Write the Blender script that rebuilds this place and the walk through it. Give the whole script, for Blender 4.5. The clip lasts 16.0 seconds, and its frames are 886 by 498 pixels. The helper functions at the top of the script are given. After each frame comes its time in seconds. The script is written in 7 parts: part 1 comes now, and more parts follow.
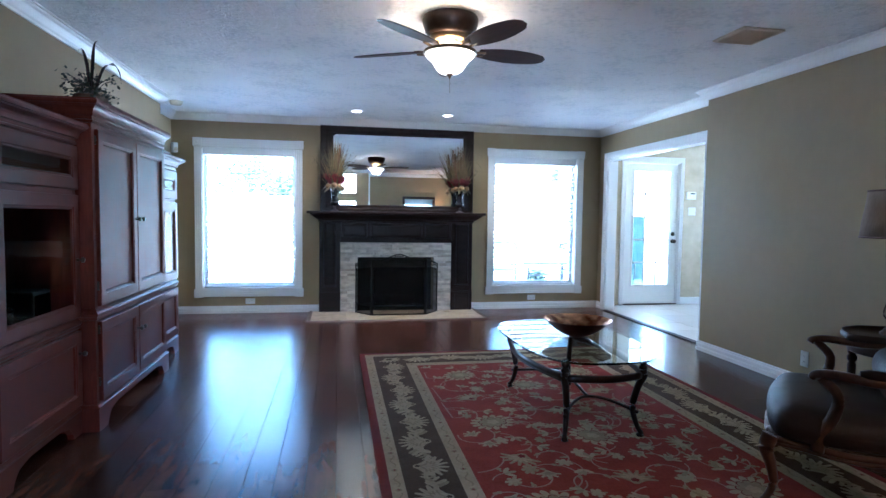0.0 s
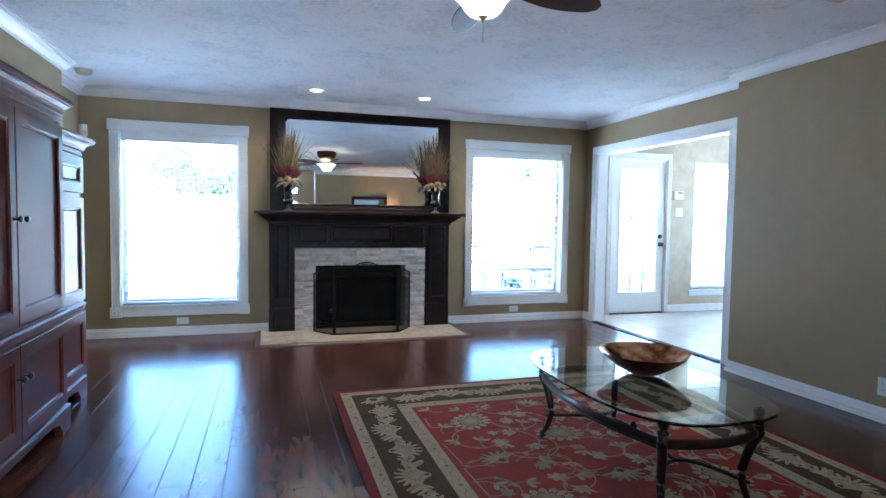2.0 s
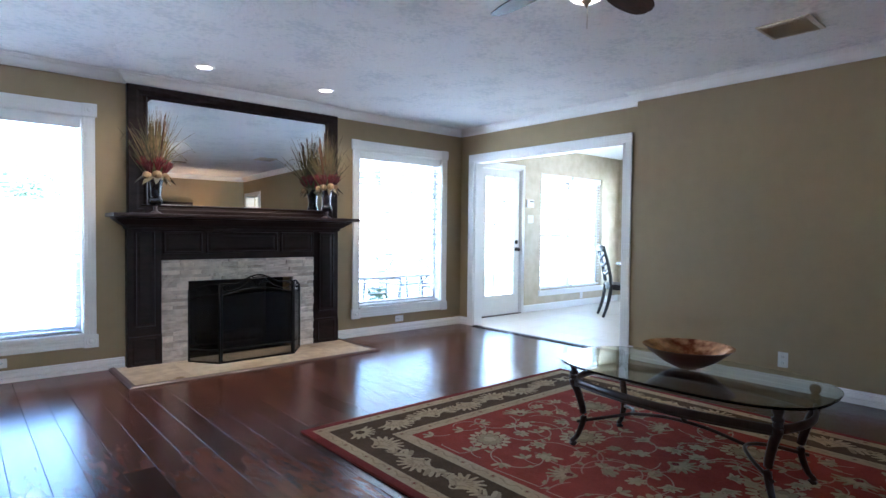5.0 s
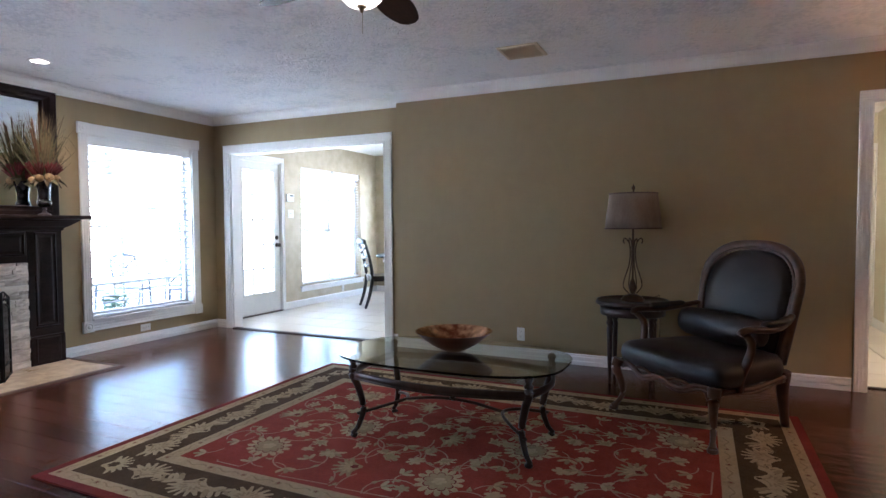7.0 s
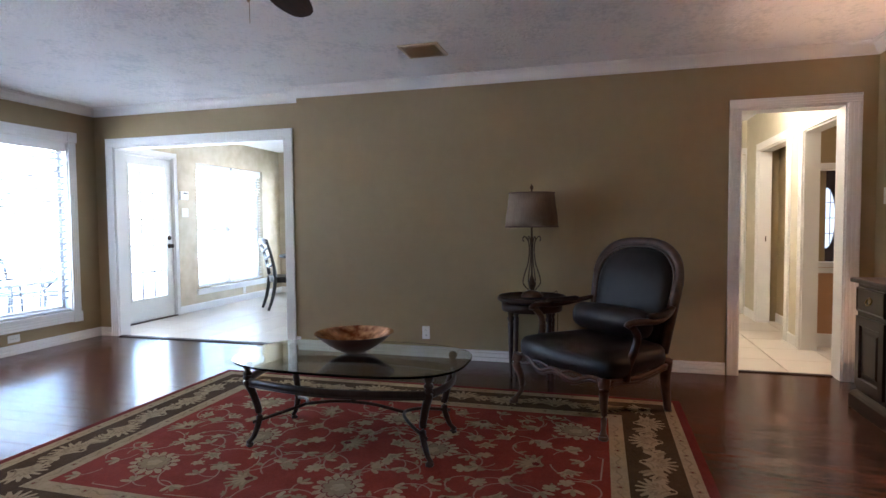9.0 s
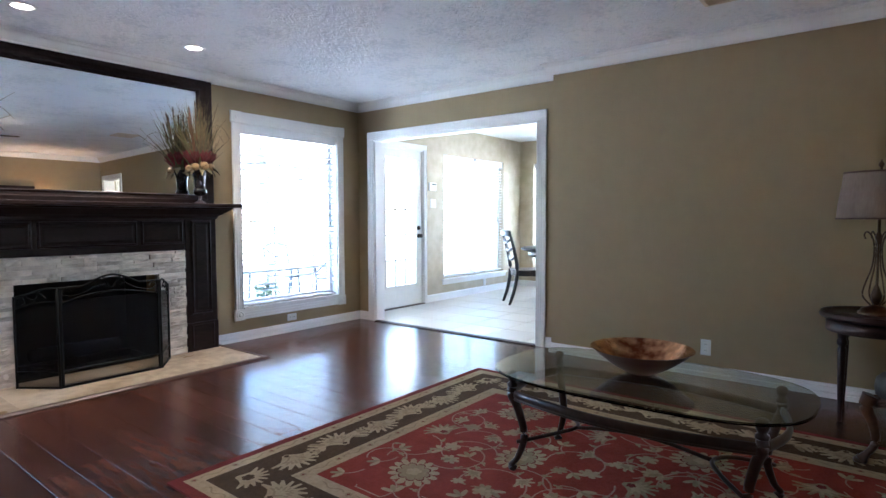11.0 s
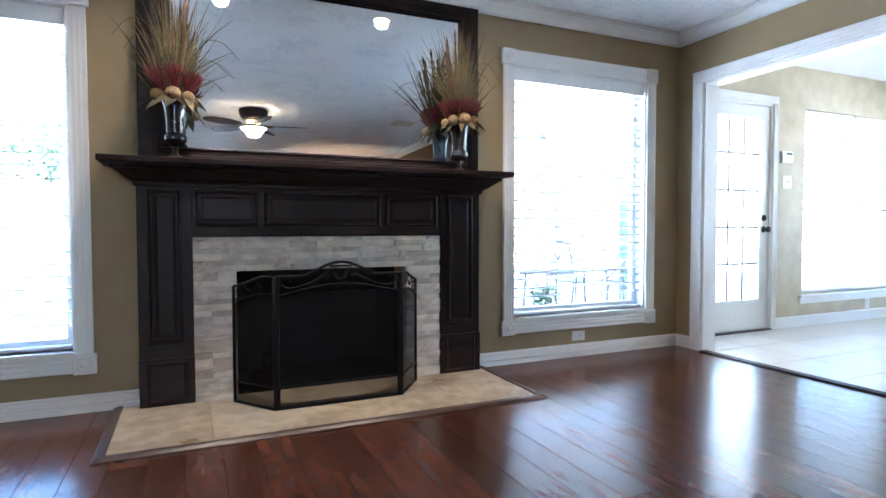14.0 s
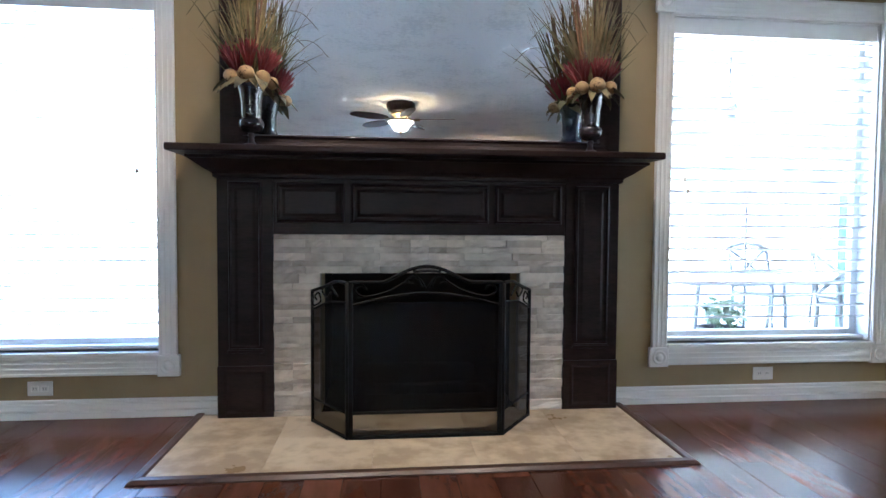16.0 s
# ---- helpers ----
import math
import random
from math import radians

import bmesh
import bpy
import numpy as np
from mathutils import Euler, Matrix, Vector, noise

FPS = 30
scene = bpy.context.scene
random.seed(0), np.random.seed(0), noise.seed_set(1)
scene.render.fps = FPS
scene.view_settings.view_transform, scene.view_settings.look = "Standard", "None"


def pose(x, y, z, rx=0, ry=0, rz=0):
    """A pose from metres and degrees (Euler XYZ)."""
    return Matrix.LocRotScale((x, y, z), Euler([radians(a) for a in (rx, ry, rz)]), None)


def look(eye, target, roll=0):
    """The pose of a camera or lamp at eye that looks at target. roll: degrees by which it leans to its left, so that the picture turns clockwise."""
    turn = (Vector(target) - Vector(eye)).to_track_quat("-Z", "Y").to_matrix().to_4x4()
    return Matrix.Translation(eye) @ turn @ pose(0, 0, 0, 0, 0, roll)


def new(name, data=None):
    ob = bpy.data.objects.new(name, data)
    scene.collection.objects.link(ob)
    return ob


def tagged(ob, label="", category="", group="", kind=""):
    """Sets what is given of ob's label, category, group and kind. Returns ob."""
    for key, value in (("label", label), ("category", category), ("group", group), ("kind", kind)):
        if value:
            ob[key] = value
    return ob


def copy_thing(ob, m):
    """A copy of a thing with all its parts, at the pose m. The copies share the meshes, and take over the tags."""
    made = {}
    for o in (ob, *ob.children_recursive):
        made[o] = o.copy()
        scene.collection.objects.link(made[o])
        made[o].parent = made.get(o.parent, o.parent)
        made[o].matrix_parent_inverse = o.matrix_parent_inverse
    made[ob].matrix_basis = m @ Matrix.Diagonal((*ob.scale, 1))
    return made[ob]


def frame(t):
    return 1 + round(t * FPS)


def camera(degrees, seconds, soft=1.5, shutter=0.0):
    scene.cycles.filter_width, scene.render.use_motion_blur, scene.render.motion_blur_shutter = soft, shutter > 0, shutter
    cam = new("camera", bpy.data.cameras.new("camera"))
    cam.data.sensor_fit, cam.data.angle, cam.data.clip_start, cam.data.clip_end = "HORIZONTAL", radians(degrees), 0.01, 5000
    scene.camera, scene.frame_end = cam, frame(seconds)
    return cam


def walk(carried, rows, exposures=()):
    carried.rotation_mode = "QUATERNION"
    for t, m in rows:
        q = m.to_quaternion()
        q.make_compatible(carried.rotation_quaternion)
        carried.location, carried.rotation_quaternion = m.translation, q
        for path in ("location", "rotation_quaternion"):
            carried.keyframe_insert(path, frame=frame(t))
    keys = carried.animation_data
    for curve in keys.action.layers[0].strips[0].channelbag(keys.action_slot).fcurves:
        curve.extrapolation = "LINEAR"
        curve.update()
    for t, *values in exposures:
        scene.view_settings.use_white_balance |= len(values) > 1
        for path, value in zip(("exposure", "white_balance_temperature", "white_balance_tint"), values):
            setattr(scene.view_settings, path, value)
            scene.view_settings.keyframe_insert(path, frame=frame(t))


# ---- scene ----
cam = camera(76.2, 16.0)
PATH = [
    (0, (0.127, -0.029, 1.246), (0.495, 1.934, 1.131), 0.8),
    (0.5, (0.116, 0.26, 1.242), (0.545, 2.21, 1.128), 0.8),
    (1, (0.088, 0.532, 1.235), (0.585, 2.466, 1.127), 0.8),
    (1.5, (0.008, 0.804, 1.236), (0.545, 2.727, 1.126), 0.8),
    (2, (-0.099, 1.058, 1.225), (0.49, 2.966, 1.121), 0.8),
    (2.5, (-0.26, 1.308, 1.211), (0.397, 3.195, 1.112), 0.8),
    (3, (-0.482, 1.448, 1.225), (0.314, 3.28, 1.127), 0.8),
    (5.3, (-1.21, 2.142, 1.157), (0.197, 3.562, 1.089), 0.4),
    (5.5, (-1.224, 2.193, 1.173), (0.252, 3.54, 1.095), 0.3),
    (6, (-1.27, 2.19, 1.185), (0.345, 3.367, 1.105), 0.2),
    (6.5, (-1.266, 2.16, 1.187), (0.46, 3.167, 1.107), 0.0),
    (7, (-1.266, 2.115, 1.191), (0.552, 2.944, 1.108), -0.3),
    (7.5, (-1.271, 2.072, 1.193), (0.617, 2.727, 1.104), -0.4),
    (8, (-1.271, 2.051, 1.188), (0.655, 2.584, 1.101), -0.4),
    (8.2, (-1.266, 2.049, 1.192), (0.669, 2.546, 1.101), -0.5),
    (10.3, (-1.015, 2.272, 1.198), (0.767, 3.179, 1.095), -0.2),
    (10.5, (-0.964, 2.336, 1.196), (0.762, 3.342, 1.089), -0.1),
    (11, (-0.834, 2.547, 1.170), (0.737, 3.780, 1.060), -0.1),
    (11.5, (-0.642, 2.795, 1.115), (0.727, 4.248, 1.012), 0.0),
    (12, (-0.469, 2.996, 1.029), (0.733, 4.592, 0.936), -0.1),
    (12.5, (-0.323, 3.265, 0.976), (0.804, 4.915, 0.887), -0.1),
    (13, (-0.169, 3.542, 0.964), (0.852, 5.26, 0.881), -0.1),
    (13.5, (-0.013, 3.803, 0.949), (0.893, 5.584, 0.876), -0.1),
    (14, (0.156, 3.973, 0.944), (0.971, 5.798, 0.871), -0.1),
    (14.5, (0.361, 4.122, 0.96), (1.032, 6.004, 0.887), -0.0),
    (15, (0.529, 4.296, 0.909), (1.024, 6.233, 0.857), -0.0),
    (15.5, (0.666, 4.421, 0.939), (1.032, 6.386, 0.861), 0.2),
    (16, (0.703, 4.483, 0.946), (0.905, 6.471, 0.863), 0.4),
]
EXPOSURES = [(0.0, 4.39, 4560, 8), (3.0, 4.48, 4870, 9), (5.5, 4.44, 5170, 13), (8.0, 4.38, 5500, 17), (12.5, 4.50, 5150, 12), (16.0, 4.33, 5340, 11)]
walk(cam, [(t, look(eye, target, roll)) for t, eye, target, roll in PATH], EXPOSURES)

# ---- world, sun, lamps ----
world = bpy.data.worlds.new("daylight")
scene.world = world
world.use_nodes = True
sky = world.node_tree.nodes.new("ShaderNodeTexSky")
sky.sky_type, sky.sun_disc = "NISHITA", False
sky.sun_elevation, sky.sun_rotation = radians(55), radians(200)
world.node_tree.links.new(sky.outputs[0], world.node_tree.nodes["Background"].inputs[0])
world.node_tree.nodes["Background"].inputs[1].default_value = 0.15
sun_data = bpy.data.lights.new("sun", "SUN")
sun_data.energy, sun_data.angle, sun_data.color = 5.0, radians(0.5), (1.0, 0.95, 0.88)
sun = new("sun", sun_data)
sun.matrix_world = look((-3, -8, 13), (0, 0, 0))


def point_lamp(name, place, watts, colour, radius):
    data = bpy.data.lights.new(name, "POINT")
    data.energy, data.color, data.shadow_soft_size = watts, colour, radius
    ob = new(name, data)
    ob.location = place
    return ob


WARM = (1.0, 0.66, 0.35)
FAN = (0.802, 3.43)
for dx, dy in ((0.060, 0.0), (-0.030, 0.052), (-0.030, -0.052)):
    point_lamp("fan_bulb", (FAN[0] + dx, FAN[1] + dy, 2.232), 0.28, WARM, 0.035)
point_lamp("sideboard_bulb", (2.44, 0.34, 1.40), 1.7, (1.0, 0.56, 0.29), 0.03)
# Added lamps without fixtures, to brighten the hall and the dining room.
point_lamp("hall_bulb", (4.6, 1.0, 2.3), 2.8, (1.0, 0.80, 0.54), 0.08)
point_lamp("dining_bulb", (4.3, -1.2, 2.2), 0.9, (1.0, 0.72, 0.42), 0.08)


def spot_lamp(name, place, watts, colour, angle):
    data = bpy.data.lights.new(name, "SPOT")
    data.energy, data.color, data.shadow_soft_size, data.spot_size, data.spot_blend = watts, colour, 0.05, radians(angle), 0.9
    ob = new(name, data)
    ob.location = place
    return ob


for cx in (0.345, 1.428):
    spot_lamp("can_bulb", (cx, 6.71, 2.443), 4.6, (1.0, 0.76, 0.5), 150)


def nook_fill_light(name, place, w, h, watts, turn):
    """An area lamp added outside a window, standing in for more sky light."""
    data = bpy.data.lights.new(name, "AREA")
    data.shape, data.size, data.size_y, data.energy, data.color = "RECTANGLE", w, h, watts, (1.0, 0.96, 0.90)
    ob = new(name, data)
    ob.matrix_world = pose(*place, 90, 0, turn)
    return ob


# Two added lamps that brighten the nook from the east side.
for wy in (6.60, 4.80):
    nook_fill_light("nook_fill_light", (7.85, wy, 1.16), 1.2, 1.6, 2.2, 90)


# ---- materials ----
def mat(name, col, col2=None, scale=20.0, rough=0.5, bump=0.0, bump_scale=None, metal=0.0, stretch=(1, 1, 1), vary=0.0, coat=0.0, rough2=None, emit=0.0, spec=0.5, band=(0.36, 0.64)):
    m = bpy.data.materials.new(name)
    m.use_nodes = True
    nt = m.node_tree
    b = nt.nodes["Principled BSDF"]
    b.inputs["Base Color"].default_value = (*col, 1)
    b.inputs["Roughness"].default_value = rough
    b.inputs["Metallic"].default_value = metal
    b.inputs["Coat Weight"].default_value = coat
    b.inputs["Specular IOR Level"].default_value = spec
    if emit:
        b.inputs["Emission Color"].default_value = (*col, 1)
        b.inputs["Emission Strength"].default_value = emit
    tc = nt.nodes.new("ShaderNodeTexCoord")
    mp = nt.nodes.new("ShaderNodeMapping")
    mp.inputs["Scale"].default_value = stretch
    nt.links.new(tc.outputs["Object"], mp.inputs[0])
    vec = mp.outputs[0]
    if vary:
        oi = nt.nodes.new("ShaderNodeObjectInfo")
        ad = nt.nodes.new("ShaderNodeVectorMath")
        ad.operation = "MULTIPLY_ADD"
        ad.inputs[1].default_value = (1, 1, 1)
        cm = nt.nodes.new("ShaderNodeMath")
        cm.operation = "MULTIPLY"
        cm.inputs[1].default_value = 37.0
        nt.links.new(oi.outputs["Random"], cm.inputs[0])
        nt.links.new(vec, ad.inputs[0])
        nt.links.new(cm.outputs[0], ad.inputs[2])
        vec = ad.outputs[0]
    fine = nt.nodes.new("ShaderNodeTexNoise")
    fine.inputs["Scale"].default_value = scale
    fine.inputs["Detail"].default_value = 6
    nt.links.new(vec, fine.inputs["Vector"])
    broad = nt.nodes.new("ShaderNodeTexNoise")
    broad.inputs["Scale"].default_value = scale * 0.13
    broad.inputs["Detail"].default_value = 3
    nt.links.new(vec, broad.inputs["Vector"])
    mix = nt.nodes.new("ShaderNodeMath")
    mix.operation = "MULTIPLY_ADD"
    mix.inputs[1].default_value = 0.5
    half = nt.nodes.new("ShaderNodeMath")
    half.operation = "MULTIPLY"
    half.inputs[1].default_value = 0.5
    nt.links.new(broad.outputs[0], half.inputs[0])
    nt.links.new(fine.outputs[0], mix.inputs[0])
    nt.links.new(half.outputs[0], mix.inputs[2])
    if col2:
        ramp = nt.nodes.new("ShaderNodeValToRGB")
        ramp.color_ramp.elements[0].position, ramp.color_ramp.elements[1].position = band
        ramp.color_ramp.elements[0].color = (*col, 1)
        ramp.color_ramp.elements[1].color = (*col2, 1)
        nt.links.new(mix.outputs[0], ramp.inputs[0])
        out = ramp.outputs[0]
        if vary:
            hsv = nt.nodes.new("ShaderNodeHueSaturation")
            mr = nt.nodes.new("ShaderNodeMapRange")
            mr.inputs["To Min"].default_value, mr.inputs["To Max"].default_value = 1 - vary, 1 + vary
            nt.links.new(oi.outputs["Random"], mr.inputs[0])
            nt.links.new(mr.outputs[0], hsv.inputs["Value"])
            nt.links.new(out, hsv.inputs["Color"])
            out = hsv.outputs[0]
        nt.links.new(out, b.inputs["Base Color"])
    if rough2 is not None:
        rr = nt.nodes.new("ShaderNodeMapRange")
        rr.inputs["From Min"].default_value, rr.inputs["From Max"].default_value = 0.3, 0.7
        rr.inputs["To Min"].default_value, rr.inputs["To Max"].default_value = rough, rough2
        nt.links.new(mix.outputs[0], rr.inputs[0])
        nt.links.new(rr.outputs[0], b.inputs["Roughness"])
    if bump:
        bt = fine
        if bump_scale:
            bt = nt.nodes.new("ShaderNodeTexNoise")
            bt.inputs["Scale"].default_value = bump_scale
            bt.inputs["Detail"].default_value = 4
            nt.links.new(vec, bt.inputs["Vector"])
        bp = nt.nodes.new("ShaderNodeBump")
        bp.inputs["Strength"].default_value = bump
        bp.inputs["Distance"].default_value = 0.004
        nt.links.new(bt.outputs[0], bp.inputs["Height"])
        nt.links.new(bp.outputs[0], b.inputs["Normal"])
    return m


def glass(name, tint=(1, 1, 1), rough=0.0):
    m = bpy.data.materials.new(name)
    m.use_nodes = True
    b = m.node_tree.nodes["Principled BSDF"]
    b.inputs["Base Color"].default_value = (*tint, 1)
    b.inputs["Roughness"].default_value = rough
    b.inputs["Transmission Weight"].default_value = 1.0
    b.inputs["IOR"].default_value = 1.45
    return m


def pane_glass(name, edge=0.6):
    """Thin clear pane: light passes straight through, with a faint gloss."""
    m = bpy.data.materials.new(name)
    m.use_nodes = True
    nt = m.node_tree
    nt.nodes.remove(nt.nodes["Principled BSDF"])
    out = nt.nodes["Material Output"]
    tr = nt.nodes.new("ShaderNodeBsdfTransparent")
    tr.inputs[0].default_value = (0.95, 0.98, 0.97, 1)
    gl = nt.nodes.new("ShaderNodeBsdfGlossy")
    gl.inputs["Roughness"].default_value = 0.02
    lw = nt.nodes.new("ShaderNodeLayerWeight")
    lw.inputs[0].default_value = 0.5
    pw = nt.nodes.new("ShaderNodeMath")
    pw.operation = "POWER"
    pw.inputs[1].default_value = 4.0
    nt.links.new(lw.outputs["Facing"], pw.inputs[0])
    fr = nt.nodes.new("ShaderNodeMath")
    fr.operation = "MULTIPLY_ADD"
    fr.inputs[1].default_value, fr.inputs[2].default_value = edge, 0.035
    nt.links.new(pw.outputs[0], fr.inputs[0])
    mx = nt.nodes.new("ShaderNodeMixShader")
    nt.links.new(fr.outputs[0], mx.inputs[0])
    nt.links.new(tr.outputs[0], mx.inputs[1])
    nt.links.new(gl.outputs[0], mx.inputs[2])
    nt.links.new(mx.outputs[0], out.inputs[0])
    return m


WALL = mat("tan_paint", (0.305, 0.230, 0.120), (0.335, 0.255, 0.135), 9, 0.55, 0.12, 160, rough2=0.7)
NOOKW = mat("faux_plaster", (0.40, 0.335, 0.215), (0.56, 0.49, 0.355), 6, 0.6, 0.1, 60)
ORANGE = mat("terracotta_paint", (0.40, 0.21, 0.10), (0.44, 0.24, 0.12), 8, 0.6, 0.1, 120)
TRIM = mat("white_trim_paint", (0.79, 0.79, 0.785), (0.82, 0.82, 0.815), 6, 0.34)
BLIND = mat("blind_slat_paint", (0.78, 0.79, 0.80), (0.84, 0.85, 0.86), 20, 0.4)
def vinyl_slat():
    m = mat("vinyl_slat", (0.80, 0.81, 0.82), (0.86, 0.87, 0.88), 20, 0.5)
    nt = m.node_tree
    tl = nt.nodes.new("ShaderNodeBsdfTranslucent")
    tl.inputs[0].default_value = (0.85, 0.86, 0.86, 1)
    mx = nt.nodes.new("ShaderNodeMixShader")
    mx.inputs[0].default_value = 0.5
    nt.links.new(nt.nodes["Principled BSDF"].outputs[0], mx.inputs[1])
    nt.links.new(tl.outputs[0], mx.inputs[2])
    nt.links.new(mx.outputs[0], nt.nodes["Material Output"].inputs[0])
    return m


VINYL = vinyl_slat()
DARKW = mat("espresso_wood", (0.0125, 0.0078, 0.0078), (0.026, 0.015, 0.0145), 30, 0.34, 0.05, 90, stretch=(1, 1, 6), rough2=0.50, spec=0.16)
CHERRY = mat("cherry_wood", (0.068, 0.0115, 0.0056), (0.112, 0.0210, 0.0095), 14, 0.38, 0.05, 60, stretch=(1, 6, 1), rough2=0.48, spec=0.18)
DARKCH = mat("mahogany_wood", (0.014, 0.0058, 0.0046), (0.030, 0.010, 0.007), 18, 0.34, 0.05, 60, stretch=(1, 1, 5), coat=0.12, spec=0.32)
PLANK = mat("hand_scraped_plank", (0.053, 0.0202, 0.0128), (0.106, 0.0405, 0.0250), 8, 0.15, 0.15, 52, stretch=(3.2, 0.7, 1), vary=0.30, rough2=0.23, spec=0.38)
SEAM = mat("floor_seam", (0.006, 0.004, 0.004), rough=0.8)
TILE = mat("ceramic_tile", (0.60, 0.55, 0.475), (0.65, 0.60, 0.525), 3, 0.30, vary=0.06, rough2=0.36)
GROUT = mat("grout", (0.30, 0.27, 0.23), (0.36, 0.33, 0.28), 60, 0.9, 0.2)
TRAV = mat("travertine", (0.34, 0.26, 0.165), (0.56, 0.475, 0.35), 11, 0.25, 0.06, 40, vary=0.08, rough2=0.42, band=(0.43, 0.57))
LEDGE = mat("ledger_stone", (0.42, 0.365, 0.31), (0.68, 0.61, 0.53), 9, 0.75, 1.0, 34, vary=0.13, band=(0.42, 0.58))
MIRROR = mat("mirror_silver", (0.86, 0.94, 0.99), rough=0.0, metal=1.0)
BLACKM = mat("black_iron", (0.004, 0.004, 0.005), (0.008, 0.008, 0.008), 40, 0.6, 0.08, spec=0.12)
BRONZE = mat("bronze_metal", (0.045, 0.027, 0.018), (0.10, 0.062, 0.038), 30, 0.38, 0.1, metal=0.85)
SOOT = mat("firebox_soot", (0.006, 0.006, 0.006), (0.02, 0.018, 0.016), 12, 0.95, 0.3)
PANE = pane_glass("window_pane")
CABPANE = pane_glass("cabinet_pane", 0.07)
PLASTIC = mat("white_plastic", (0.74, 0.74, 0.71), (0.78, 0.78, 0.75), 30, 0.4)
IVORY = mat("aged_plastic", (0.58, 0.52, 0.40), (0.62, 0.56, 0.44), 30, 0.45)
CONC = mat("concrete", (0.66, 0.65, 0.63), (0.76, 0.75, 0.72), 6, 0.85, 0.3)
FENCE = mat("fence_boards", (0.50, 0.47, 0.43), (0.62, 0.60, 0.56), 8, 0.8, 0.2, vary=0.1)
# For black parts, and for the shade inside the vent and outlet slots.
CLEAR_BLACK = mat("black_parts_and_hole_shade", (0.004, 0.004, 0.005), rough=0.06)


def ceiling_material():
    # White paint; bluish daylight and the stomps' shading are put into both colours.
    m = mat("stomped_ceiling", (0.785, 0.81, 0.84), (0.92, 0.93, 0.95), 30, 0.85, band=(0.38, 0.50))
    nt = m.node_tree
    b = nt.nodes["Principled BSDF"]
    tc = nt.nodes.new("ShaderNodeTexCoord")
    warp = nt.nodes.new("ShaderNodeTexNoise")
    warp.inputs["Scale"].default_value = 6
    warp.inputs["Detail"].default_value = 5
    warp.inputs["Distortion"].default_value = 1.6
    nt.links.new(tc.outputs["Object"], warp.inputs["Vector"])
    st = nt.nodes.new("ShaderNodeTexNoise")
    st.inputs["Scale"].default_value = 17
    st.inputs["Detail"].default_value = 3
    st.inputs["Distortion"].default_value = 2.5
    nt.links.new(tc.outputs["Object"], st.inputs["Vector"])
    mul = nt.nodes.new("ShaderNodeMath")
    mul.operation = "MULTIPLY"
    nt.links.new(warp.outputs[0], mul.inputs[0])
    nt.links.new(st.outputs[0], mul.inputs[1])
    bp = nt.nodes.new("ShaderNodeBump")
    bp.inputs["Strength"].default_value, bp.inputs["Distance"].default_value = 1.0, 0.019
    nt.links.new(mul.outputs[0], bp.inputs["Height"])
    nt.links.new(bp.outputs[0], b.inputs["Normal"])
    return m


CEIL = ceiling_material()


# ---- mesh helpers ----
def box(bm, x0, x1, y0, y1, z0, z1, bevel=0.0, segs=2):
    g = bmesh.ops.create_cube(bm, size=1.0)["verts"]
    bmesh.ops.transform(bm, verts=g, matrix=Matrix.LocRotScale(((x0 + x1) / 2, (y0 + y1) / 2, (z0 + z1) / 2), None, (abs(x1 - x0), abs(y1 - y0), abs(z1 - z0))))
    if bevel:
        es = list({e for v in g for e in v.link_edges})
        bmesh.ops.bevel(bm, geom=es, offset=bevel, segments=segs, affect="EDGES", profile=0.6)
    return bm


def lathe(bm, profile, at=(0, 0, 0), segs=24, m=None):
    """Turned solid from (radius, height) pairs."""
    rings = []
    for r, z in profile:
        r = max(r, 0.0004)
        rings.append([bm.verts.new((at[0] + r * math.cos(2 * math.pi * i / segs), at[1] + r * math.sin(2 * math.pi * i / segs), at[2] + z)) for i in range(segs)])
    for a, b in zip(rings, rings[1:]):
        for i in range(segs):
            bm.faces.new((a[i], a[(i + 1) % segs], b[(i + 1) % segs], b[i])).smooth = True
    (ra, za), (rb, zb) = profile[0], profile[-1]
    if len(profile) > 3 and min(ra, rb) > 0.03 and (abs(ra - rb) < 1e-6 or abs(za - zb) < 1e-6):
        for i in range(segs):
            bm.faces.new((rings[-1][i], rings[-1][(i + 1) % segs], rings[0][(i + 1) % segs], rings[0][i])).smooth = True
    else:
        if ra < 0.035:
            bm.faces.new(list(reversed(rings[0])))
        if rb < 0.035:
            bm.faces.new(rings[-1])
    if m is not None:
        bmesh.ops.transform(bm, verts=[v for ring in rings for v in ring], matrix=m)
    return bm


def tube(bm, points, radii, segs=8, flat=1.0):
    """A round bar through points; radii is one number or one for each point; flat squashes it upright."""
    pts = [Vector(p) for p in points]
    n = len(pts)
    if not hasattr(radii, "__len__"):
        radii = [radii] * n
    up = Vector((0, 0, 1))
    rings = []
    for i, p in enumerate(pts):
        d = (pts[min(i + 1, n - 1)] - pts[max(i - 1, 0)]).normalized()
        side = d.cross(up)
        if side.length < 0.05:
            side = d.cross(Vector((0.3, 1, 0)))
        side.normalize()
        over = side.cross(d).normalized()
        rings.append([bm.verts.new(p + (side * math.cos(2 * math.pi * k / segs) + over * math.sin(2 * math.pi * k / segs) * flat) * radii[i]) for k in range(segs)])
    for a, b in zip(rings, rings[1:]):
        for k in range(segs):
            bm.faces.new((a[k], a[(k + 1) % segs], b[(k + 1) % segs], b[k])).smooth = True
    bm.faces.new(list(reversed(rings[0])))
    bm.faces.new(rings[-1])
    return bm


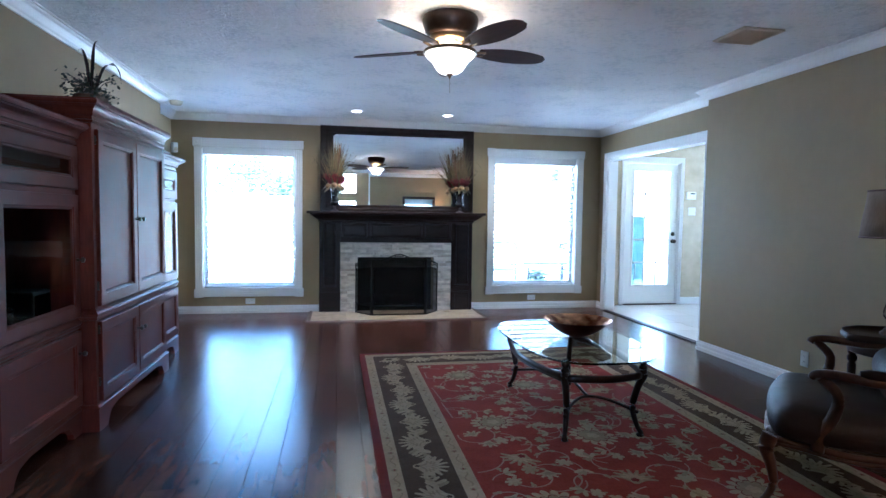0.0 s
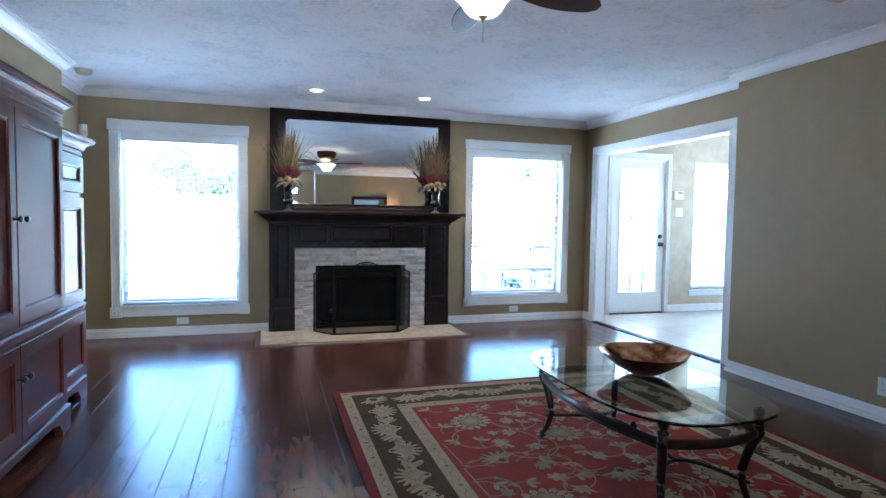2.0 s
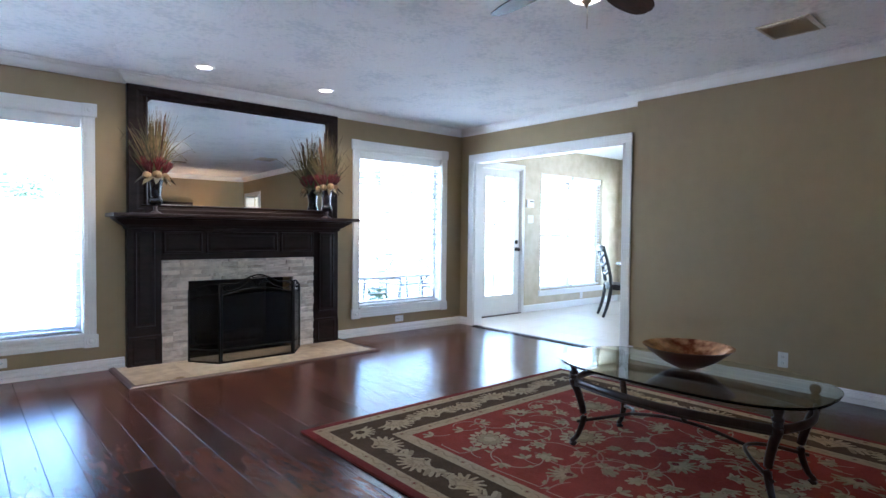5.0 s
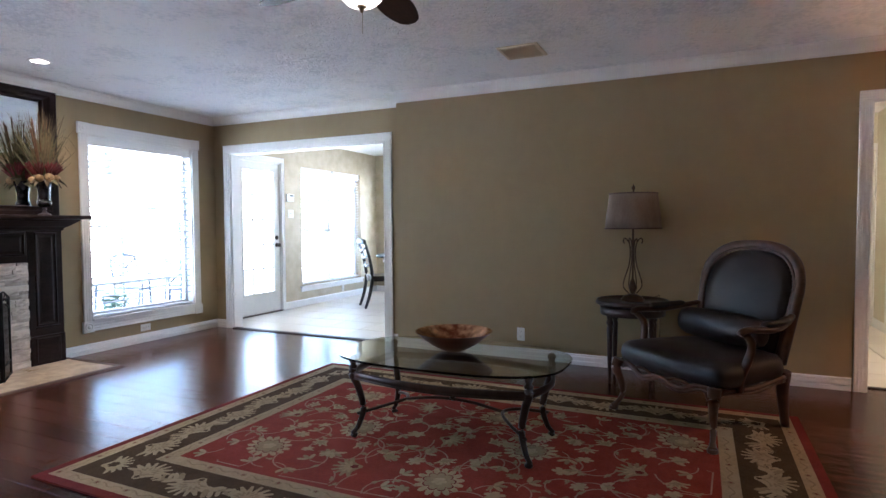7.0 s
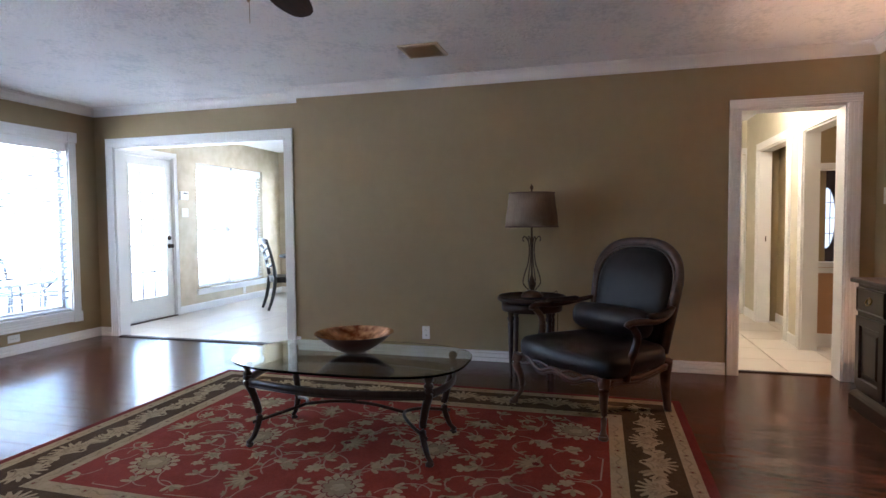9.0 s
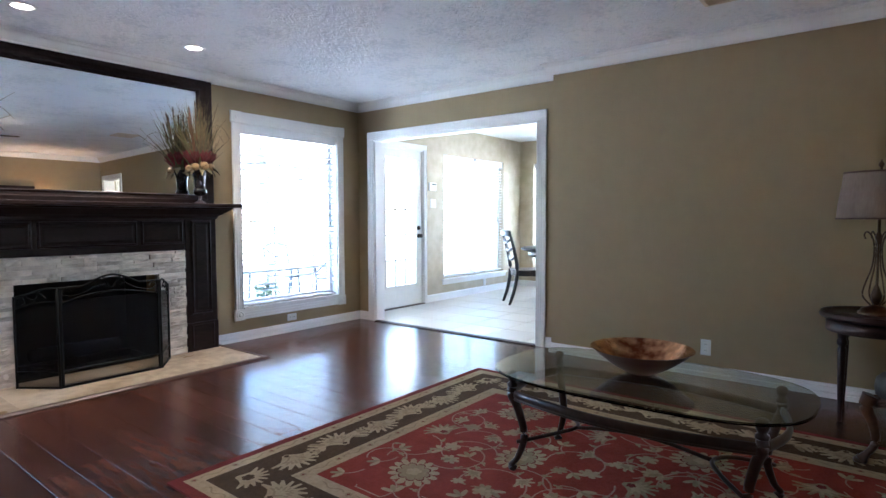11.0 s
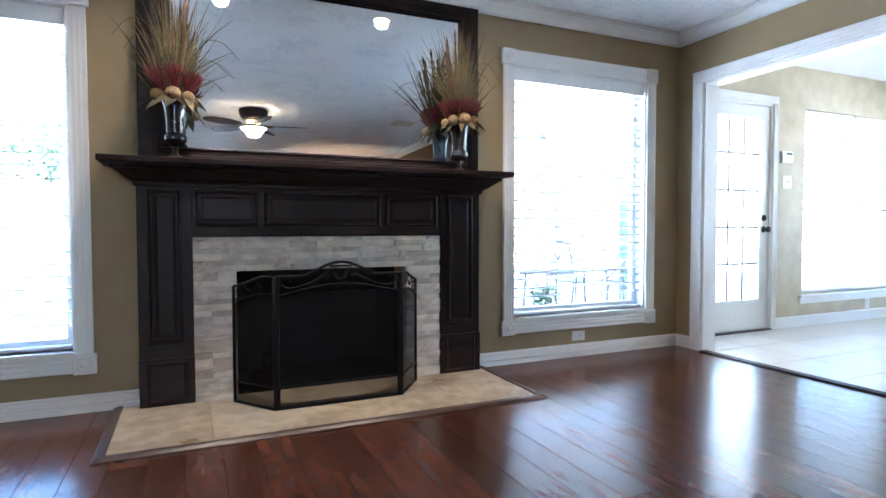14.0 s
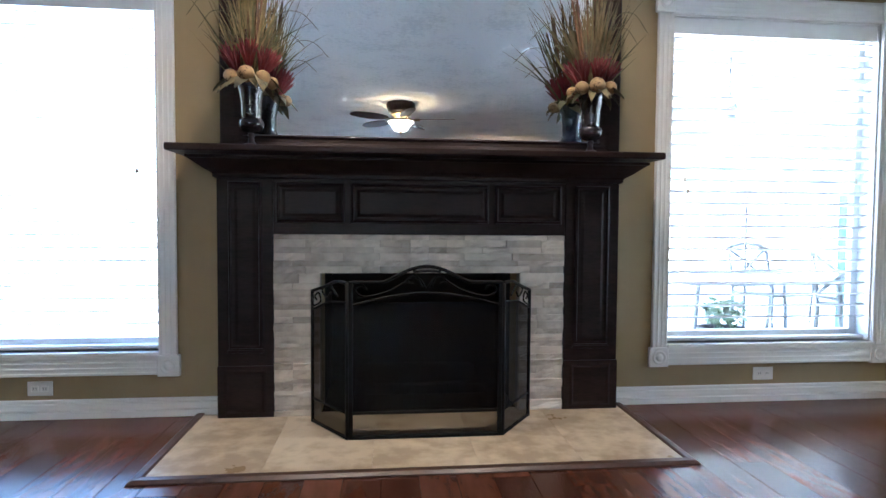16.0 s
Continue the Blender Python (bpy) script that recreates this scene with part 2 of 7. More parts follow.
def smooth_path(pts, steps=6):
    """Catmull-Rom through pts."""
    p = [Vector(a) for a in pts]
    p = [p[0] * 2 - p[1]] + p + [p[-1] * 2 - p[-2]]
    out = []
    for i in range(1, len(p) - 2):
        for s in range(steps):
            u = s / steps
            out.append(0.5 * (2 * p[i] + (p[i + 1] - p[i - 1]) * u + (2 * p[i - 1] - 5 * p[i] + 4 * p[i + 1] - p[i + 2]) * u * u + (3 * p[i] - p[i - 1] - 3 * p[i + 1] + p[i + 2]) * u ** 3))
    out.append(p[-2])
    return out


def sweep(bm, profile, a, b, out, miter_a=0.0, miter_b=0.0):
    """A moulding: profile of (outward, up) pairs run from a to b; out is the way into the room. miter: metres of run per metre outward, added at that end."""
    a, b, out = Vector(a), Vector(b), Vector(out)
    d = (b - a).normalized()
    ra = [bm.verts.new(a + out * o + Vector((0, 0, u)) - d * (miter_a * o)) for o, u in profile]
    rb = [bm.verts.new(b + out * o + Vector((0, 0, u)) + d * (miter_b * o)) for o, u in profile]
    n = len(profile)
    for i in range(n):
        j = (i + 1) % n
        bm.faces.new((ra[i], ra[j], rb[j], rb[i]))
    bm.faces.new(ra)
    bm.faces.new(list(reversed(rb)))
    bmesh.ops.recalc_face_normals(bm, faces=bm.faces)
    return bm


def prism(bm, outline, z0, z1, bevel=0.0):
    """A slab with the given (x, y) outline."""
    lo = [bm.verts.new((x, y, z0)) for x, y in outline]
    hi = [bm.verts.new((x, y, z1)) for x, y in outline]
    n = len(outline)
    bm.faces.new(list(reversed(lo)))
    bm.faces.new(hi)
    for i in range(n):
        bm.faces.new((lo[i], lo[(i + 1) % n], hi[(i + 1) % n], hi[i]))
    bmesh.ops.recalc_face_normals(bm, faces=bm.faces)
    if bevel:
        top = [e for e in bm.edges if abs(e.verts[0].co.z - e.verts[1].co.z) < 1e-6]
        bmesh.ops.bevel(bm, geom=top, offset=bevel, segments=2, affect="EDGES")
    return bm


def finish(bm, name, material, smooth=False):
    me = bpy.data.meshes.new(name)
    bm.to_mesh(me)
    bm.free()
    me.materials.append(material)
    if smooth:
        for p in me.polygons:
            p.use_smooth = True
    return me


def part(name, bm, material, parent=None, label="", smooth=False):
    ob = new(name, finish(bm, name, material, smooth))
    if parent:
        ob.parent = parent
    return tagged(ob, label)


def B(*args, **kw):
    return box(bmesh.new(), *args, **kw)


def thing(name, place, label, category, group="", turn=0.0):
    ob = new(name)
    ob.matrix_basis = pose(*place, 0, 0, turn)
    ob.empty_display_size = 0.1
    return tagged(ob, label, category, group)


def structure(name, bm, material, label, category=""):
    return tagged(part(name, bm, material), label, category, kind="structure")


def rot(bm, m):
    bmesh.ops.transform(bm, verts=bm.verts, matrix=m)
    return bm


# ---- structure ----
H = 2.458
NY, WX, WX2, EX, EX2, SY, JOG_W, JOG_E = 7.35, -1.68, -1.85, 3.55, 3.72, 0.15, 6.34, 4.80
WIN_L, WIN_R, WZ = (-1.505, -0.394), (2.197, 3.382), (0.324, 2.058)
NKY, NKX = 7.51, 7.63


def wall_with_holes(bm, axis, lo, hi, f0, f1, z1, holes):
    """A wall along x or y from lo to hi, between faces f0 and f1, with holes (a, b, z0, z1)."""
    def put(a, b, z0, zz):
        if b - a < 1e-4 or zz - z0 < 1e-4:
            return
        if axis == "x":
            box(bm, a, b, f0, f1, z0, zz)
        else:
            box(bm, f0, f1, a, b, z0, zz)
    cur = lo
    for a, b, z0, zz in sorted(holes):
        put(cur, a, 0, z1)
        put(a, b, 0, z0)
        put(a, b, zz, z1)
        cur = b
    put(cur, hi, 0, z1)
    return bm


FIRE = (0.385, 1.378, 0.71)
structure("wall_north", wall_with_holes(bmesh.new(), "x", WX2, EX2, NY, NY + 0.15, H, [(*WIN_L, *WZ), (*WIN_R, *WZ), (FIRE[0], FIRE[1], 0, FIRE[2])]), WALL, "tan painted wall with two windows and the fireplace", "wall")
structure("wall_west", B(WX - 0.2, WX, -4.0, JOG_W, 0, H), WALL, "tan painted wall behind the wooden wall unit", "wall")
structure("wall_west_recess", B(WX2 - 0.2, WX2, JOG_W, NY + 0.15, 0, H), WALL, "short recessed tan painted wall in the corner", "wall")
structure("wall_east", wall_with_holes(bmesh.new(), "y", SY - 0.15, JOG_E, EX, EX + 0.16, H, [(0.34, 1.045, 0, 2.04)]), WALL, "long plain tan painted wall", "wall")
structure("wall_east_opening", wall_with_holes(bmesh.new(), "y", JOG_E, NY, EX2, EX2 + 0.13, H, [(5.033, 7.10, 0, 2.04)]), WALL, "tan wall with a wide cased opening to the breakfast nook", "wall")
structure("wall_south", B(0.80, EX, SY - 0.15, SY, 0, H), WALL, "tan painted wall behind the sideboard", "wall")
structure("wall_nook_north", wall_with_holes(bmesh.new(), "x", EX2 + 0.13, NKX, NKY, NKY + 0.16, H, [(4.195, 5.055, 0, 2.08), (5.51, 7.11, 0.30, 2.07)]), NOOKW, "faux-finished beige wall with a glazed door and window", "wall")
# The hole at y 4.15-5.45 is an unseen window, added for light.
structure("wall_nook_east", wall_with_holes(bmesh.new(), "y", 3.2, NKY + 0.16, NKX, NKX + 0.16, H, [(4.15, 5.45, 0.30, 2.07), (5.95, 7.25, 0.30, 2.07)]), NOOKW, "faux-finished beige wall with a window and an added unseen one", "wall")
structure("wall_nook_south", B(EX2 + 0.01, NKX, 3.05, 3.2, 0, H), NOOKW, "beige wall closing the breakfast nook", "wall")
structure("wall_nook_return", B(EX2, EX2 + 0.13, 3.2, JOG_E, 0, H), NOOKW, "beige back of the living room wall", "wall")
structure("wall_foyer_south", wall_with_holes(bmesh.new(), "x", WX, 3.2, -4.15, -4.0, 2.08, [(-0.55, 0.50, 0.35, 1.92)]), WALL, "tan foyer wall with high windows", "wall")
structure("wall_foyer_upper", rot(wall_with_holes(bmesh.new(), "x", WX, 3.2, -4.15, -4.0, 0.82, [(-0.55, 0.50, 0.10, 0.72)]), Matrix.Translation((0, 0, 2.08))), WALL, "tan upper foyer wall with transom windows", "wall")
structure("wall_foyer_east", B(3.05, 3.2, -4.0, SY - 0.15, 0, 2.9), WALL, "tan foyer side wall", "wall")
structure("wall_foyer_west", B(WX - 0.2, WX, -4.0, SY - 0.15, H, 2.9), WALL, "tan upper foyer side wall", "wall")
structure("wall_foyer_header", B(WX, 3.2, SY - 0.15, SY, H, 2.9), WALL, "tan header over the wide opening", "wall")
structure("ceiling", B(WX2 - 0.2, EX2 + 0.13, SY - 0.15, NY + 0.15, H, H + 0.1), CEIL, "white stomped texture living room ceiling", "ceiling")
structure("ceiling_nook", B(EX2 + 0.13, NKX + 0.16, 3.05, NKY + 0.16, H, H + 0.1), mat("nook_ceiling_paint", (0.76, 0.75, 0.72), (0.80, 0.79, 0.76), 20, 0.8, 0.3, 90), "white textured nook ceiling", "ceiling")
structure("ceiling_foyer", B(WX - 0.2, 3.2, -4.15, SY - 0.15, 2.9, 3.0), CEIL, "white raised foyer ceiling", "ceiling")

# mouldings
CROWN = [(0, -0.086), (0.012, -0.086), (0.016, -0.074), (0.030, -0.065), (0.046, -0.049), (0.058, -0.031), (0.072, -0.023), (0.074, -0.011), (0.086, -0.009), (0.086, 0.0), (0, 0)]
BASE = [(0, 0.000), (0.017, 0.000), (0.02, 0.032), (0.008, 0.036), (0.008, 0.041), (0.019, 0.046), (0.018, 0.070), (0.006, 0.074), (0.006, 0.079), (0.014, 0.082), (0.012, 0.089), (0.004, 0.093), (0, 0.093)]
BREAST = 0.055
BX = (-0.085, 1.893)


def mould(name, profile, z, runs, label, material=TRIM, category="trim"):
    bm = bmesh.new()
    for a, b, out, ma, mb in runs:
        sweep(bm, profile, (*a, z), (*b, z), (*out, 0), ma, mb)
    return structure(name, bm, material, label, category)


mould("crown_moulding", CROWN, H - 0.002, [
    ((WX2, NY), (BX[0], NY), (0, -1), -1, -1),
    ((BX[0], NY - BREAST), (BX[1], NY - BREAST), (0, -1), 1, 1),
    ((BX[0], NY), (BX[0], NY - BREAST), (-1, 0), -1, 1),
    ((BX[1], NY - BREAST), (BX[1], NY), (1, 0), 1, -1),
    ((BX[1], NY), (EX2, NY), (0, -1), -1, -1),
    ((EX2, NY), (EX2, JOG_E), (-1, 0), -1, -1),
    ((EX2, JOG_E), (EX, JOG_E), (0, 1), -1, 1),
    ((EX, JOG_E), (EX, SY), (-1, 0), 1, -1),
    ((EX, SY), (0.80, SY), (0, 1), -1, 0),
    ((WX, SY), (WX, JOG_W), (1, 0), 0, 1),
    ((WX, JOG_W), (WX2, JOG_W), (0, 1), 1, -1),
    ((WX2, JOG_W), (WX2, NY), (1, 0), -1, -1)], "white painted crown moulding")
mould("baseboard", BASE, 0.001, [
    ((WX2, NY), (-0.105, NY), (0, -1), -1, 0),
    ((1.90, NY), (EX2, NY), (0, -1), 0, -1),
    ((EX2, NY), (EX2, 7.20), (-1, 0), -1, 0),
    ((EX2, 4.94), (EX2, JOG_E), (-1, 0), 0, -1),
    ((EX2, JOG_E), (EX, JOG_E), (0, 1), -1, 1),
    ((EX, JOG_E), (EX, 1.13), (-1, 0), 1, 0),
    ((EX, SY), (0.80, SY), (0, 1), 0, 0),
    ((WX, -4.0), (WX, JOG_W), (1, 0), 0, 1),
    ((WX, JOG_W), (WX2, JOG_W), (0, 1), 1, -1),
    ((WX2, JOG_W), (WX2, NY), (1, 0), -1, -1)], "white stepped baseboard")
mould("nook_baseboard", [(0, 0), (0.014, 0), (0.014, 0.09), (0.006, 0.1), (0, 0.1)], 0.001, [
    ((5.115, NKY), (NKX, NKY), (0, -1), 0, -1),
    ((NKX, NKY), (NKX, 3.2), (-1, 0), -1, -1)], "plain white nook baseboard")


def casing_leg(bm, axis, fixed, c0, c1, z0, z1, out, t=0.022):
    """A fluted upright of a door or window casing between c0 and c1 along the wall."""
    w = c1 - c0
    for a, b, d in ((0, 1, 0.78), (0.015, 0.16, 1.0), (0.3, 0.42, 0.92), (0.58, 0.70, 0.92), (0.84, 0.985, 1.0)):
        lo, hi = c0 + a * w, c0 + b * w
        if axis == "x":
            box(bm, lo, hi, fixed, fixed + out * t * d, z0, z1, 0.002, 1)
        else:
            box(bm, fixed, fixed + out * t * d, lo, hi, z0, z1, 0.002, 1)
    return bm


def casing_head(bm, axis, fixed, c0, c1, z0, z1, out, t=0.022):
    h = z1 - z0
    for a, b, d in ((0, 1, 0.78), (0.015, 0.16, 1.0), (0.3, 0.42, 0.92), (0.58, 0.70, 0.92), (0.84, 0.985, 1.0)):
        if axis == "x":
            box(bm, c0, c1, fixed, fixed + out * t * d, z0 + a * h, z0 + b * h, 0.002, 1)
        else:
            box(bm, fixed, fixed + out * t * d, c0, c1, z0 + a * h, z0 + b * h, 0.002, 1)
    return bm


def rosette(bm, x, y, z, s, t):
    """Square corner block with turned rings, facing -y."""
    box(bm, x - s / 2, x + s / 2, y - t, y, z - s / 2, z + s / 2, 0.003, 1)
    lathe(bm, [(s * 0.36, 0), (s * 0.36, 0.006), (s * 0.28, 0.006), (s * 0.25, 0.002), (s * 0.18, 0.002), (s * 0.15, 0.009), (s * 0.06, 0.010), (0.0, 0.010)], segs=20, m=Matrix.Translation((x, y - t, z)) @ pose(0, 0, 0, 90, 0, 0))
    return bm


def big_window(name, x0, x1, label):
    """Cased living room window: jamb, sash frame with panes, fluted casing with corner blocks."""
    z0, z1 = WZ
    w = thing(name, ((x0 + x1) / 2, NY, z0), label, "window")
    w["kind"] = "structure"
    cx = (x0 + x1) / 2
    o = Matrix.Translation((-cx, -NY, -z0))
    def add(nm, bm, m, lb=""):
        return part(nm, rot(bm, o), m, w, lb)
    cw = 0.098
    for c0 in (x0 - cw, x1):
        add("casing_side", casing_leg(bmesh.new(), "x", NY, c0 + (0.012 if c0 < x0 else 0), c0 + cw - (0 if c0 < x0 else 0.012), z0 - 0.02, z1, -1), TRIM)
    add("casing_head", casing_head(bmesh.new(), "x", NY, x0 - 0.01, x1 + 0.01, z1, z1 + 0.105, -1), TRIM)
    add("casing_foot", casing_head(bmesh.new(), "x", NY, x0 - 0.01, x1 + 0.01, z0 - 0.115, z0 - 0.02, -1), TRIM)
    for cxx in (x0 - 0.047, x1 + 0.047):
        for cz in (z0 - 0.070, z1 + 0.056):
            add("corner_block", rosette(bmesh.new(), cxx, NY, cz, 0.105, 0.026), TRIM, "white block carved with turned rings")
    add("window_sill", B(x0 - 0.004, x1 + 0.004, NY - 0.030, NY + 0.085, z0 - 0.022, z0, 0.004), TRIM)
    bm = bmesh.new()
    box(bm, x0, x0 + 0.008, NY, NY + 0.09, z0, z1)
    box(bm, x1 - 0.008, x1, NY, NY + 0.09, z0, z1)
    box(bm, x0 + 0.008, x1 - 0.008, NY, NY + 0.09, z1 - 0.008, z1)
    add("jamb", bm, TRIM)
    bm = bmesh.new()
    y0, y1 = NY + 0.09, NY + 0.13
    for a, b, c, d in ((x0, x0 + 0.045, z0, z1), (x1 - 0.045, x1, z0, z1), (x0 + 0.045, x1 - 0.045, z0, z0 + 0.05), (x0 + 0.045, x1 - 0.045, z1 - 0.05, z1)):
        box(bm, a, b, y0, y1, c, d, 0.003, 1)
    add("window_frame", bm, TRIM)
    for c, d in ((z0 + 0.05, z1 - 0.05),):
        p = add("pane", B(x0 + 0.045, x1 - 0.045, NY + 0.108, NY + 0.112, c, d), PANE)
        p.visible_shadow = False
    return w


big_window("window_1", *WIN_L, "white cased window with lowered slatted blind")
big_window("window_2", *WIN_R, "white cased window overlooking the patio")


def blind(place, width, height, pitch=0.062, tilt=6, depth=0.05, label="white slatted blind lowered with its slats open", cords=(0.10, 0.90), material=BLIND):
    """Hangs from place (middle of its top), facing -y."""
    b = thing("window_blind", place, label, "blind", "window blinds")
    part("valance", B(-width / 2, width / 2, -0.036, -0.026, -0.085, 0, 0.003), BLIND, b)
    part("headrail", B(-width / 2 + 0.004, width / 2 - 0.004, -0.024, 0.024, -0.045, -0.002, 0.002), BLIND, b)
    n = int((height - 0.13) / pitch)
    me = finish(rot(B(-width / 2 + 0.006, width / 2 - 0.006, -depth / 2, depth / 2, -0.0032, 0.0032), pose(0, 0, 0, tilt, 0, 0)), "slat", material)
    for i in range(n):
        s = new("slat", me)
        s.parent = b
        s.location = (0, 0, -0.105 - i * pitch)
    part("bottom_rail", B(-width / 2 + 0.006, width / 2 - 0.006, -0.025, 0.025, -height + 0.004, -height + 0.022, 0.003), BLIND, b)
    for u in cords:
        part("ladder_cord", tube(bmesh.new(), [((u - 0.5) * width, -0.027, -0.05), ((u - 0.5) * width, -0.027, -height + 0.02)], 0.0009, 4), BLIND, b)
    for u, z in ((0.07, -0.86), (0.085, -0.92), (0.92, -0.86)):
        part("pull_tassel", lathe(bmesh.new(), [(0.002, 0.03), (0.006, 0.02), (0.009, 0), (0.004, -0.002)], ((u - 0.5) * width, -0.034, z), 8), IVORY, b, "small wooden cord tassel")
    return b


for (x0, x1), slope in ((WIN_L, 6), (WIN_R, -14)):
    blind(((x0 + x1) / 2, NY + 0.045, WZ[1] - 0.009), x1 - x0 - 0.024, WZ[1] - WZ[0] - 0.012, tilt=slope)

# cased opening to the nook
bm = bmesh.new()
for c0, c1 in ((4.945, 5.035), (7.098, 7.195)):
    casing_leg(bm, "y", EX2, c0, c1, 0, 2.04, -1)
casing_head(bm, "y", EX2, 4.945, 7.195, 2.0402, 2.13, -1)
structure("opening_casing", bm, TRIM, "white fluted casing round the wide nook opening", "trim")
bm = bmesh.new()
box(bm, EX2 - 0.002, EX2 + 0.132, 5.031, 5.047, 0, 2.025)
box(bm, EX2 - 0.002, EX2 + 0.132, 7.086, 7.102, 0, 2.025)
box(bm, EX2 - 0.002, EX2 + 0.132, 5.031, 7.102, 2.025, 2.042)
structure("opening_jamb", bm, TRIM, "white jamb lining of the nook opening", "trim")
# hall doorway casing
bm = bmesh.new()
for c0, c1 in ((0.250, 0.342), (1.043, 1.120)):
    casing_leg(bm, "y", EX, c0, c1, 0, 2.04, -1)
casing_head(bm, "y", EX, 0.250, 1.120, 2.0402, 2.108, -1)
box(bm, EX - 0.002, EX + 0.162, 0.338, 0.352, 0, 2.025)
box(bm, EX - 0.002, EX + 0.162, 1.033, 1.047, 0, 2.025)
box(bm, EX - 0.002, EX + 0.162, 0.338, 1.047, 2.025, 2.042)
structure("hall_doorway_casing", bm, TRIM, "white cased doorway into the tiled hall", "trim")
# foyer opening edge
structure("foyer_opening_trim", B(0.775, 0.80, SY - 0.17, SY + 0.02, 0, H, 0.004), TRIM, "white trim on the end of the wall", "trim")
structure("foyer_window_glass", B(-0.55, 0.50, -4.09, -4.085, 0.35, 1.92), PANE, "tall foyer window glass", "window").visible_shadow = False

# floors under the boards and tiles
structure("subfloor", B(WX2 - 0.2, EX + 0.10, -4.15, NY + 0.15, -0.08, -0.010), SEAM, "dark gaps between the floor boards", "floor")
structure("nook_subfloor", B(EX2 + 0.0, NKX + 0.2, 3.05, NKY + 0.2, -0.08, -0.008), GROUT, "grey grout between the nook tiles", "floor")
structure("threshold", B(EX2 - 0.035, EX2 + 0.03, 5.047, 7.086, -0.01, 0.010, 0.004), DARKW, "dark wood threshold strip at the opening", "trim")


# ---- fireplace ----
def raised(bm, x0, x1, z0, z1, y, prof):
    """Nested rectangles facing -y: (inset, forward) pairs from the rim inward, closed in the middle."""
    rings = []
    for i, f in prof:
        rings.append([bm.verts.new(p) for p in ((x0 + i, y - f, z0 + i), (x1 - i, y - f, z0 + i), (x1 - i, y - f, z1 - i), (x0 + i, y - f, z1 - i))])
    for a, b in zip(rings, rings[1:]):
        for k in range(4):
            bm.faces.new((a[k], a[(k + 1) % 4], b[(k + 1) % 4], b[k]))
    bm.faces.new(rings[-1])
    return bm


def flare(bm, x0, x1, yf, yb, prof):
    """A cornice on three sides: (overhang, z) pairs from below; flat at the back."""
    rings = [[bm.verts.new(p) for p in ((x0 - o, yb, z), (x0 - o, yf - o, z), (x1 + o, yf - o, z), (x1 + o, yb, z))] for o, z in prof]
    for a, b in zip(rings, rings[1:]):
        for k in range(4):
            bm.faces.new((a[k], a[(k + 1) % 4], b[(k + 1) % 4], b[k]))
    bm.faces.new(list(reversed(rings[0])))
    bm.faces.new(rings[-1])
    bmesh.ops.recalc_face_normals(bm, faces=bm.faces)
    return bm


RAISE = [(0, 0.0005), (0.004, 0.010), (0.012, 0.013), (0.018, 0.004), (0.030, 0.003), (0.044, 0.008)]
SF, FX0, FX1 = 7.268, -0.097, 1.888
SX0, SX1, SZ = 0.164, 1.606, 0.900


def mantel():
    m = thing("fireplace_mantel", (0.9, NY, 0), "espresso-stained wooden fireplace mantel with raised panels", "fireplace")
    o = Matrix.Translation((-0.9, -NY, 0))
    def add(nm, bm, lb=""):
        return part(nm, rot(bm, o), DARKW, m, lb)
    for a, b in ((FX0, SX0), (SX1, FX1)):
        bm = B(a, b, SF, NY, 0.002, 1.174, 0.003, 1)
        raised(bm, a + 0.052, b - 0.05, 0.345, 1.15, SF, RAISE)
        add("pilaster", bm)
        bm = B(a - 0.003, b + 0.003, SF - 0.008, SF + 0.05, 0.0015, 0.262, 0.005)
        box(bm, a + 0.045, b - 0.045, SF - 0.012, SF, 0.325, 0.340, 0.004)
        raised(bm, a + 0.035, b - 0.035, 0.03, 0.245, SF - 0.008, [(0, 0.0005), (0.01, 0.006), (0.02, 0.001)])
        add("plinth_block", bm)
    bm = B(SX0 + 0.0005, SX1 - 0.0005, SF + 0.004, NY, SZ, 1.174, 0.002, 1)
    add("frieze", bm)
    for a, b in ((0.178, 0.505), (0.535, 1.215), (1.245, 1.588)):
        add("raised_panel", raised(bmesh.new(), a, b, 0.955, 1.148, SF + 0.004, RAISE))
    add("cornice", flare(bmesh.new(), FX0, FX1, SF, NY, [(0.004, 1.164), (0.014, 1.170), (0.014, 1.184), (0.022, 1.192), (0.044, 1.204), (0.072, 1.226), (0.098, 1.246), (0.108, 1.250), (0.108, 1.262)]))
    bm = B(-0.241, 2.003, 7.012, NY - 0.001, 1.262, 1.294, 0.009, 3)
    add("shelf", bm)
    return m


mantel()


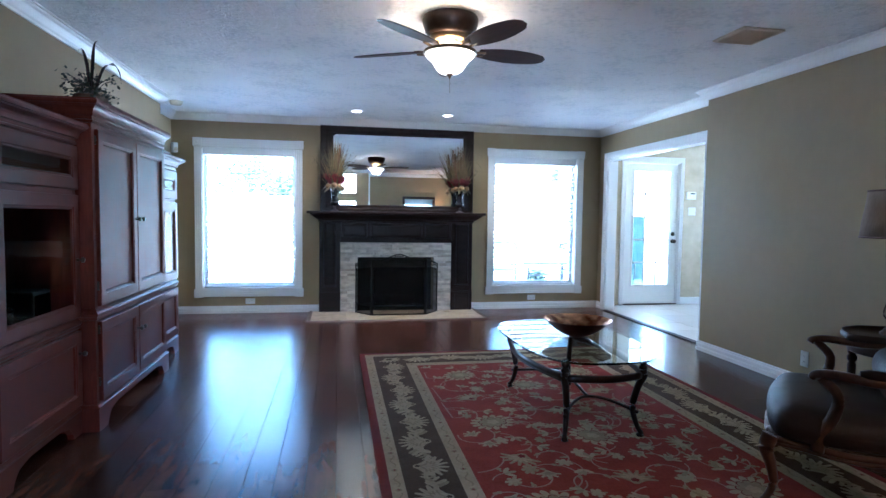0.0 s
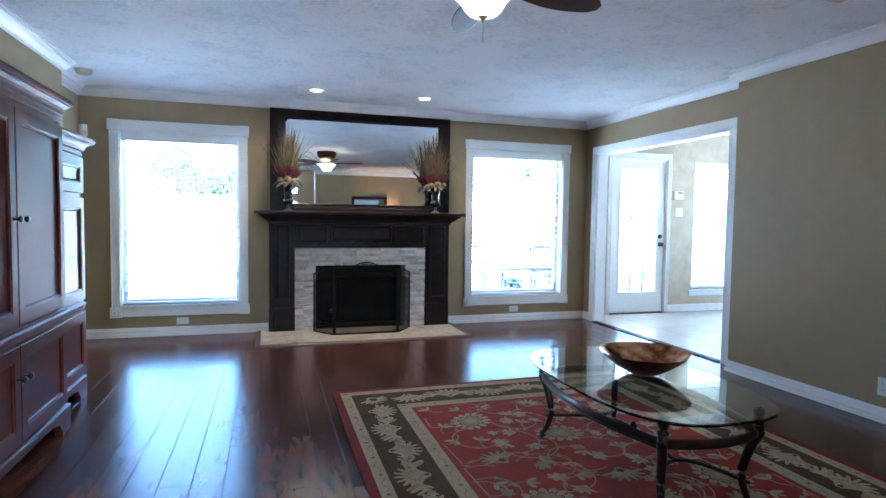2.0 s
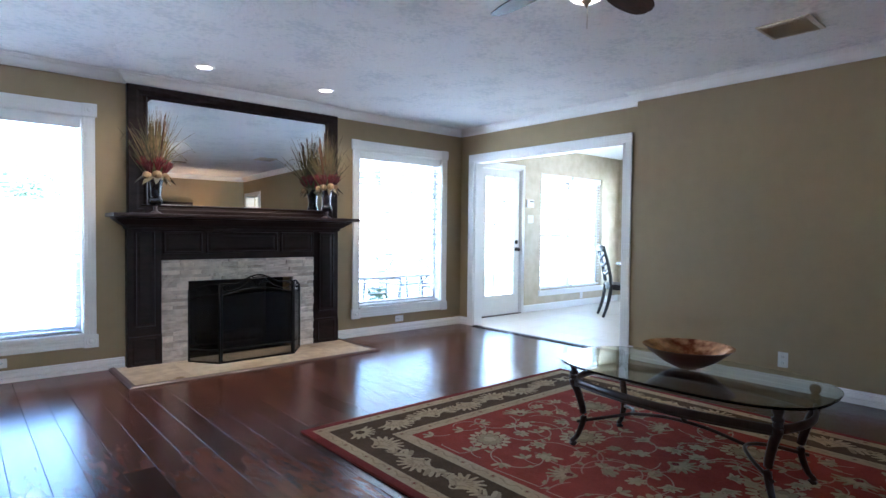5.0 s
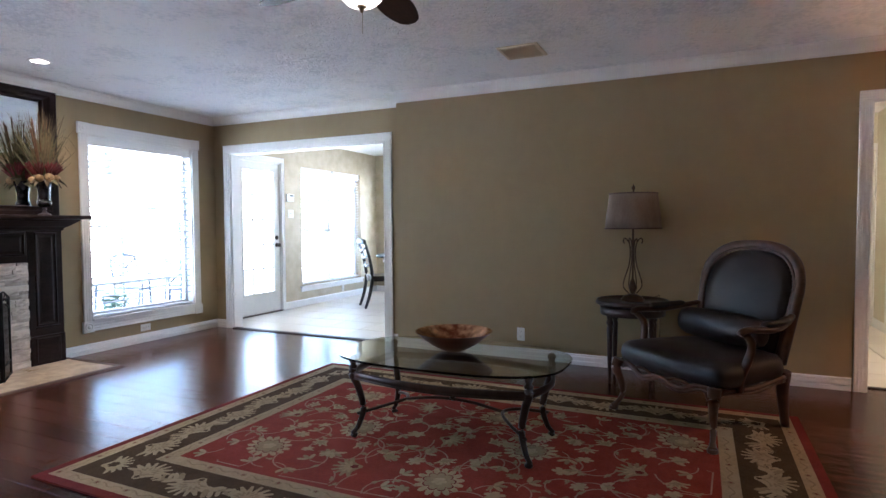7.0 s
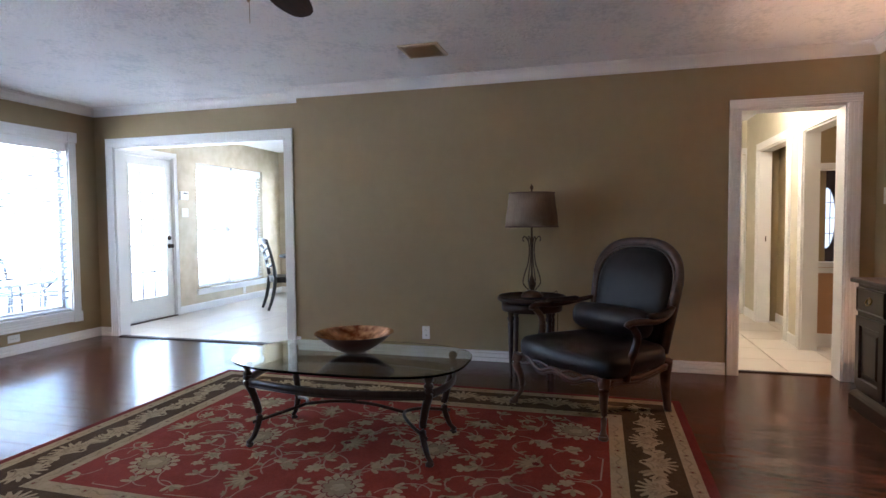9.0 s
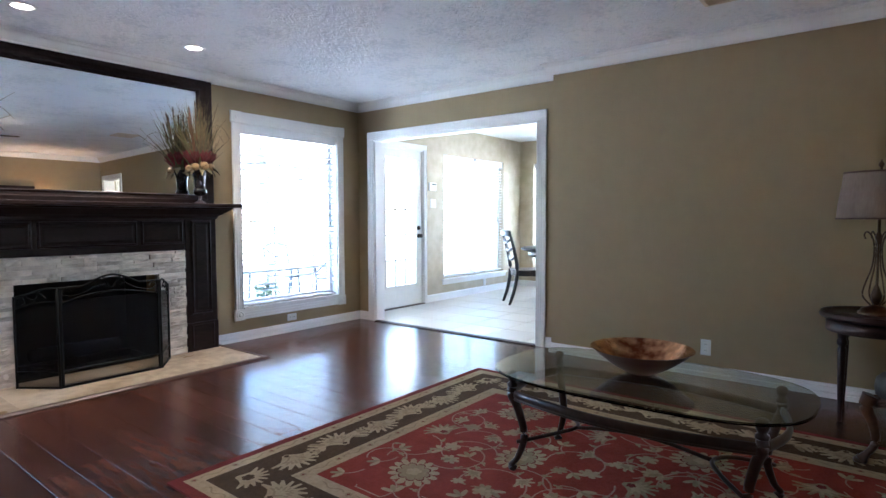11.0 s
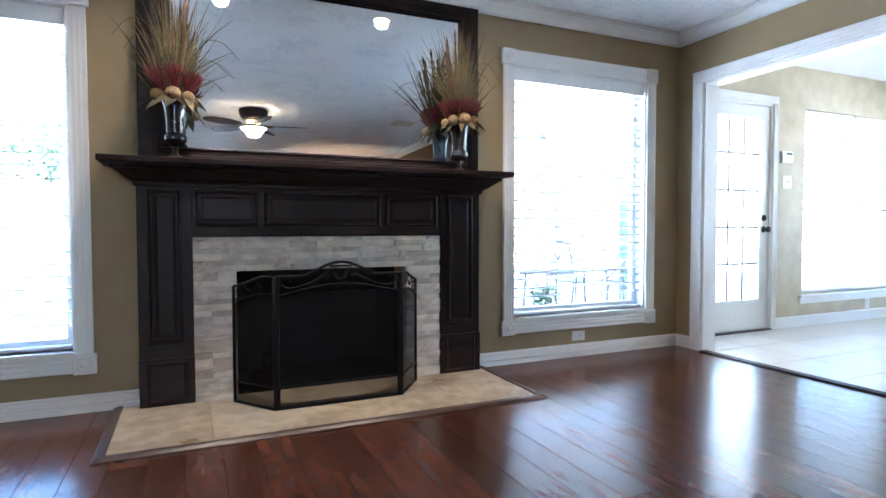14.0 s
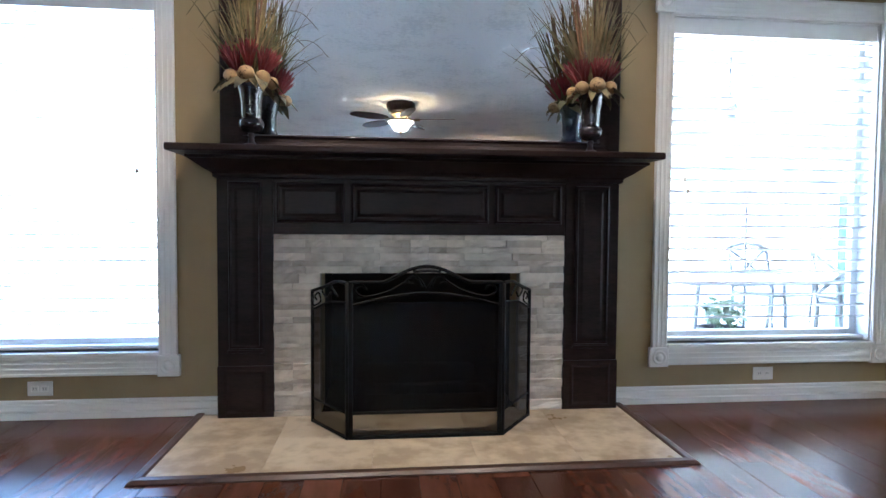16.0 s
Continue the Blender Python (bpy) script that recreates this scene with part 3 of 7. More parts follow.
def overmantel():
    f = thing("overmantel_mirror", (0.9, NY, 1.294), "large mirror in a wide espresso wood frame above the mantel", "mirror")
    o = Matrix.Translation((-0.9, -NY, -1.294))
    x0, x1, z0, z1 = BX[0], BX[1], 1.295, H - 0.088
    yf = NY - BREAST
    prof = [(0.0, yf - 0.002), (0.006, yf - 0.010), (0.05, yf - 0.010), (0.065, yf - 0.002), (0.09, yf + 0.002), (0.105, yf - 0.006), (0.118, yf + 0.016)]
    def bar(pts, nm):
        bm = bmesh.new()
        rings = [[bm.verts.new(p) for p in ring] for ring in pts]
        for a, b in zip(rings, rings[1:]):
            bm.faces.new((a[0], a[1], b[1], b[0]))
        bmesh.ops.recalc_face_normals(bm, faces=bm.faces)
        return part(nm, rot(bm, o), DARKW, f)
    bot = 0.72
    bar([((x0 + i, y, z1 - i * 0.8), (x1 - i, y, z1 - i * 0.8)) for i, y in prof], "frame_rail")
    bar([((x0 + i, y, z0 + i * bot), (x1 - i, y, z0 + i * bot)) for i, y in prof], "frame_rail")
    bar([((x0 + i * 1.35, y, z0 + i * bot), (x0 + i * 1.35, y, z1 - i * 0.8)) for i, y in prof], "frame_stile")
    bar([((x1 - i * 1.15, y, z0 + i * bot), (x1 - i * 1.15, y, z1 - i * 0.8)) for i, y in prof], "frame_stile")
    part("backing", rot(B(x0 + 0.001, x1 - 0.001, NY - 0.020, NY - 0.001, z0, z1), o), DARKW, f)
    for xa in (x0, x1 - 0.004):
        part("side_panel", rot(B(xa, xa + 0.004, yf - 0.002, NY - 0.021, z0, z1), o), DARKW, f)
    g = part("mirror_glass", B(-0.86, 0.86, -0.002, 0.002, -0.455, 0.455), MIRROR, f, "clear silvered mirror glass")
    g.matrix_basis = Matrix.Translation((0, -0.030, 0.52)) @ pose(0, 0, 0, -0.55, 0, -0.55)
    return f


overmantel()


def stone_surround():
    s = thing("stone_surround", (0.9, NY, 0), "stacked ledger stone facing round the firebox, grey and cream", "fireplace")
    o = Matrix.Translation((-0.9, -NY, 0))
    back = wall_with_holes(bmesh.new(), "x", SX0 + 0.001, SX1 - 0.001, SF + 0.034, NY - 0.001, SZ - 0.001, [(FIRE[0], FIRE[1], 0, FIRE[2])])
    part("mortar_bed", rot(back, o), GROUT, s)
    rng = random.Random(11)
    cache = {}
    def stone(x0, x1, z0, z1):
        L, h = round((x1 - x0) / 0.03) * 0.03, round(z1 - z0, 3)
        v = rng.randrange(3)
        key = (L, h, v)
        if key not in cache:
            r = random.Random(hash((int(L * 1000), int(h * 1000), v)) % 9999)
            bm = bmesh.new()
            n = 4
            g = [[bm.verts.new((L * i / n + (0 if i in (0, n) else r.uniform(-0.01, 0.01)), -0.030 - r.uniform(0, 0.011) * (1 if 0 < i < n else 0.5), h * j / 2)) for j in range(3)] for i in range(n + 1)]
            for i in range(n):
                for j in range(2):
                    bm.faces.new((g[i][j], g[i + 1][j], g[i + 1][j + 1], g[i][j + 1]))
            ext = bmesh.ops.extrude_edge_only(bm, edges=[e for e in bm.edges if e.is_boundary])
            for vv in [e for e in ext["geom"] if isinstance(e, bmesh.types.BMVert)]:
                vv.co.y = 0.0
            bmesh.ops.recalc_face_normals(bm, faces=bm.faces)
            cache[key] = (finish(bm, "stone", LEDGE), L)
        me, L = cache[key]
        p = new("stone", me)
        p.parent = s
        p.matrix_basis = Matrix.LocRotScale((x0 - 0.9, SF + 0.040 - NY - rng.uniform(0, 0.017), z0), None, ((x1 - x0 - 0.0015) / L, 1, 1))
    def run(a, b, z0, z1):
        x = a
        while x < b - 0.01:
            L = rng.choice((0.09, 0.12, 0.15, 0.18, 0.24, 0.30))
            e = b if b - (x + L) < 0.07 else x + L
            stone(x, e, z0, z1 - 0.001)
            x = e
    z = 0.004
    rows = [0.034, 0.026, 0.040, 0.030, 0.036, 0.028, 0.042, 0.032, 0.026, 0.038, 0.030, 0.034, 0.028, 0.040, 0.030, 0.036, 0.026, 0.034, 0.038, 0.030, 0.048]
    for h in rows:
        run(SX0 + 0.002, FIRE[0], z, z + h)
        run(FIRE[1], SX1 - 0.002, z, z + h)
        z += h
    for h in (0.034, 0.028, 0.036, 0.030, 0.036, 0.024):
        run(SX0 + 0.002, SX1 - 0.002, z, z + h)
        z += h
    return s


stone_surround()
bm = bmesh.new()
a, b, t = FIRE
box(bm, a - 0.05, b + 0.05, 7.92, 7.97, -0.02, t + 0.15)
box(bm, a - 0.05, a - 0.001, 7.345, 7.92, -0.02, t + 0.15)
box(bm, b + 0.001, b + 0.05, 7.345, 7.92, -0.02, t + 0.15)
box(bm, a - 0.05, b + 0.05, 7.51, 7.92, t + 0.10, t + 0.15)
box(bm, a, b, 7.31, 7.92, -0.02, 0.004)
structure("firebox", bm, SOOT, "sooty black firebox behind the screen", "fireplace")
bm = B(-0.03, 0.03, -0.40, 0.40, 0.05, 0.11, 0.02)
log = thing("gas_log", (0.88, 7.62, 0.004), "charred gas log lying on the firebox grate", "log")
part("log", rot(lathe(bmesh.new(), [(0.03, -0.33), (0.055, -0.31), (0.06, 0), (0.052, 0.3), (0.03, 0.32)], segs=12), pose(0, 0, 0.12, 0, 90, 0)), SOOT, log)
part("grate", rot(bm, pose(0, 0, -0.05, 0, 0, 90)), BLACKM, log)

# hearth
hearth = tagged(new("hearth", None), "polished travertine hearth tiles edged with dark wood", "hearth", kind="structure")
HX0, HX1, HY = -0.182, 1.910, 6.622
n = 5
for i in range(n):
    w = (HX1 - HX0) / n
    h = part("hearth_tile", B(HX0 + i * w + 0.0003, HX0 + (i + 1) * w - 0.0003, HY, NY - 0.03, 0.0005, 0.011, 0.0005, 1), TRAV, hearth)
me_edge = [(-0.002, 0.0005), (0.045, 0.0005), (0.045, 0.006), (0.030, 0.016), (0.006, 0.018), (-0.002, 0.015)]
bm = bmesh.new()
sweep(bm, me_edge, (HX0, HY, 0), (HX1, HY, 0), (0, -1, 0), 1, 1)
sweep(bm, me_edge, (HX0, NY - 0.02, 0), (HX0, HY, 0), (-1, 0, 0), 0, 1)
sweep(bm, me_edge, (HX1, HY, 0), (HX1, NY - 0.02, 0), (1, 0, 0), 1, 0)
part("hearth_edging", bm, mat("edging_wood", (0.040, 0.020, 0.014), (0.075, 0.038, 0.026), 16, 0.35, 0.1, stretch=(2, 2, 1)), hearth, "dark wood edging strip")


def mesh_screen_material(name, cover):
    m = bpy.data.materials.new(name)
    m.use_nodes = True
    nt = m.node_tree
    b = nt.nodes["Principled BSDF"]
    b.inputs["Base Color"].default_value = (0.005, 0.005, 0.006, 1)
    b.inputs["Roughness"].default_value = 0.7
    b.inputs["Specular IOR Level"].default_value = 0.15
    b.inputs["Alpha"].default_value = cover
    return m


WIRE = mesh_screen_material("wire_mesh", 0.78)
OPENWIRE = mesh_screen_material("open_wire_mesh", 0.34)


def fire_screen():
    s = thing("fireplace_screen", (0.882, 6.935, 0.012), "black iron three-panel fireplace screen with scrolled tops", "screen")
    W, top = 0.328, 0.687
    r = 0.0075
    def arch(x):
        return top + 0.068 * max(0.0, math.cos(x / 0.19 * math.pi / 2)) ** 1.2 if abs(x) < 0.19 else top
    xs = [-W + i * 2 * W / 40 for i in range(41)]
    fr = bmesh.new()
    for a in (-W, W):
        box(fr, a - 0.009, a + 0.009, -0.008, 0.008, 0.0, top + 0.004, 0.002, 1)
    box(fr, -W, W, -0.008, 0.008, 0.0, 0.016, 0.002, 1)
    box(fr, -W, W, -0.006, 0.006, 0.108, 0.122, 0.002, 1)
    tube(fr, [(x, 0, arch(x)) for x in xs], r, 8)
    tube(fr, [(x, 0, 0.585 + 0.055 * math.cos(x / W * math.pi / 2)) for x in xs], 0.006, 6)
    part("centre_frame", fr, BLACKM, s)
    sc = bmesh.new()
    for sg in (-1, 1):
        tube(sc, smooth_path([(sg * 0.02, 0, 0.665), (sg * 0.05, 0, 0.718), (sg * 0.10, 0, 0.685), (sg * 0.17, 0, 0.645), (sg * 0.27, 0, 0.625), (sg * 0.31, 0, 0.655), (sg * 0.28, 0, 0.675), (sg * 0.26, 0, 0.655)]), 0.005, 6)
        tube(sc, smooth_path([(sg * 0.004, 0, 0.66), (sg * 0.03, 0, 0.70), (sg * 0.07, 0, 0.71), (sg * 0.085, 0, 0.69), (sg * 0.06, 0, 0.682)]), 0.005, 6)
    tube(sc, smooth_path([(-0.06, -0.004, arch(0.06) - 0.012), (0, -0.02, arch(0) - 0.018), (0.06, -0.004, arch(0.06) - 0.012)]), 0.006, 6)
    part("scrollwork", sc, BLACKM, s)
    part("mesh_panel", B(-W, W, -0.001, 0.001, 0.122, 0.60), WIRE, s, "fine black wire mesh")
    # Open mesh whose dark cover also stands for shade on the hearth behind.
    part("lower_mesh", B(-W, W, 0.003, 0.004, 0.016, 0.108), OPENWIRE, s, "open black wire mesh, also darkening the gap as shade")
    for sg in (-1, 1):
        w = bmesh.new()
        dx, dy = sg * 0.178, 0.245
        L = math.hypot(dx, dy)
        def P(u, z):
            return (sg * (W + 0.016) + dx * u, dy * u, z)
        tube(w, [P(0, 0.006), P(1, 0.006)], r, 6)
        tube(w, [P(0, 0.114), P(1, 0.114)], 0.005, 6)
        tube(w, [P(0.0, 0), P(0, 0.683)], 0.008, 6)
        tube(w, [P(1, 0), P(1, 0.628)], 0.008, 6)
        tube(w, smooth_path([P(0, 0.683), P(0.3, 0.683), P(0.6, 0.655), P(1, 0.623)]), r, 6)
        tube(w, smooth_path([P(0, 0.60), P(0.5, 0.585), P(1, 0.535)]), 0.005, 6)
        tube(w, smooth_path([P(0.25, 0.62), P(0.5, 0.665), P(0.7, 0.635), P(0.55, 0.605), P(0.45, 0.63)]), 0.0045, 6)
        tube(w, smooth_path([P(0.98, 0.55), P(0.75, 0.58), P(0.8, 0.62), P(0.92, 0.60), P(0.86, 0.585)]), 0.0045, 6)
        wing = part("side_frame", w, BLACKM, s)
        pm = bmesh.new()
        v = [pm.verts.new(P(*q)) for q in ((0, 0.012), (1, 0.012), (1, 0.535), (0.5, 0.585), (0, 0.60))]
        pm.faces.new(v)
        part("mesh_panel", pm, WIRE, wing, "fine black wire mesh")
    return s


fire_screen()

# ---- urns with dried flowers ----
URN = mat("urn_lacquer", (0.012, 0.012, 0.018), (0.030, 0.026, 0.030), 12, 0.22, 0.05, coat=0.4)
URNFOOT = mat("urn_foot_metal", (0.05, 0.035, 0.035), (0.09, 0.07, 0.07), 20, 0.32, metal=0.6)
GRASS = mat("dried_grass", (0.055, 0.042, 0.018), (0.22, 0.165, 0.075), 30, 0.75, vary=0.35)
GRASSG = mat("olive_grass", (0.05, 0.048, 0.022), (0.13, 0.12, 0.05), 30, 0.7, vary=0.3)
RUST = mat("barred_feather", (0.035, 0.014, 0.007), (0.14, 0.070, 0.030), 60, 0.8, vary=0.2)
PROTEA = mat("dried_protea", (0.060, 0.008, 0.012), (0.20, 0.026, 0.030), 22, 0.8, 0.2, vary=0.3)
POD = mat("cork_pod", (0.065, 0.036, 0.018), (0.27, 0.175, 0.085), 110, 0.85, 0.8, 70, band=(0.40, 0.48))
LEAFM = mat("dried_leaf", (0.040, 0.034, 0.016), (0.125, 0.100, 0.048), 18, 0.7, 0.2, vary=0.3)
BERRY = mat("dark_berry", (0.03, 0.018, 0.012), (0.06, 0.03, 0.02), 30, 0.6)


def ribbon(bm, pts, width):
    """A narrow folded blade tapering to its tip."""
    pts = [Vector(p) for p in pts]
    n = len(pts)
    rows = []
    for i, p in enumerate(pts):
        d = (pts[min(i + 1, n - 1)] - pts[max(0, i - 1)]).normalized()
        s = d.cross(Vector((0.2, 1, 0.1))).normalized()
        u = i / (n - 1)
        w = width * (0.55 + 0.9 * u if u < 0.4 else max(0.06, 0.91 * (1 - (u - 0.4) / 0.6)))
        c = s.cross(d) * w * 0.35
        rows.append((bm.verts.new(p - s * w), bm.verts.new(p + c), bm.verts.new(p + s * w)))
    for a, b in zip(rows, rows[1:]):
        bm.faces.new((a[0], a[1], b[1], b[0]))
        bm.faces.new((a[1], a[2], b[2], b[1]))


def urn(place):
    u = thing("urn_vase", place, "dark lacquered urn vase on a metal foot, on the mantel", "vase", "mantel urns")
    part("foot", lathe(bmesh.new(), [(0.046, 0), (0.046, 0.006), (0.036, 0.014), (0.016, 0.022), (0.011, 0.045), (0.016, 0.058), (0.012, 0.066)]), URNFOOT, u, "worn pewter-coloured foot")
    part("bowl", lathe(bmesh.new(), [(0.014, 0.066), (0.040, 0.074), (0.054, 0.092), (0.057, 0.112), (0.050, 0.126), (0.044, 0.132)]), URN, u)
    part("body", lathe(bmesh.new(), [(0.042, 0.132), (0.044, 0.142), (0.046, 0.20), (0.054, 0.25), (0.066, 0.292), (0.068, 0.300), (0.062, 0.300), (0.05, 0.26), (0.0, 0.25)]), URN, u)
    return u


def arrangement(place, seed, flip):
    rng = random.Random(seed)
    a = thing("dried_flower_arrangement", place, "dried grasses, red proteas and cork pods filling an urn", "flowers", "mantel arrangements")
    for nm, m, cnt, hmin, hmax in (("dried_grass", GRASS, 120, 0.26, 0.66), ("olive_grass", GRASSG, 105, 0.18, 0.60)):
        bm = bmesh.new()
        for i in range(cnt):
            th = rng.uniform(0, 2 * math.pi)
            lean = abs(rng.gauss(0, 0.135))
            hh = rng.uniform(hmin, hmax)
            dx, dy = math.cos(th) * lean, math.sin(th) * lean * 0.45 - 0.01
            curl = rng.uniform(0.8, 1.8)
            b = (rng.uniform(-0.035, 0.035), rng.uniform(-0.03, 0.03), 0.0)
            ribbon(bm, [(b[0] + dx * (k / 5) ** curl, b[1] + dy * (k / 5) ** curl, hh * k / 5 * (1 - 0.10 * lean * k)) for k in range(6)], rng.uniform(0.0022, 0.0078))
        tagged(part(nm, bm, m, a), kind="stuff")
    bm = bmesh.new()
    for sg, r, h in ((flip, 0.25, 0.24), (flip, 0.31, 0.34), (-flip, 0.22, 0.33), (-flip, 0.27, 0.40)):
        tube(bm, smooth_path([(0, 0, 0.02), (sg * r * 0.35, -0.02, h * 0.9), (sg * r * 0.7, -0.03, h * 1.02), (sg * r, -0.03, h * 0.78)]), [0.0016] * 18 + [0.0005], 5)
    tagged(part("wisps", bm, GRASSG, a), kind="stuff")
    for k in range(7):
        x = rng.uniform(-0.02, 0.09) * flip
        hh = rng.uniform(0.42, 0.58)
        prof = [(0.0025, 0)] + [(0.0068 if i % 2 else 0.0048, 0.10 + i * (hh - 0.10) / 16) for i in range(16)] + [(0.001, hh)]
        part("feather_spike", rot(lathe(bmesh.new(), prof, segs=7), pose(x * 0.4, rng.uniform(-0.03, 0.0), 0.03, rng.uniform(-3, 8), x * 160, 0)), RUST, a, "rust-barred feather spike")
    for k in range(7):
        ang = k / 7 * 2 * math.pi + 0.3
        cx, cy, cz = math.cos(ang) * 0.068, math.sin(ang) * 0.045 - 0.012, 0.072 + rng.uniform(-0.01, 0.03)
        bm = bmesh.new()
        for ring, tilt, ln in ((10, 27, 0.100), (8, 16, 0.115), (5, 5, 0.110)):
            for j in range(ring):
                g = bmesh.ops.create_cone(bm, segments=4, radius1=0.013, radius2=0.0018, depth=ln, cap_ends=True)["verts"]
                bmesh.ops.transform(bm, verts=g, matrix=pose(0, 0, 0, 0, 0, j * 360 / ring + tilt) @ pose(0, 0, 0, tilt, 0, 0) @ pose(0, 0, ln / 2))
        rot(bm, pose(cx, cy, cz, math.sin(ang) * -25, math.cos(ang) * 24, 0))
        part("protea_bloom", bm, PROTEA, a, "dried dark red protea bloom")
    for (px, py, pz, pr) in ((-0.004, -0.072, 0.054, 0.037), (0.064, -0.052, 0.044, 0.032), (-0.074, -0.046, 0.048, 0.034), (0.096, -0.008, 0.03, 0.028)):
        bm = bmesh.new()
        bmesh.ops.create_icosphere(bm, subdivisions=3, radius=pr)
        for v in bm.verts:
            v.co *= 1 + 0.06 * noise.noise(v.co * 90 + Vector((seed, px * 50, 0)))
        part("cork_pod", rot(bm, pose(px * flip, py, pz)), POD, a, smooth=True)
    for k in range(12):
        ang = rng.uniform(0, 2 * math.pi)
        bm = bmesh.new()
        L, wd = rng.uniform(0.075, 0.115), rng.uniform(0.018, 0.027)
        rows = []
        for i in range(6):
            u = i / 5
            w = wd * math.sin(math.pi * min(1, u * 0.92 + 0.06)) ** 0.8 + 0.0005
            z = 0.010 - 0.07 * u * u
            rows.append([bm.verts.new((L * u, -w, z + 0.008)), bm.verts.new((L * u, 0, z)), bm.verts.new((L * u, w, z + 0.008))])
        for r0, r1 in zip(rows, rows[1:]):
            for q in range(2):
                bm.faces.new((r0[q], r0[q + 1], r1[q + 1], r1[q])).smooth = True
        rot(bm, pose(math.cos(ang) * 0.045, math.sin(ang) * 0.035 - 0.012, 0.022 + rng.uniform(-0.005, 0.03), rng.uniform(-25, 25), 0, math.degrees(ang)))
        part("leaf", bm, LEAFM, a)
    for k in range(18):
        ang = rng.uniform(0, 2 * math.pi)
        r = rng.uniform(0.05, 0.10)
        x, y, z = math.cos(ang) * r, math.sin(ang) * r * 0.5 - 0.01, rng.uniform(0.13, 0.25)
        bm = tube(bmesh.new(), [(x * 0.3, y * 0.3, 0.02), (x * 0.8, y * 0.8, z * 0.8), (x, y, z)], 0.0014, 5)
        for q in range(3):
            lathe(bm, [(0.001, -0.007), (0.006, 0), (0.001, 0.007)], (x + rng.uniform(-0.008, 0.008), y, z + q * 0.012 - 0.01), 7)
        part("berry_sprig", bm, BERRY, a)
    return a


for x, sd, fl in ((0.092, 3, 1), (1.688, 8, -1)):
    urn((x, 7.155, 1.2945))
    arrangement((x, 7.155, 1.2945 + 0.262), sd, fl)


# ---- wooden wall unit ----
KNOB = mat("knob_metal", (0.05, 0.04, 0.035), (0.09, 0.075, 0.06), 30, 0.3, metal=0.9)
SINK = [(0, 0.0), (0.003, 0.0), (0.003, 0.004)]


def cab_door(parent, x0, x1, z0, z1, y, knob_x, knob_z, glassy=False, name="door"):
    """Framed door facing -y with a recessed panel or a glass pane, and a turned knob."""
    t, w = 0.022, 0.062
    bm = bmesh.new()
    rings = []
    for i, f in ((0, 0), (0, t - 0.003), (0.003, t), (w, t), (w + 0.006, t - 0.004), (w + 0.012, t - 0.004), (w + 0.018, t - 0.013)):
        rings.append([bm.verts.new(p) for p in ((x0 + i, y - f, z0 + i), (x1 - i, y - f, z0 + i), (x1 - i, y - f, z1 - i), (x0 + i, y - f, z1 - i))])
    for a, b in zip(rings, rings[1:]):
        for k in range(4):
            bm.faces.new((a[k], a[(k + 1) % 4], b[(k + 1) % 4], b[k]))
    if not glassy:
        bm.faces.new(rings[-1])
    d = part(name, bm, CHERRY, parent)
    if glassy:
        i = w + 0.016
        part("glass_pane", B(x0 + i, x1 - i, y - 0.010, y - 0.007, z0 + i, z1 - i), CABPANE, d, "clear glass pane")
    if knob_z:
        part("knob", rot(lathe(bmesh.new(), [(0.010, 0), (0.006, 0.004), (0.005, 0.016), (0.014, 0.022), (0.016, 0.030), (0.010, 0.036), (0.0, 0.037)], segs=14), pose(knob_x, y - t, knob_z, 90, 0, 0)), KNOB, d, "dark metal knob")
    return d


def bracket_base(bm, W, D, h=0.125, o=0.018):
    """Plinth with shaped bracket feet at the front corners."""
    foot = 0.16
    top = h * 0.45
    for sg in (-1, 1):
        pts = [(sg * (W / 2 + o), 0.0), (sg * (W / 2 + o), h), (sg * (W / 2 - foot - 0.10), h), (sg * (W / 2 - foot - 0.10), h - 0.03), (sg * (W / 2 - foot), h - 0.05), (sg * (W / 2 - foot + 0.04), 0.03), (sg * (W / 2 - foot + 0.05), 0.0)]
        f = [bm.verts.new((x, -D - o, z)) for x, z in pts]
        b = [bm.verts.new((x, -D + 0.02, z)) for x, z in pts]
        bm.faces.new(f)
        bm.faces.new(list(reversed(b)))
        for k in range(len(pts)):
            bm.faces.new((f[k], b[k], b[(k + 1) % len(pts)], f[(k + 1) % len(pts)]))
        box(bm, sg * (W / 2 + o) - (0.02 if sg > 0 else 0), sg * (W / 2 + o) + (0.02 if sg < 0 else 0), -D + 0.02, 0, 0.0, h)
    box(bm, -W / 2 + foot + 0.09, W / 2 - foot - 0.09, -D - o, -D + 0.02, h - 0.03, h)
    flare(bm, -W / 2, W / 2, -D, 0, [(o, h), (o + 0.004, h + 0.012), (o - 0.006, h + 0.020), (0.0, h + 0.026)])
    bmesh.ops.recalc_face_normals(bm, faces=bm.faces)
    return bm


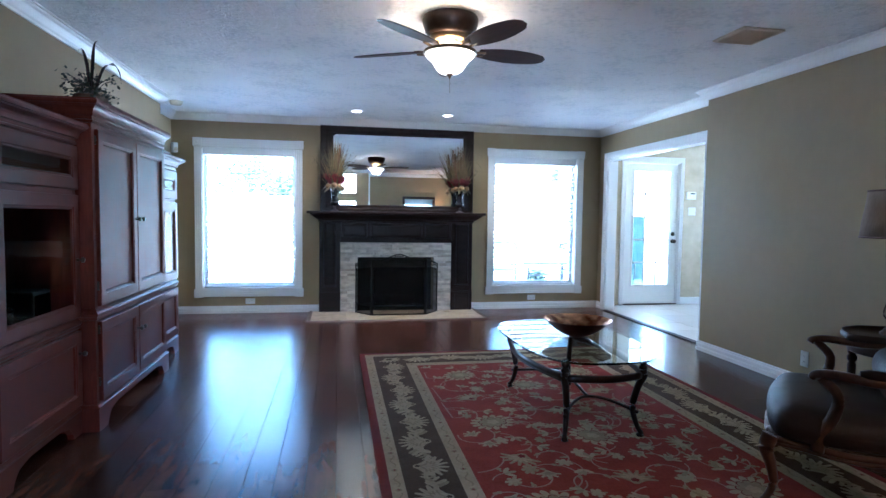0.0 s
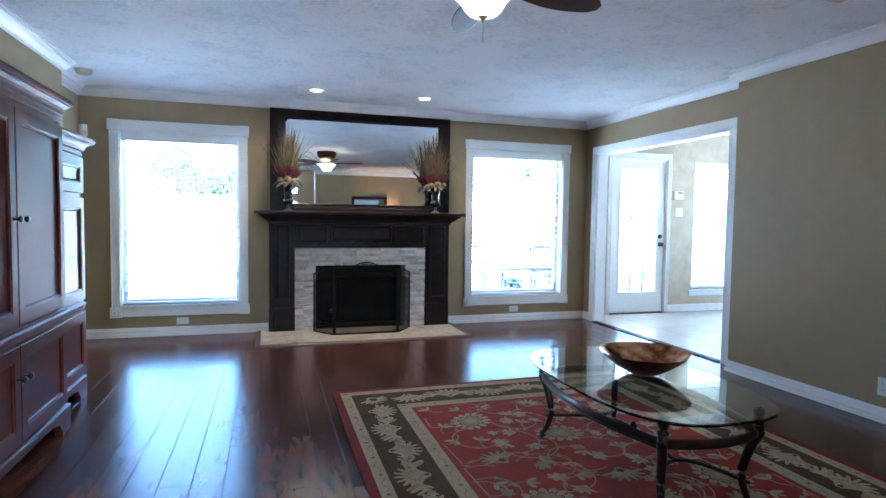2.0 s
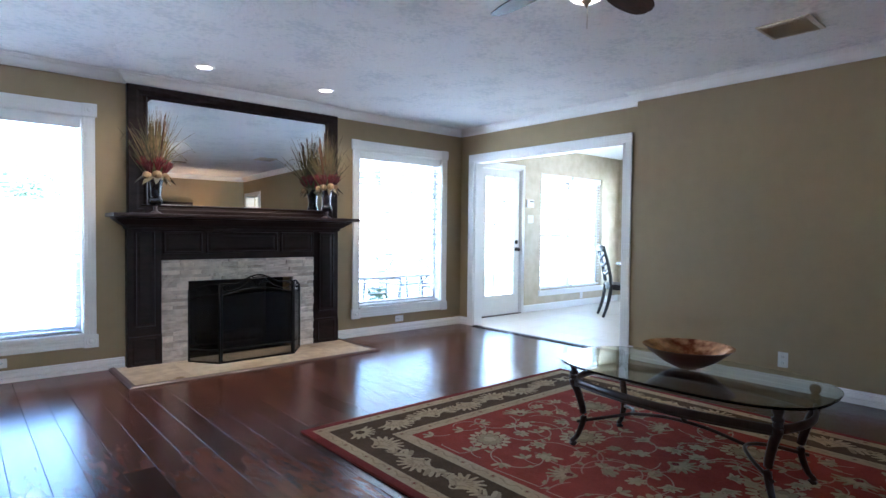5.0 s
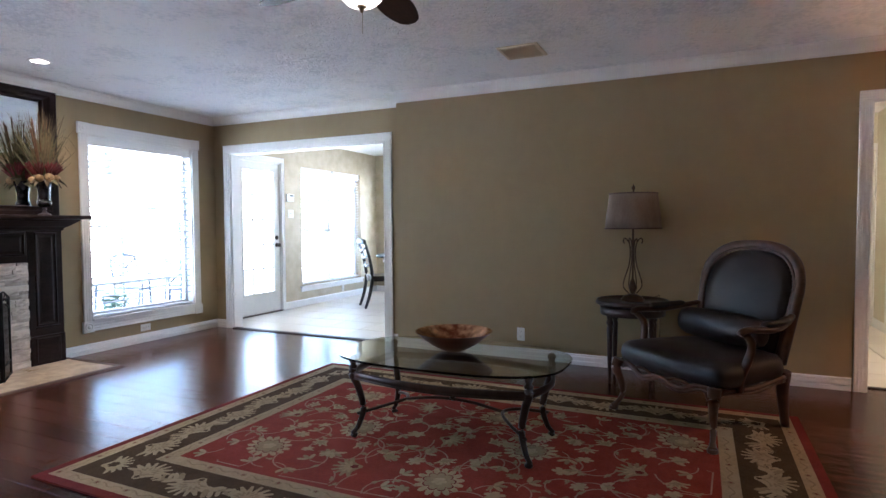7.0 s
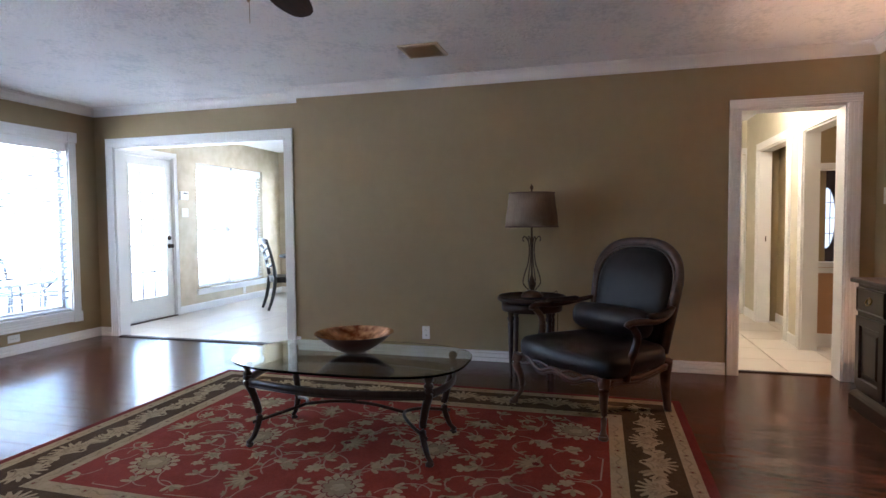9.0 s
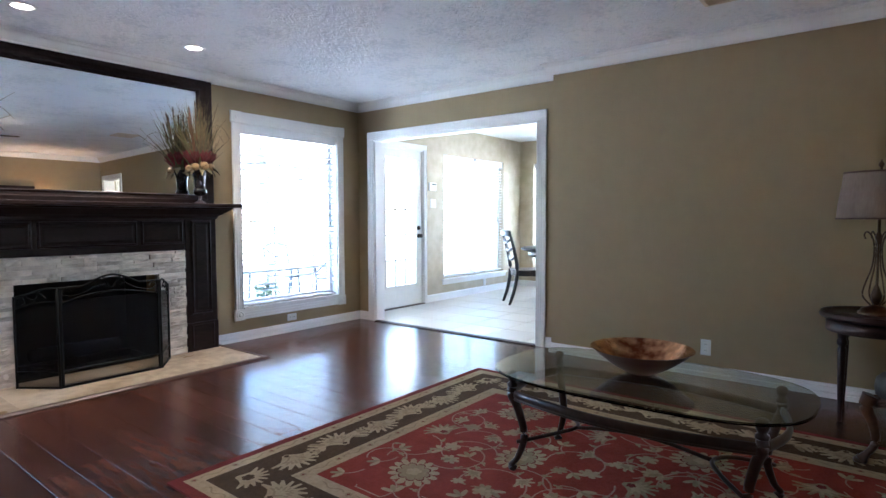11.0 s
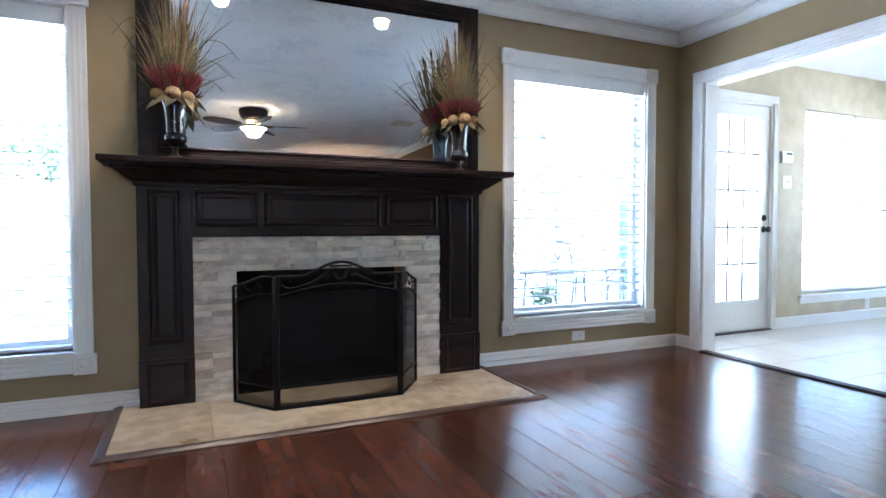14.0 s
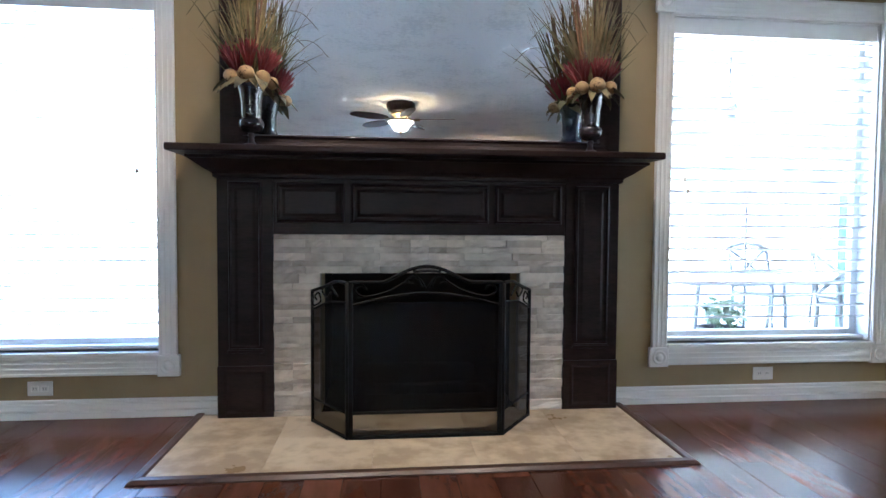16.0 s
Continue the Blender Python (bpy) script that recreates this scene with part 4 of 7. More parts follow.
def crown_top(W, D, z0, z1, over):
    h = z1 - z0
    return flare(bmesh.new(), -W / 2, W / 2, -D, 0, [(0.003, z0), (0.012, z0 + 0.04 * h), (0.013, z0 + 0.12 * h), (0.006, z0 + 0.15 * h), (0.007, z0 + 0.28 * h), (over * 0.28, z0 + 0.32 * h), (over * 0.30, z0 + 0.40 * h), (over * 0.34, z0 + 0.48 * h), (over * 0.45, z0 + 0.58 * h), (over * 0.64, z0 + 0.66 * h), (over * 0.80, z0 + 0.70 * h), (over * 0.80, z0 + 0.75 * h), (over * 0.93, z0 + 0.77 * h), (over * 0.98, z0 + 0.82 * h), (over, z0 + 0.88 * h), (over * 0.98, z0 + 0.93 * h), (over * 0.9, z0 + 0.95 * h), (over * 0.9, z1)])


def armoire():
    W, D, Hh = 1.30, 0.47, 1.865
    a = thing("armoire", (WX, 4.075, 0), "tall cherry wood armoire with four panelled doors, against the wall", "cabinet", turn=90)
    part("base", bracket_base(bmesh.new(), W, D), CHERRY, a)
    part("body", B(-W / 2, W / 2, -D, -0.001, 0.150, 1.740, 0.003, 1), CHERRY, a)
    part("waist_moulding", flare(bmesh.new(), -W / 2, W / 2, -D, -0.001, [(0.001, 0.630), (0.014, 0.640), (0.014, 0.652), (0.022, 0.660), (0.022, 0.672), (0.012, 0.682), (0.012, 0.692), (0.001, 0.702)]), CHERRY, a)
    part("crown", crown_top(W, D, 1.735, Hh, 0.050), CHERRY, a)
    for sg in (-1, 1):
        x0, x1 = sorted((sg * 0.004, sg * (W / 2 - 0.035)))
        cab_door(a, x0, x1, 0.712, 1.705, -D, sg * 0.035, 1.20, name="upper_door")
        cab_door(a, x0, x1, 0.165, 0.622, -D, sg * 0.035, 0.47, name="lower_door")
    for sg in (-1, 1):
        for z in (0.25, 0.55, 0.80, 1.62):
            part("hinge", lathe(bmesh.new(), [(0.005, 0), (0.005, 0.05)], (sg * (W / 2 - 0.033), -D - 0.006, z), 6), KNOB, a)
    return a


def side_cabinet(yc, W, Hh, knob):
    D = 0.385
    c = thing("display_cabinet", (WX, yc, 0), "cherry wood display cabinet with glass doors beside the armoire", "cabinet", "display cabinets", turn=90)
    part("base", bracket_base(bmesh.new(), W, D, o=0.012), CHERRY, c)
    bm = B(-W / 2, W / 2, -D, -0.001, 0.15, 0.60, 0.002, 1)
    box(bm, -W / 2, -W / 2 + 0.022, -D, -0.001, 0.60, Hh - 0.1)
    box(bm, W / 2 - 0.022, W / 2, -D, -0.001, 0.60, Hh - 0.1)
    box(bm, -W / 2 + 0.022, W / 2 - 0.022, -0.012, -0.002, 0.60, Hh - 0.1)
    box(bm, -W / 2 + 0.022, W / 2 - 0.022, -D, -0.012, Hh - 0.12, Hh - 0.1)
    box(bm, -W / 2 + 0.022, W / 2 - 0.022, -D + 0.002, -0.012, 1.335, 1.365)
    part("body", bm, CHERRY, c)
    for z in (0.84, 1.09):
        part("shelf", B(-W / 2 + 0.022, W / 2 - 0.022, -D + 0.04, -0.012, z, z + 0.008), CABPANE, c, "glass shelf")
    part("waist_moulding", flare(bmesh.new(), -W / 2, W / 2, -D, -0.001, [(0.001, 0.590), (0.012, 0.60), (0.012, 0.612), (0.019, 0.62), (0.019, 0.630), (0.008, 0.640), (0.001, 0.652)]), CHERRY, c)
    part("crown", crown_top(W, D, Hh - 0.115, Hh, 0.075), CHERRY, c)
    kx = knob * (W / 2 - 0.045)
    cab_door(c, -W / 2 + 0.012, W / 2 - 0.012, 0.165, 0.582, -D, kx, 0.46, name="lower_door")
    cab_door(c, -W / 2 + 0.012, W / 2 - 0.012, 0.662, 1.335, -D, kx, 0.98, True, name="glass_door")
    cab_door(c, -W / 2 + 0.012, W / 2 - 0.012, 1.365, Hh - 0.125, -D, 0, 0, True, name="transom_door")
    return c


armoire()
side_cabinet(3.015, 0.81, 1.725, 1)
side_cabinet(5.05, 0.64, 1.725, -1)
# things seen dimly behind the glass
GREYG = glass("jar_glass", (0.9, 0.95, 0.95))
jar = thing("glass_jar", (WX + 0.22, 3.03, 0.6005), "clear glass jar standing inside the display cabinet", "jar")
part("jar", lathe(bmesh.new(), [(0.045, 0), (0.06, 0.02), (0.062, 0.10), (0.04, 0.14), (0.042, 0.16), (0.038, 0.16), (0.036, 0.14), (0.056, 0.10), (0.05, 0.02), (0, 0.012)]), GREYG, jar)
part("lid", lathe(bmesh.new(), [(0.046, 0.16), (0.046, 0.17), (0.02, 0.185), (0.012, 0.20), (0, 0.205)]), GREYG, jar)
bx = thing("stereo_speaker", (WX + 0.2, 3.24, 0.6005), "small black box standing inside the display cabinet", "speaker")
part("body", B(-0.09, 0.09, -0.09, 0.09, 0, 0.23, 0.006), BLACKM, bx)
part("grille", B(0.0905, 0.096, -0.08, 0.08, 0.02, 0.21, 0.004), CLEAR_BLACK, bx)

# plant on the armoire
PLANTG = mat("dark_foliage", (0.018, 0.026, 0.016), (0.05, 0.065, 0.04), 25, 0.6, vary=0.3)
DKLEAF = mat("dark_blade", (0.02, 0.014, 0.012), (0.045, 0.03, 0.025), 30, 0.55)
BASKET = mat("wicker", (0.05, 0.03, 0.018), (0.09, 0.055, 0.03), 60, 0.8, 0.6)


def cabinet_plant():
    p = thing("artificial_plant", (WX + 0.30, 3.87, 1.865), "dark artificial greenery with tall curling blades, on the armoire", "plant")
    part("basket", lathe(bmesh.new(), [(0.05, 0), (0.07, 0.03), (0.075, 0.07), (0.07, 0.075), (0.06, 0.06), (0, 0.055)], segs=16), BASKET, p)
    rng = random.Random(5)
    bm = bmesh.new()
    st = bmesh.new()
    for k in range(46):
        a = rng.uniform(0, 2 * math.pi)
        r = rng.uniform(0.05, 0.2)
        e = Vector((math.cos(a) * r * 0.6, math.sin(a) * r * 1.15, 0.05 + rng.uniform(-0.02, 0.17) - r * 0.35))
        tube(st, smooth_path([(0, 0, 0.05), e * 0.5 + Vector((0, 0, 0.05)), e], 3), 0.0015, 4)
        for j in range(9):
            q = e * rng.uniform(0.45, 1.05) + Vector((rng.uniform(-.03, .03), rng.uniform(-.03, .03), rng.uniform(-.02, .035)))
            s = rng.uniform(0.009, 0.018)
            d = Vector((rng.uniform(-1, 1), rng.uniform(-1, 1), rng.uniform(-.4, 1))).normalized()
            n = d.orthogonal().normalized() * s * 0.5
            v = [bm.verts.new(q), bm.verts.new(q + d * s * 0.6 + n), bm.verts.new(q + d * s * 1.5), bm.verts.new(q + d * s * 0.6 - n)]
            bm.faces.new(v)
    tagged(part("foliage", bm, PLANTG, p), kind="stuff")
    tagged(part("stems", st, DKLEAF, p), kind="stuff")
    for pts in (((0, 0, 0.05), (0, -0.03, 0.20), (0, -0.08, 0.27), (0, -0.13, 0.25)), ((0, 0, 0.05), (0.01, 0.0, 0.22), (0.01, 0.03, 0.33), (0.02, 0.08, 0.36)), ((0, 0.02, 0.05), (0.02, 0.09, 0.22), (0.03, 0.19, 0.275), (0.03, 0.28, 0.26), (0.03, 0.31, 0.20))):
        b = bmesh.new()
        ribbon(b, smooth_path(pts, 5), 0.010)
        part("blade", b, DKLEAF, p, "long dark curling blade")
    p.scale = (1.3, 1.3, 1.3)
    return p


cabinet_plant()

# ---- rug ----
RUGRED = mat("red_wool", (0.185, 0.027, 0.017), (0.250, 0.043, 0.027), 70, 0.95, 0.9, 240, spec=0.1)
RUGEDGE = mat("crimson_wool", (0.115, 0.017, 0.015), (0.16, 0.025, 0.021), 70, 0.95, 0.9, 240, spec=0.1)
RUGBROWN = mat("brown_wool", (0.056, 0.033, 0.016), (0.082, 0.050, 0.025), 70, 0.95, 0.9, 240, spec=0.1)
RUGBEIGE = mat("beige_wool", (0.30, 0.225, 0.130), (0.40, 0.31, 0.185), 60, 0.95, 0.9, 240, spec=0.1)
RUGSAGE = mat("sage_wool", (0.225, 0.165, 0.092), (0.30, 0.23, 0.132), 60, 0.95, 0.9, 240, spec=0.1)
RUGVINE = mat("vine_wool", (0.28, 0.165, 0.115), (0.36, 0.23, 0.16), 60, 0.95, 0.8, 240, spec=0.1)
RX0, RX1, RY0, RY1 = 0.322, 2.735, 1.56, 5.0


def frame_ring(bm, i0, i1, z0, z1):
    a, b, c, d = RX0 + i0, RX1 - i0, RY0 + i0, RY1 - i0
    e, f, g, h = RX0 + i1, RX1 - i1, RY0 + i1, RY1 - i1
    for x0, x1, y0, y1 in ((a, e, c, d), (f, b, c, d), (e, f, c, g), (e, f, h, d)):
        box(bm, x0, x1, y0, y1, z0, z1)
    return bm


def flat_shape(bm, pts, z):
    """A flat motif as a fan round its middle, each a hair above the one before."""
    n = len(pts)
    z += 0.000012 * (len(bm.faces) % 31)
    cx, cy = sum(p[0] for p in pts) / n, sum(p[1] for p in pts) / n
    c = bm.verts.new((cx, cy, z))
    vs = [bm.verts.new((x, y, z)) for x, y in pts]
    for i in range(n):
        f = bm.faces.new((c, vs[i], vs[(i + 1) % n]))
    return bm


def flower(bm, x, y, r, petals, turn, z, squash=1.0, depth=0.3):
    pts = []
    n = petals * 6
    for i in range(n):
        a = 2 * math.pi * i / n
        rr = r * (1 - depth + depth * abs(math.cos(a * petals / 2)) ** 0.6)
        px, py = rr * math.cos(a), rr * math.sin(a) * squash
        c, s = math.cos(turn), math.sin(turn)
        pts.append((x + c * px - s * py, y + s * px + c * py))
    flat_shape(bm, pts, z)


def palmette(bm, x, y, r, turn, z, lobes=7):
    """Fan-shaped blossom opening along turn."""
    pts = []
    c, s = math.cos(turn), math.sin(turn)
    def put(u, v):
        pts.append((x + c * u - s * v, y + s * u + c * v))
    put(-0.55 * r, 0.10 * r)
    put(-0.55 * r, -0.10 * r)
    put(-0.3 * r, -0.3 * r)
    for k in range(lobes):
        a0 = -1.75 + 3.5 * k / lobes
        a1 = -1.75 + 3.5 * (k + 1) / lobes
        for q, m in ((0.06, 0.55), (0.35, 1.0), (0.65, 1.0), (0.94, 0.55)):
            a = a0 + (a1 - a0) * q
            put(math.cos(a) * r * m * 0.9 - 0.05 * r, math.sin(a) * r * m)
    put(-0.3 * r, 0.3 * r)
    flat_shape(bm, pts, z)


def flat_vine(bm, pts, w, z):
    pts = [Vector((p[0], p[1], 0)) for p in pts]
    rows = []
    for i, p in enumerate(pts):
        d = (pts[min(i + 1, len(pts) - 1)] - pts[max(i - 1, 0)]).normalized()
        s = Vector((-d.y, d.x, 0)) * w
        rows.append((bm.verts.new((p.x - s.x, p.y - s.y, z)), bm.verts.new((p.x + s.x, p.y + s.y, z))))
    for a, b in zip(rows, rows[1:]):
        bm.faces.new((a[0], b[0], b[1], a[1]))


def rug():
    rg = thing("area_rug", (0, 0, 0), "red floral wool rug with a brown palmette border", "rug")
    part("edge_binding", frame_ring(bmesh.new(), 0, 0.048, 0.0008, 0.0105), RUGEDGE, rg)
    part("outer_stripe", frame_ring(bmesh.new(), 0.048, 0.115, 0.0008, 0.0110), RUGBEIGE, rg)
    part("border", frame_ring(bmesh.new(), 0.115, 0.375, 0.0008, 0.0105), RUGBROWN, rg)
    part("inner_stripe", frame_ring(bmesh.new(), 0.375, 0.455, 0.0008, 0.0110), RUGBEIGE, rg)
    part("field", B(RX0 + 0.455, RX1 - 0.455, RY0 + 0.455, RY1 - 0.455, 0.0008, 0.0105), RUGRED, rg)
    rng = random.Random(21)
    z = 0.0125
    beige, sage, red, vine, brown = (bmesh.new() for _ in range(5))
    # border: palmettes and serrated leaves by turns
    mid = 0.245
    def sprig(x, y, along, length):
        """A curling stem with paired serrated leaflets, lying along the border."""
        c, q = math.cos(along), math.sin(along)
        stem = [(x + c * u * length - q * 0.016 * math.sin(u * 5), y + q * u * length + c * 0.016 * math.sin(u * 5)) for u in [-0.5 + i / 10 for i in range(11)]]
        flat_vine(sage, stem, 0.005, z)
        for i in (1, 3, 5, 7, 9):
            for sg in (-1, 1):
                ang = along + sg * rng.uniform(0.7, 1.1)
                r = 0.046 - 0.003 * i
                flower(beige if (i + sg) % 3 else sage, stem[i][0] + math.cos(ang) * r * 0.8, stem[i][1] + math.sin(ang) * r * 0.8, r, 2, ang, z + 0.0004 + 0.0001 * i, 0.42, 0.25)
        flower(beige, *stem[10], 0.026, 3, along, z + 0.001, 0.7, 0.5)
    def side(p0, p1, n, inward):
        length = math.hypot(p1[0] - p0[0], p1[1] - p0[1]) / n
        for k in range(n):
            u = (k + 0.5) / n
            x, y = p0[0] + (p1[0] - p0[0]) * u, p0[1] + (p1[1] - p0[1]) * u
            along = math.atan2(p1[1] - p0[1], p1[0] - p0[0])
            if k % 2 == 0:
                face = inward + (math.pi if k % 4 else 0) + rng.uniform(-0.2, 0.2)
                palmette(beige, x, y, 0.128, face, z, 9)
                palmette(sage, x, y, 0.066, face, z + 0.0005, 9)
                palmette(beige, x, y, 0.044, face, z + 0.0009, 5)
                flower(brown, x - 0.05 * math.cos(face), y - 0.05 * math.sin(face), 0.014, 5, 0.3, z + 0.0012)
            else:
                sprig(x, y, along + (math.pi if k % 4 == 1 else 0), length * 0.95)
    m = mid
    side((RX0 + m, RY0 + 0.40), (RX0 + m, RY1 - 0.40), 17, 0)
    side((RX1 - m, RY0 + 0.40), (RX1 - m, RY1 - 0.40), 17, math.pi)
    side((RX0 + 0.42, RY0 + m), (RX1 - 0.42, RY0 + m), 11, math.pi / 2)
    side((RX0 + 0.42, RY1 - m), (RX1 - 0.42, RY1 - m), 11, -math.pi / 2)
    for cx in (RX0 + m, RX1 - m):
        for cy in (RY0 + m, RY1 - m):
            palmette(beige, cx, cy, 0.105, math.atan2((RY0 + RY1) / 2 - cy, (RX0 + RX1) / 2 - cx), z, 9)
            flower(brown, cx, cy, 0.03, 6, 0, z + 0.001)
    # small blossoms on the stripes
    for ins, step, col in ((0.082, 0.20, sage), (0.415, 0.21, sage)):
        for sx in (RX0 + ins, RX1 - ins):
            y = RY0 + ins
            while y < RY1 - ins - 0.12:
                flower(col, sx, y, 0.017, 5, rng.random() * 6, z)
                flower(red, sx, y, 0.007, 4, 0, z + 0.0008)
                vs = [(sx + 0.012 * math.sin(q * 1.05), y + 0.03 + step * 0.7 * q / 8) for q in range(9)]
                flat_vine(sage, vs, 0.004, z)
                y += step
        for sy in (RY0 + ins, RY1 - ins):
            x = RX0 + ins
            while x < RX1 - ins - 0.12:
                flower(col, x, sy, 0.017, 5, rng.random() * 6, z)
                flower(red, x, sy, 0.007, 4, 0, z + 0.0008)
                flat_vine(sage, [(x + 0.03 + step * 0.7 * q / 8, sy + 0.012 * math.sin(q * 1.05)) for q in range(9)], 0.004, z)
                x += step
    # field: staggered blossoms joined by looping vines
    fx0, fx1, fy0, fy1 = RX0 + 0.475, RX1 - 0.475, RY0 + 0.475, RY1 - 0.475
    nx, ny = 3, 5
    cw, ch = (fx1 - fx0) / nx, (fy1 - fy0) / ny
    centres = []
    for j in range(ny):
        for i in range(nx):
            x = fx0 + (i + 0.5) * cw + rng.uniform(-0.04, 0.04)
            y = fy0 + (j + 0.5) * ch + rng.uniform(-0.05, 0.05) + (0.10 if i % 2 else -0.08)
            big = (i + j) % 2 == 0
            t = rng.random() * 6.28
            r = 0.145 if big else 0.108
            x, y = min(max(x, fx0 + r), fx1 - r), min(max(y, fy0 + r), fy1 - r)
            centres.append((x, y))
            if big:
                flower(beige, x, y, r, 15, t, z, 0.82, 0.34)
                flower(red, x, y, r * 0.68, 9, t + 0.2, z + 0.0004, 0.82, 0.25)
                flower(sage, x, y, r * 0.62, 9, t + 0.2, z + 0.0008, 0.82, 0.25)
                flower(beige, x, y, r * 0.26, 5, t, z + 0.0012)
            else:
                palmette(sage, x, y, r, t, z, 8)
                palmette(beige, x, y, r * 0.6, t, z + 0.0006, 6)
                flower(red, x - 0.02 * math.cos(t), y - 0.02 * math.sin(t), r * 0.2, 5, t, z + 0.0012)
            for k in range(4):
                a0 = t + k * 1.57 + 0.5
                R = rng.uniform(0.09, 0.19)
                sg = rng.choice((-1, 1))
                cx, cy = x + math.cos(a0) * (r * 0.8 + R), y + math.sin(a0) * (r * 0.8 + R)
                pts = []
                for q in range(19):
                    th = a0 + math.pi + sg * q / 18 * 4.2
                    rr = R * (1 - 0.28 * q / 18)
                    pts.append((cx + math.cos(th) * rr, cy + math.sin(th) * rr))
                pts = [p for p in pts if fx0 < p[0] < fx1 and fy0 < p[1] < fy1]
                if len(pts) > 4:
                    flat_vine(vine, pts, 0.0040, z - 0.0006)
                    for q in range(3, len(pts), 5):
                        lx, ly = pts[q]
                        ang = rng.random() * 6.28
                        lx, ly = lx + 0.022 * math.cos(ang), ly + 0.022 * math.sin(ang)
                        if fx0 + 0.03 < lx < fx1 - 0.03 and fy0 + 0.03 < ly < fy1 - 0.03:
                            flower(sage, lx, ly, 0.027, 3, ang, z, 0.5, 0.6)
                    ex, ey = pts[-1]
                    if fx0 + 0.05 < ex < fx1 - 0.05 and fy0 + 0.05 < ey < fy1 - 0.05:
                        flower(beige if rng.random() < 0.6 else sage, ex, ey, rng.uniform(0.034, 0.056), rng.choice((5, 6, 7)), rng.random() * 6, z + 0.0003, 0.8, 0.45)
    # filler sprigs between the large blossoms
    fill = []
    for _ in range(900):
        x, y = rng.uniform(fx0 + 0.06, fx1 - 0.06), rng.uniform(fy0 + 0.06, fy1 - 0.06)
        if min(math.hypot(x - p, y - q) for p, q in centres) < 0.19 or any(math.hypot(x - p, y - q) < 0.135 for p, q in fill):
            continue
        fill.append((x, y))
        t = rng.random() * 6.28
        if len(fill) % 3 == 0:
            palmette(beige, x, y, 0.062, t, z + 0.0005, 5)
            palmette(sage, x, y, 0.034, t, z + 0.0009, 5)
        else:
            for k in range(3):
                b = t + (k - 1) * 0.85
                flower(sage if k == 1 else beige, x + 0.034 * math.cos(b), y + 0.034 * math.sin(b), 0.032, 2, b, z + 0.0004 + 0.0002 * k, 0.45, 0.15)
            flat_vine(vine, [(x - q * 0.016 * math.cos(t + 0.09 * q), y - q * 0.016 * math.sin(t + 0.09 * q)) for q in range(7)], 0.0035, z - 0.0004)
    for nm, b, mt in (("cream_motif", beige, RUGBEIGE), ("sage_motif", sage, RUGSAGE), ("red_motif", red, RUGEDGE), ("vine", vine, RUGVINE), ("brown_motif", brown, RUGBROWN)):
        tagged(part(nm, b, mt, rg), kind="stuff")
    return rg


rug()


# ---- coffee table ----
TBRONZE = mat("table_iron", (0.020, 0.011, 0.008), (0.05, 0.026, 0.016), 24, 0.32, 0.15, metal=0.55, coat=0.2)
TGLASS = glass("table_glass", (0.80, 0.90, 0.86))
COPPER = mat("hammered_copper", (0.20, 0.055, 0.022), (0.90, 0.50, 0.25), 22, 0.16, 0.5, 45, metal=1.0, band=(0.40, 0.60))
COPDARK = mat("copper_patina", (0.045, 0.016, 0.010), (0.10, 0.035, 0.02), 12, 0.35, 0.2, metal=0.6)
TC = (1.598, 3.366)


def superellipse(a, b, n, k=72):
    out = []
    for i in range(k):
        t = 2 * math.pi * i / k
        c, s = math.cos(t), math.sin(t)
        out.append((a * math.copysign(abs(c) ** (2 / n), c), b * math.copysign(abs(s) ** (2 / n), s)))
    return out


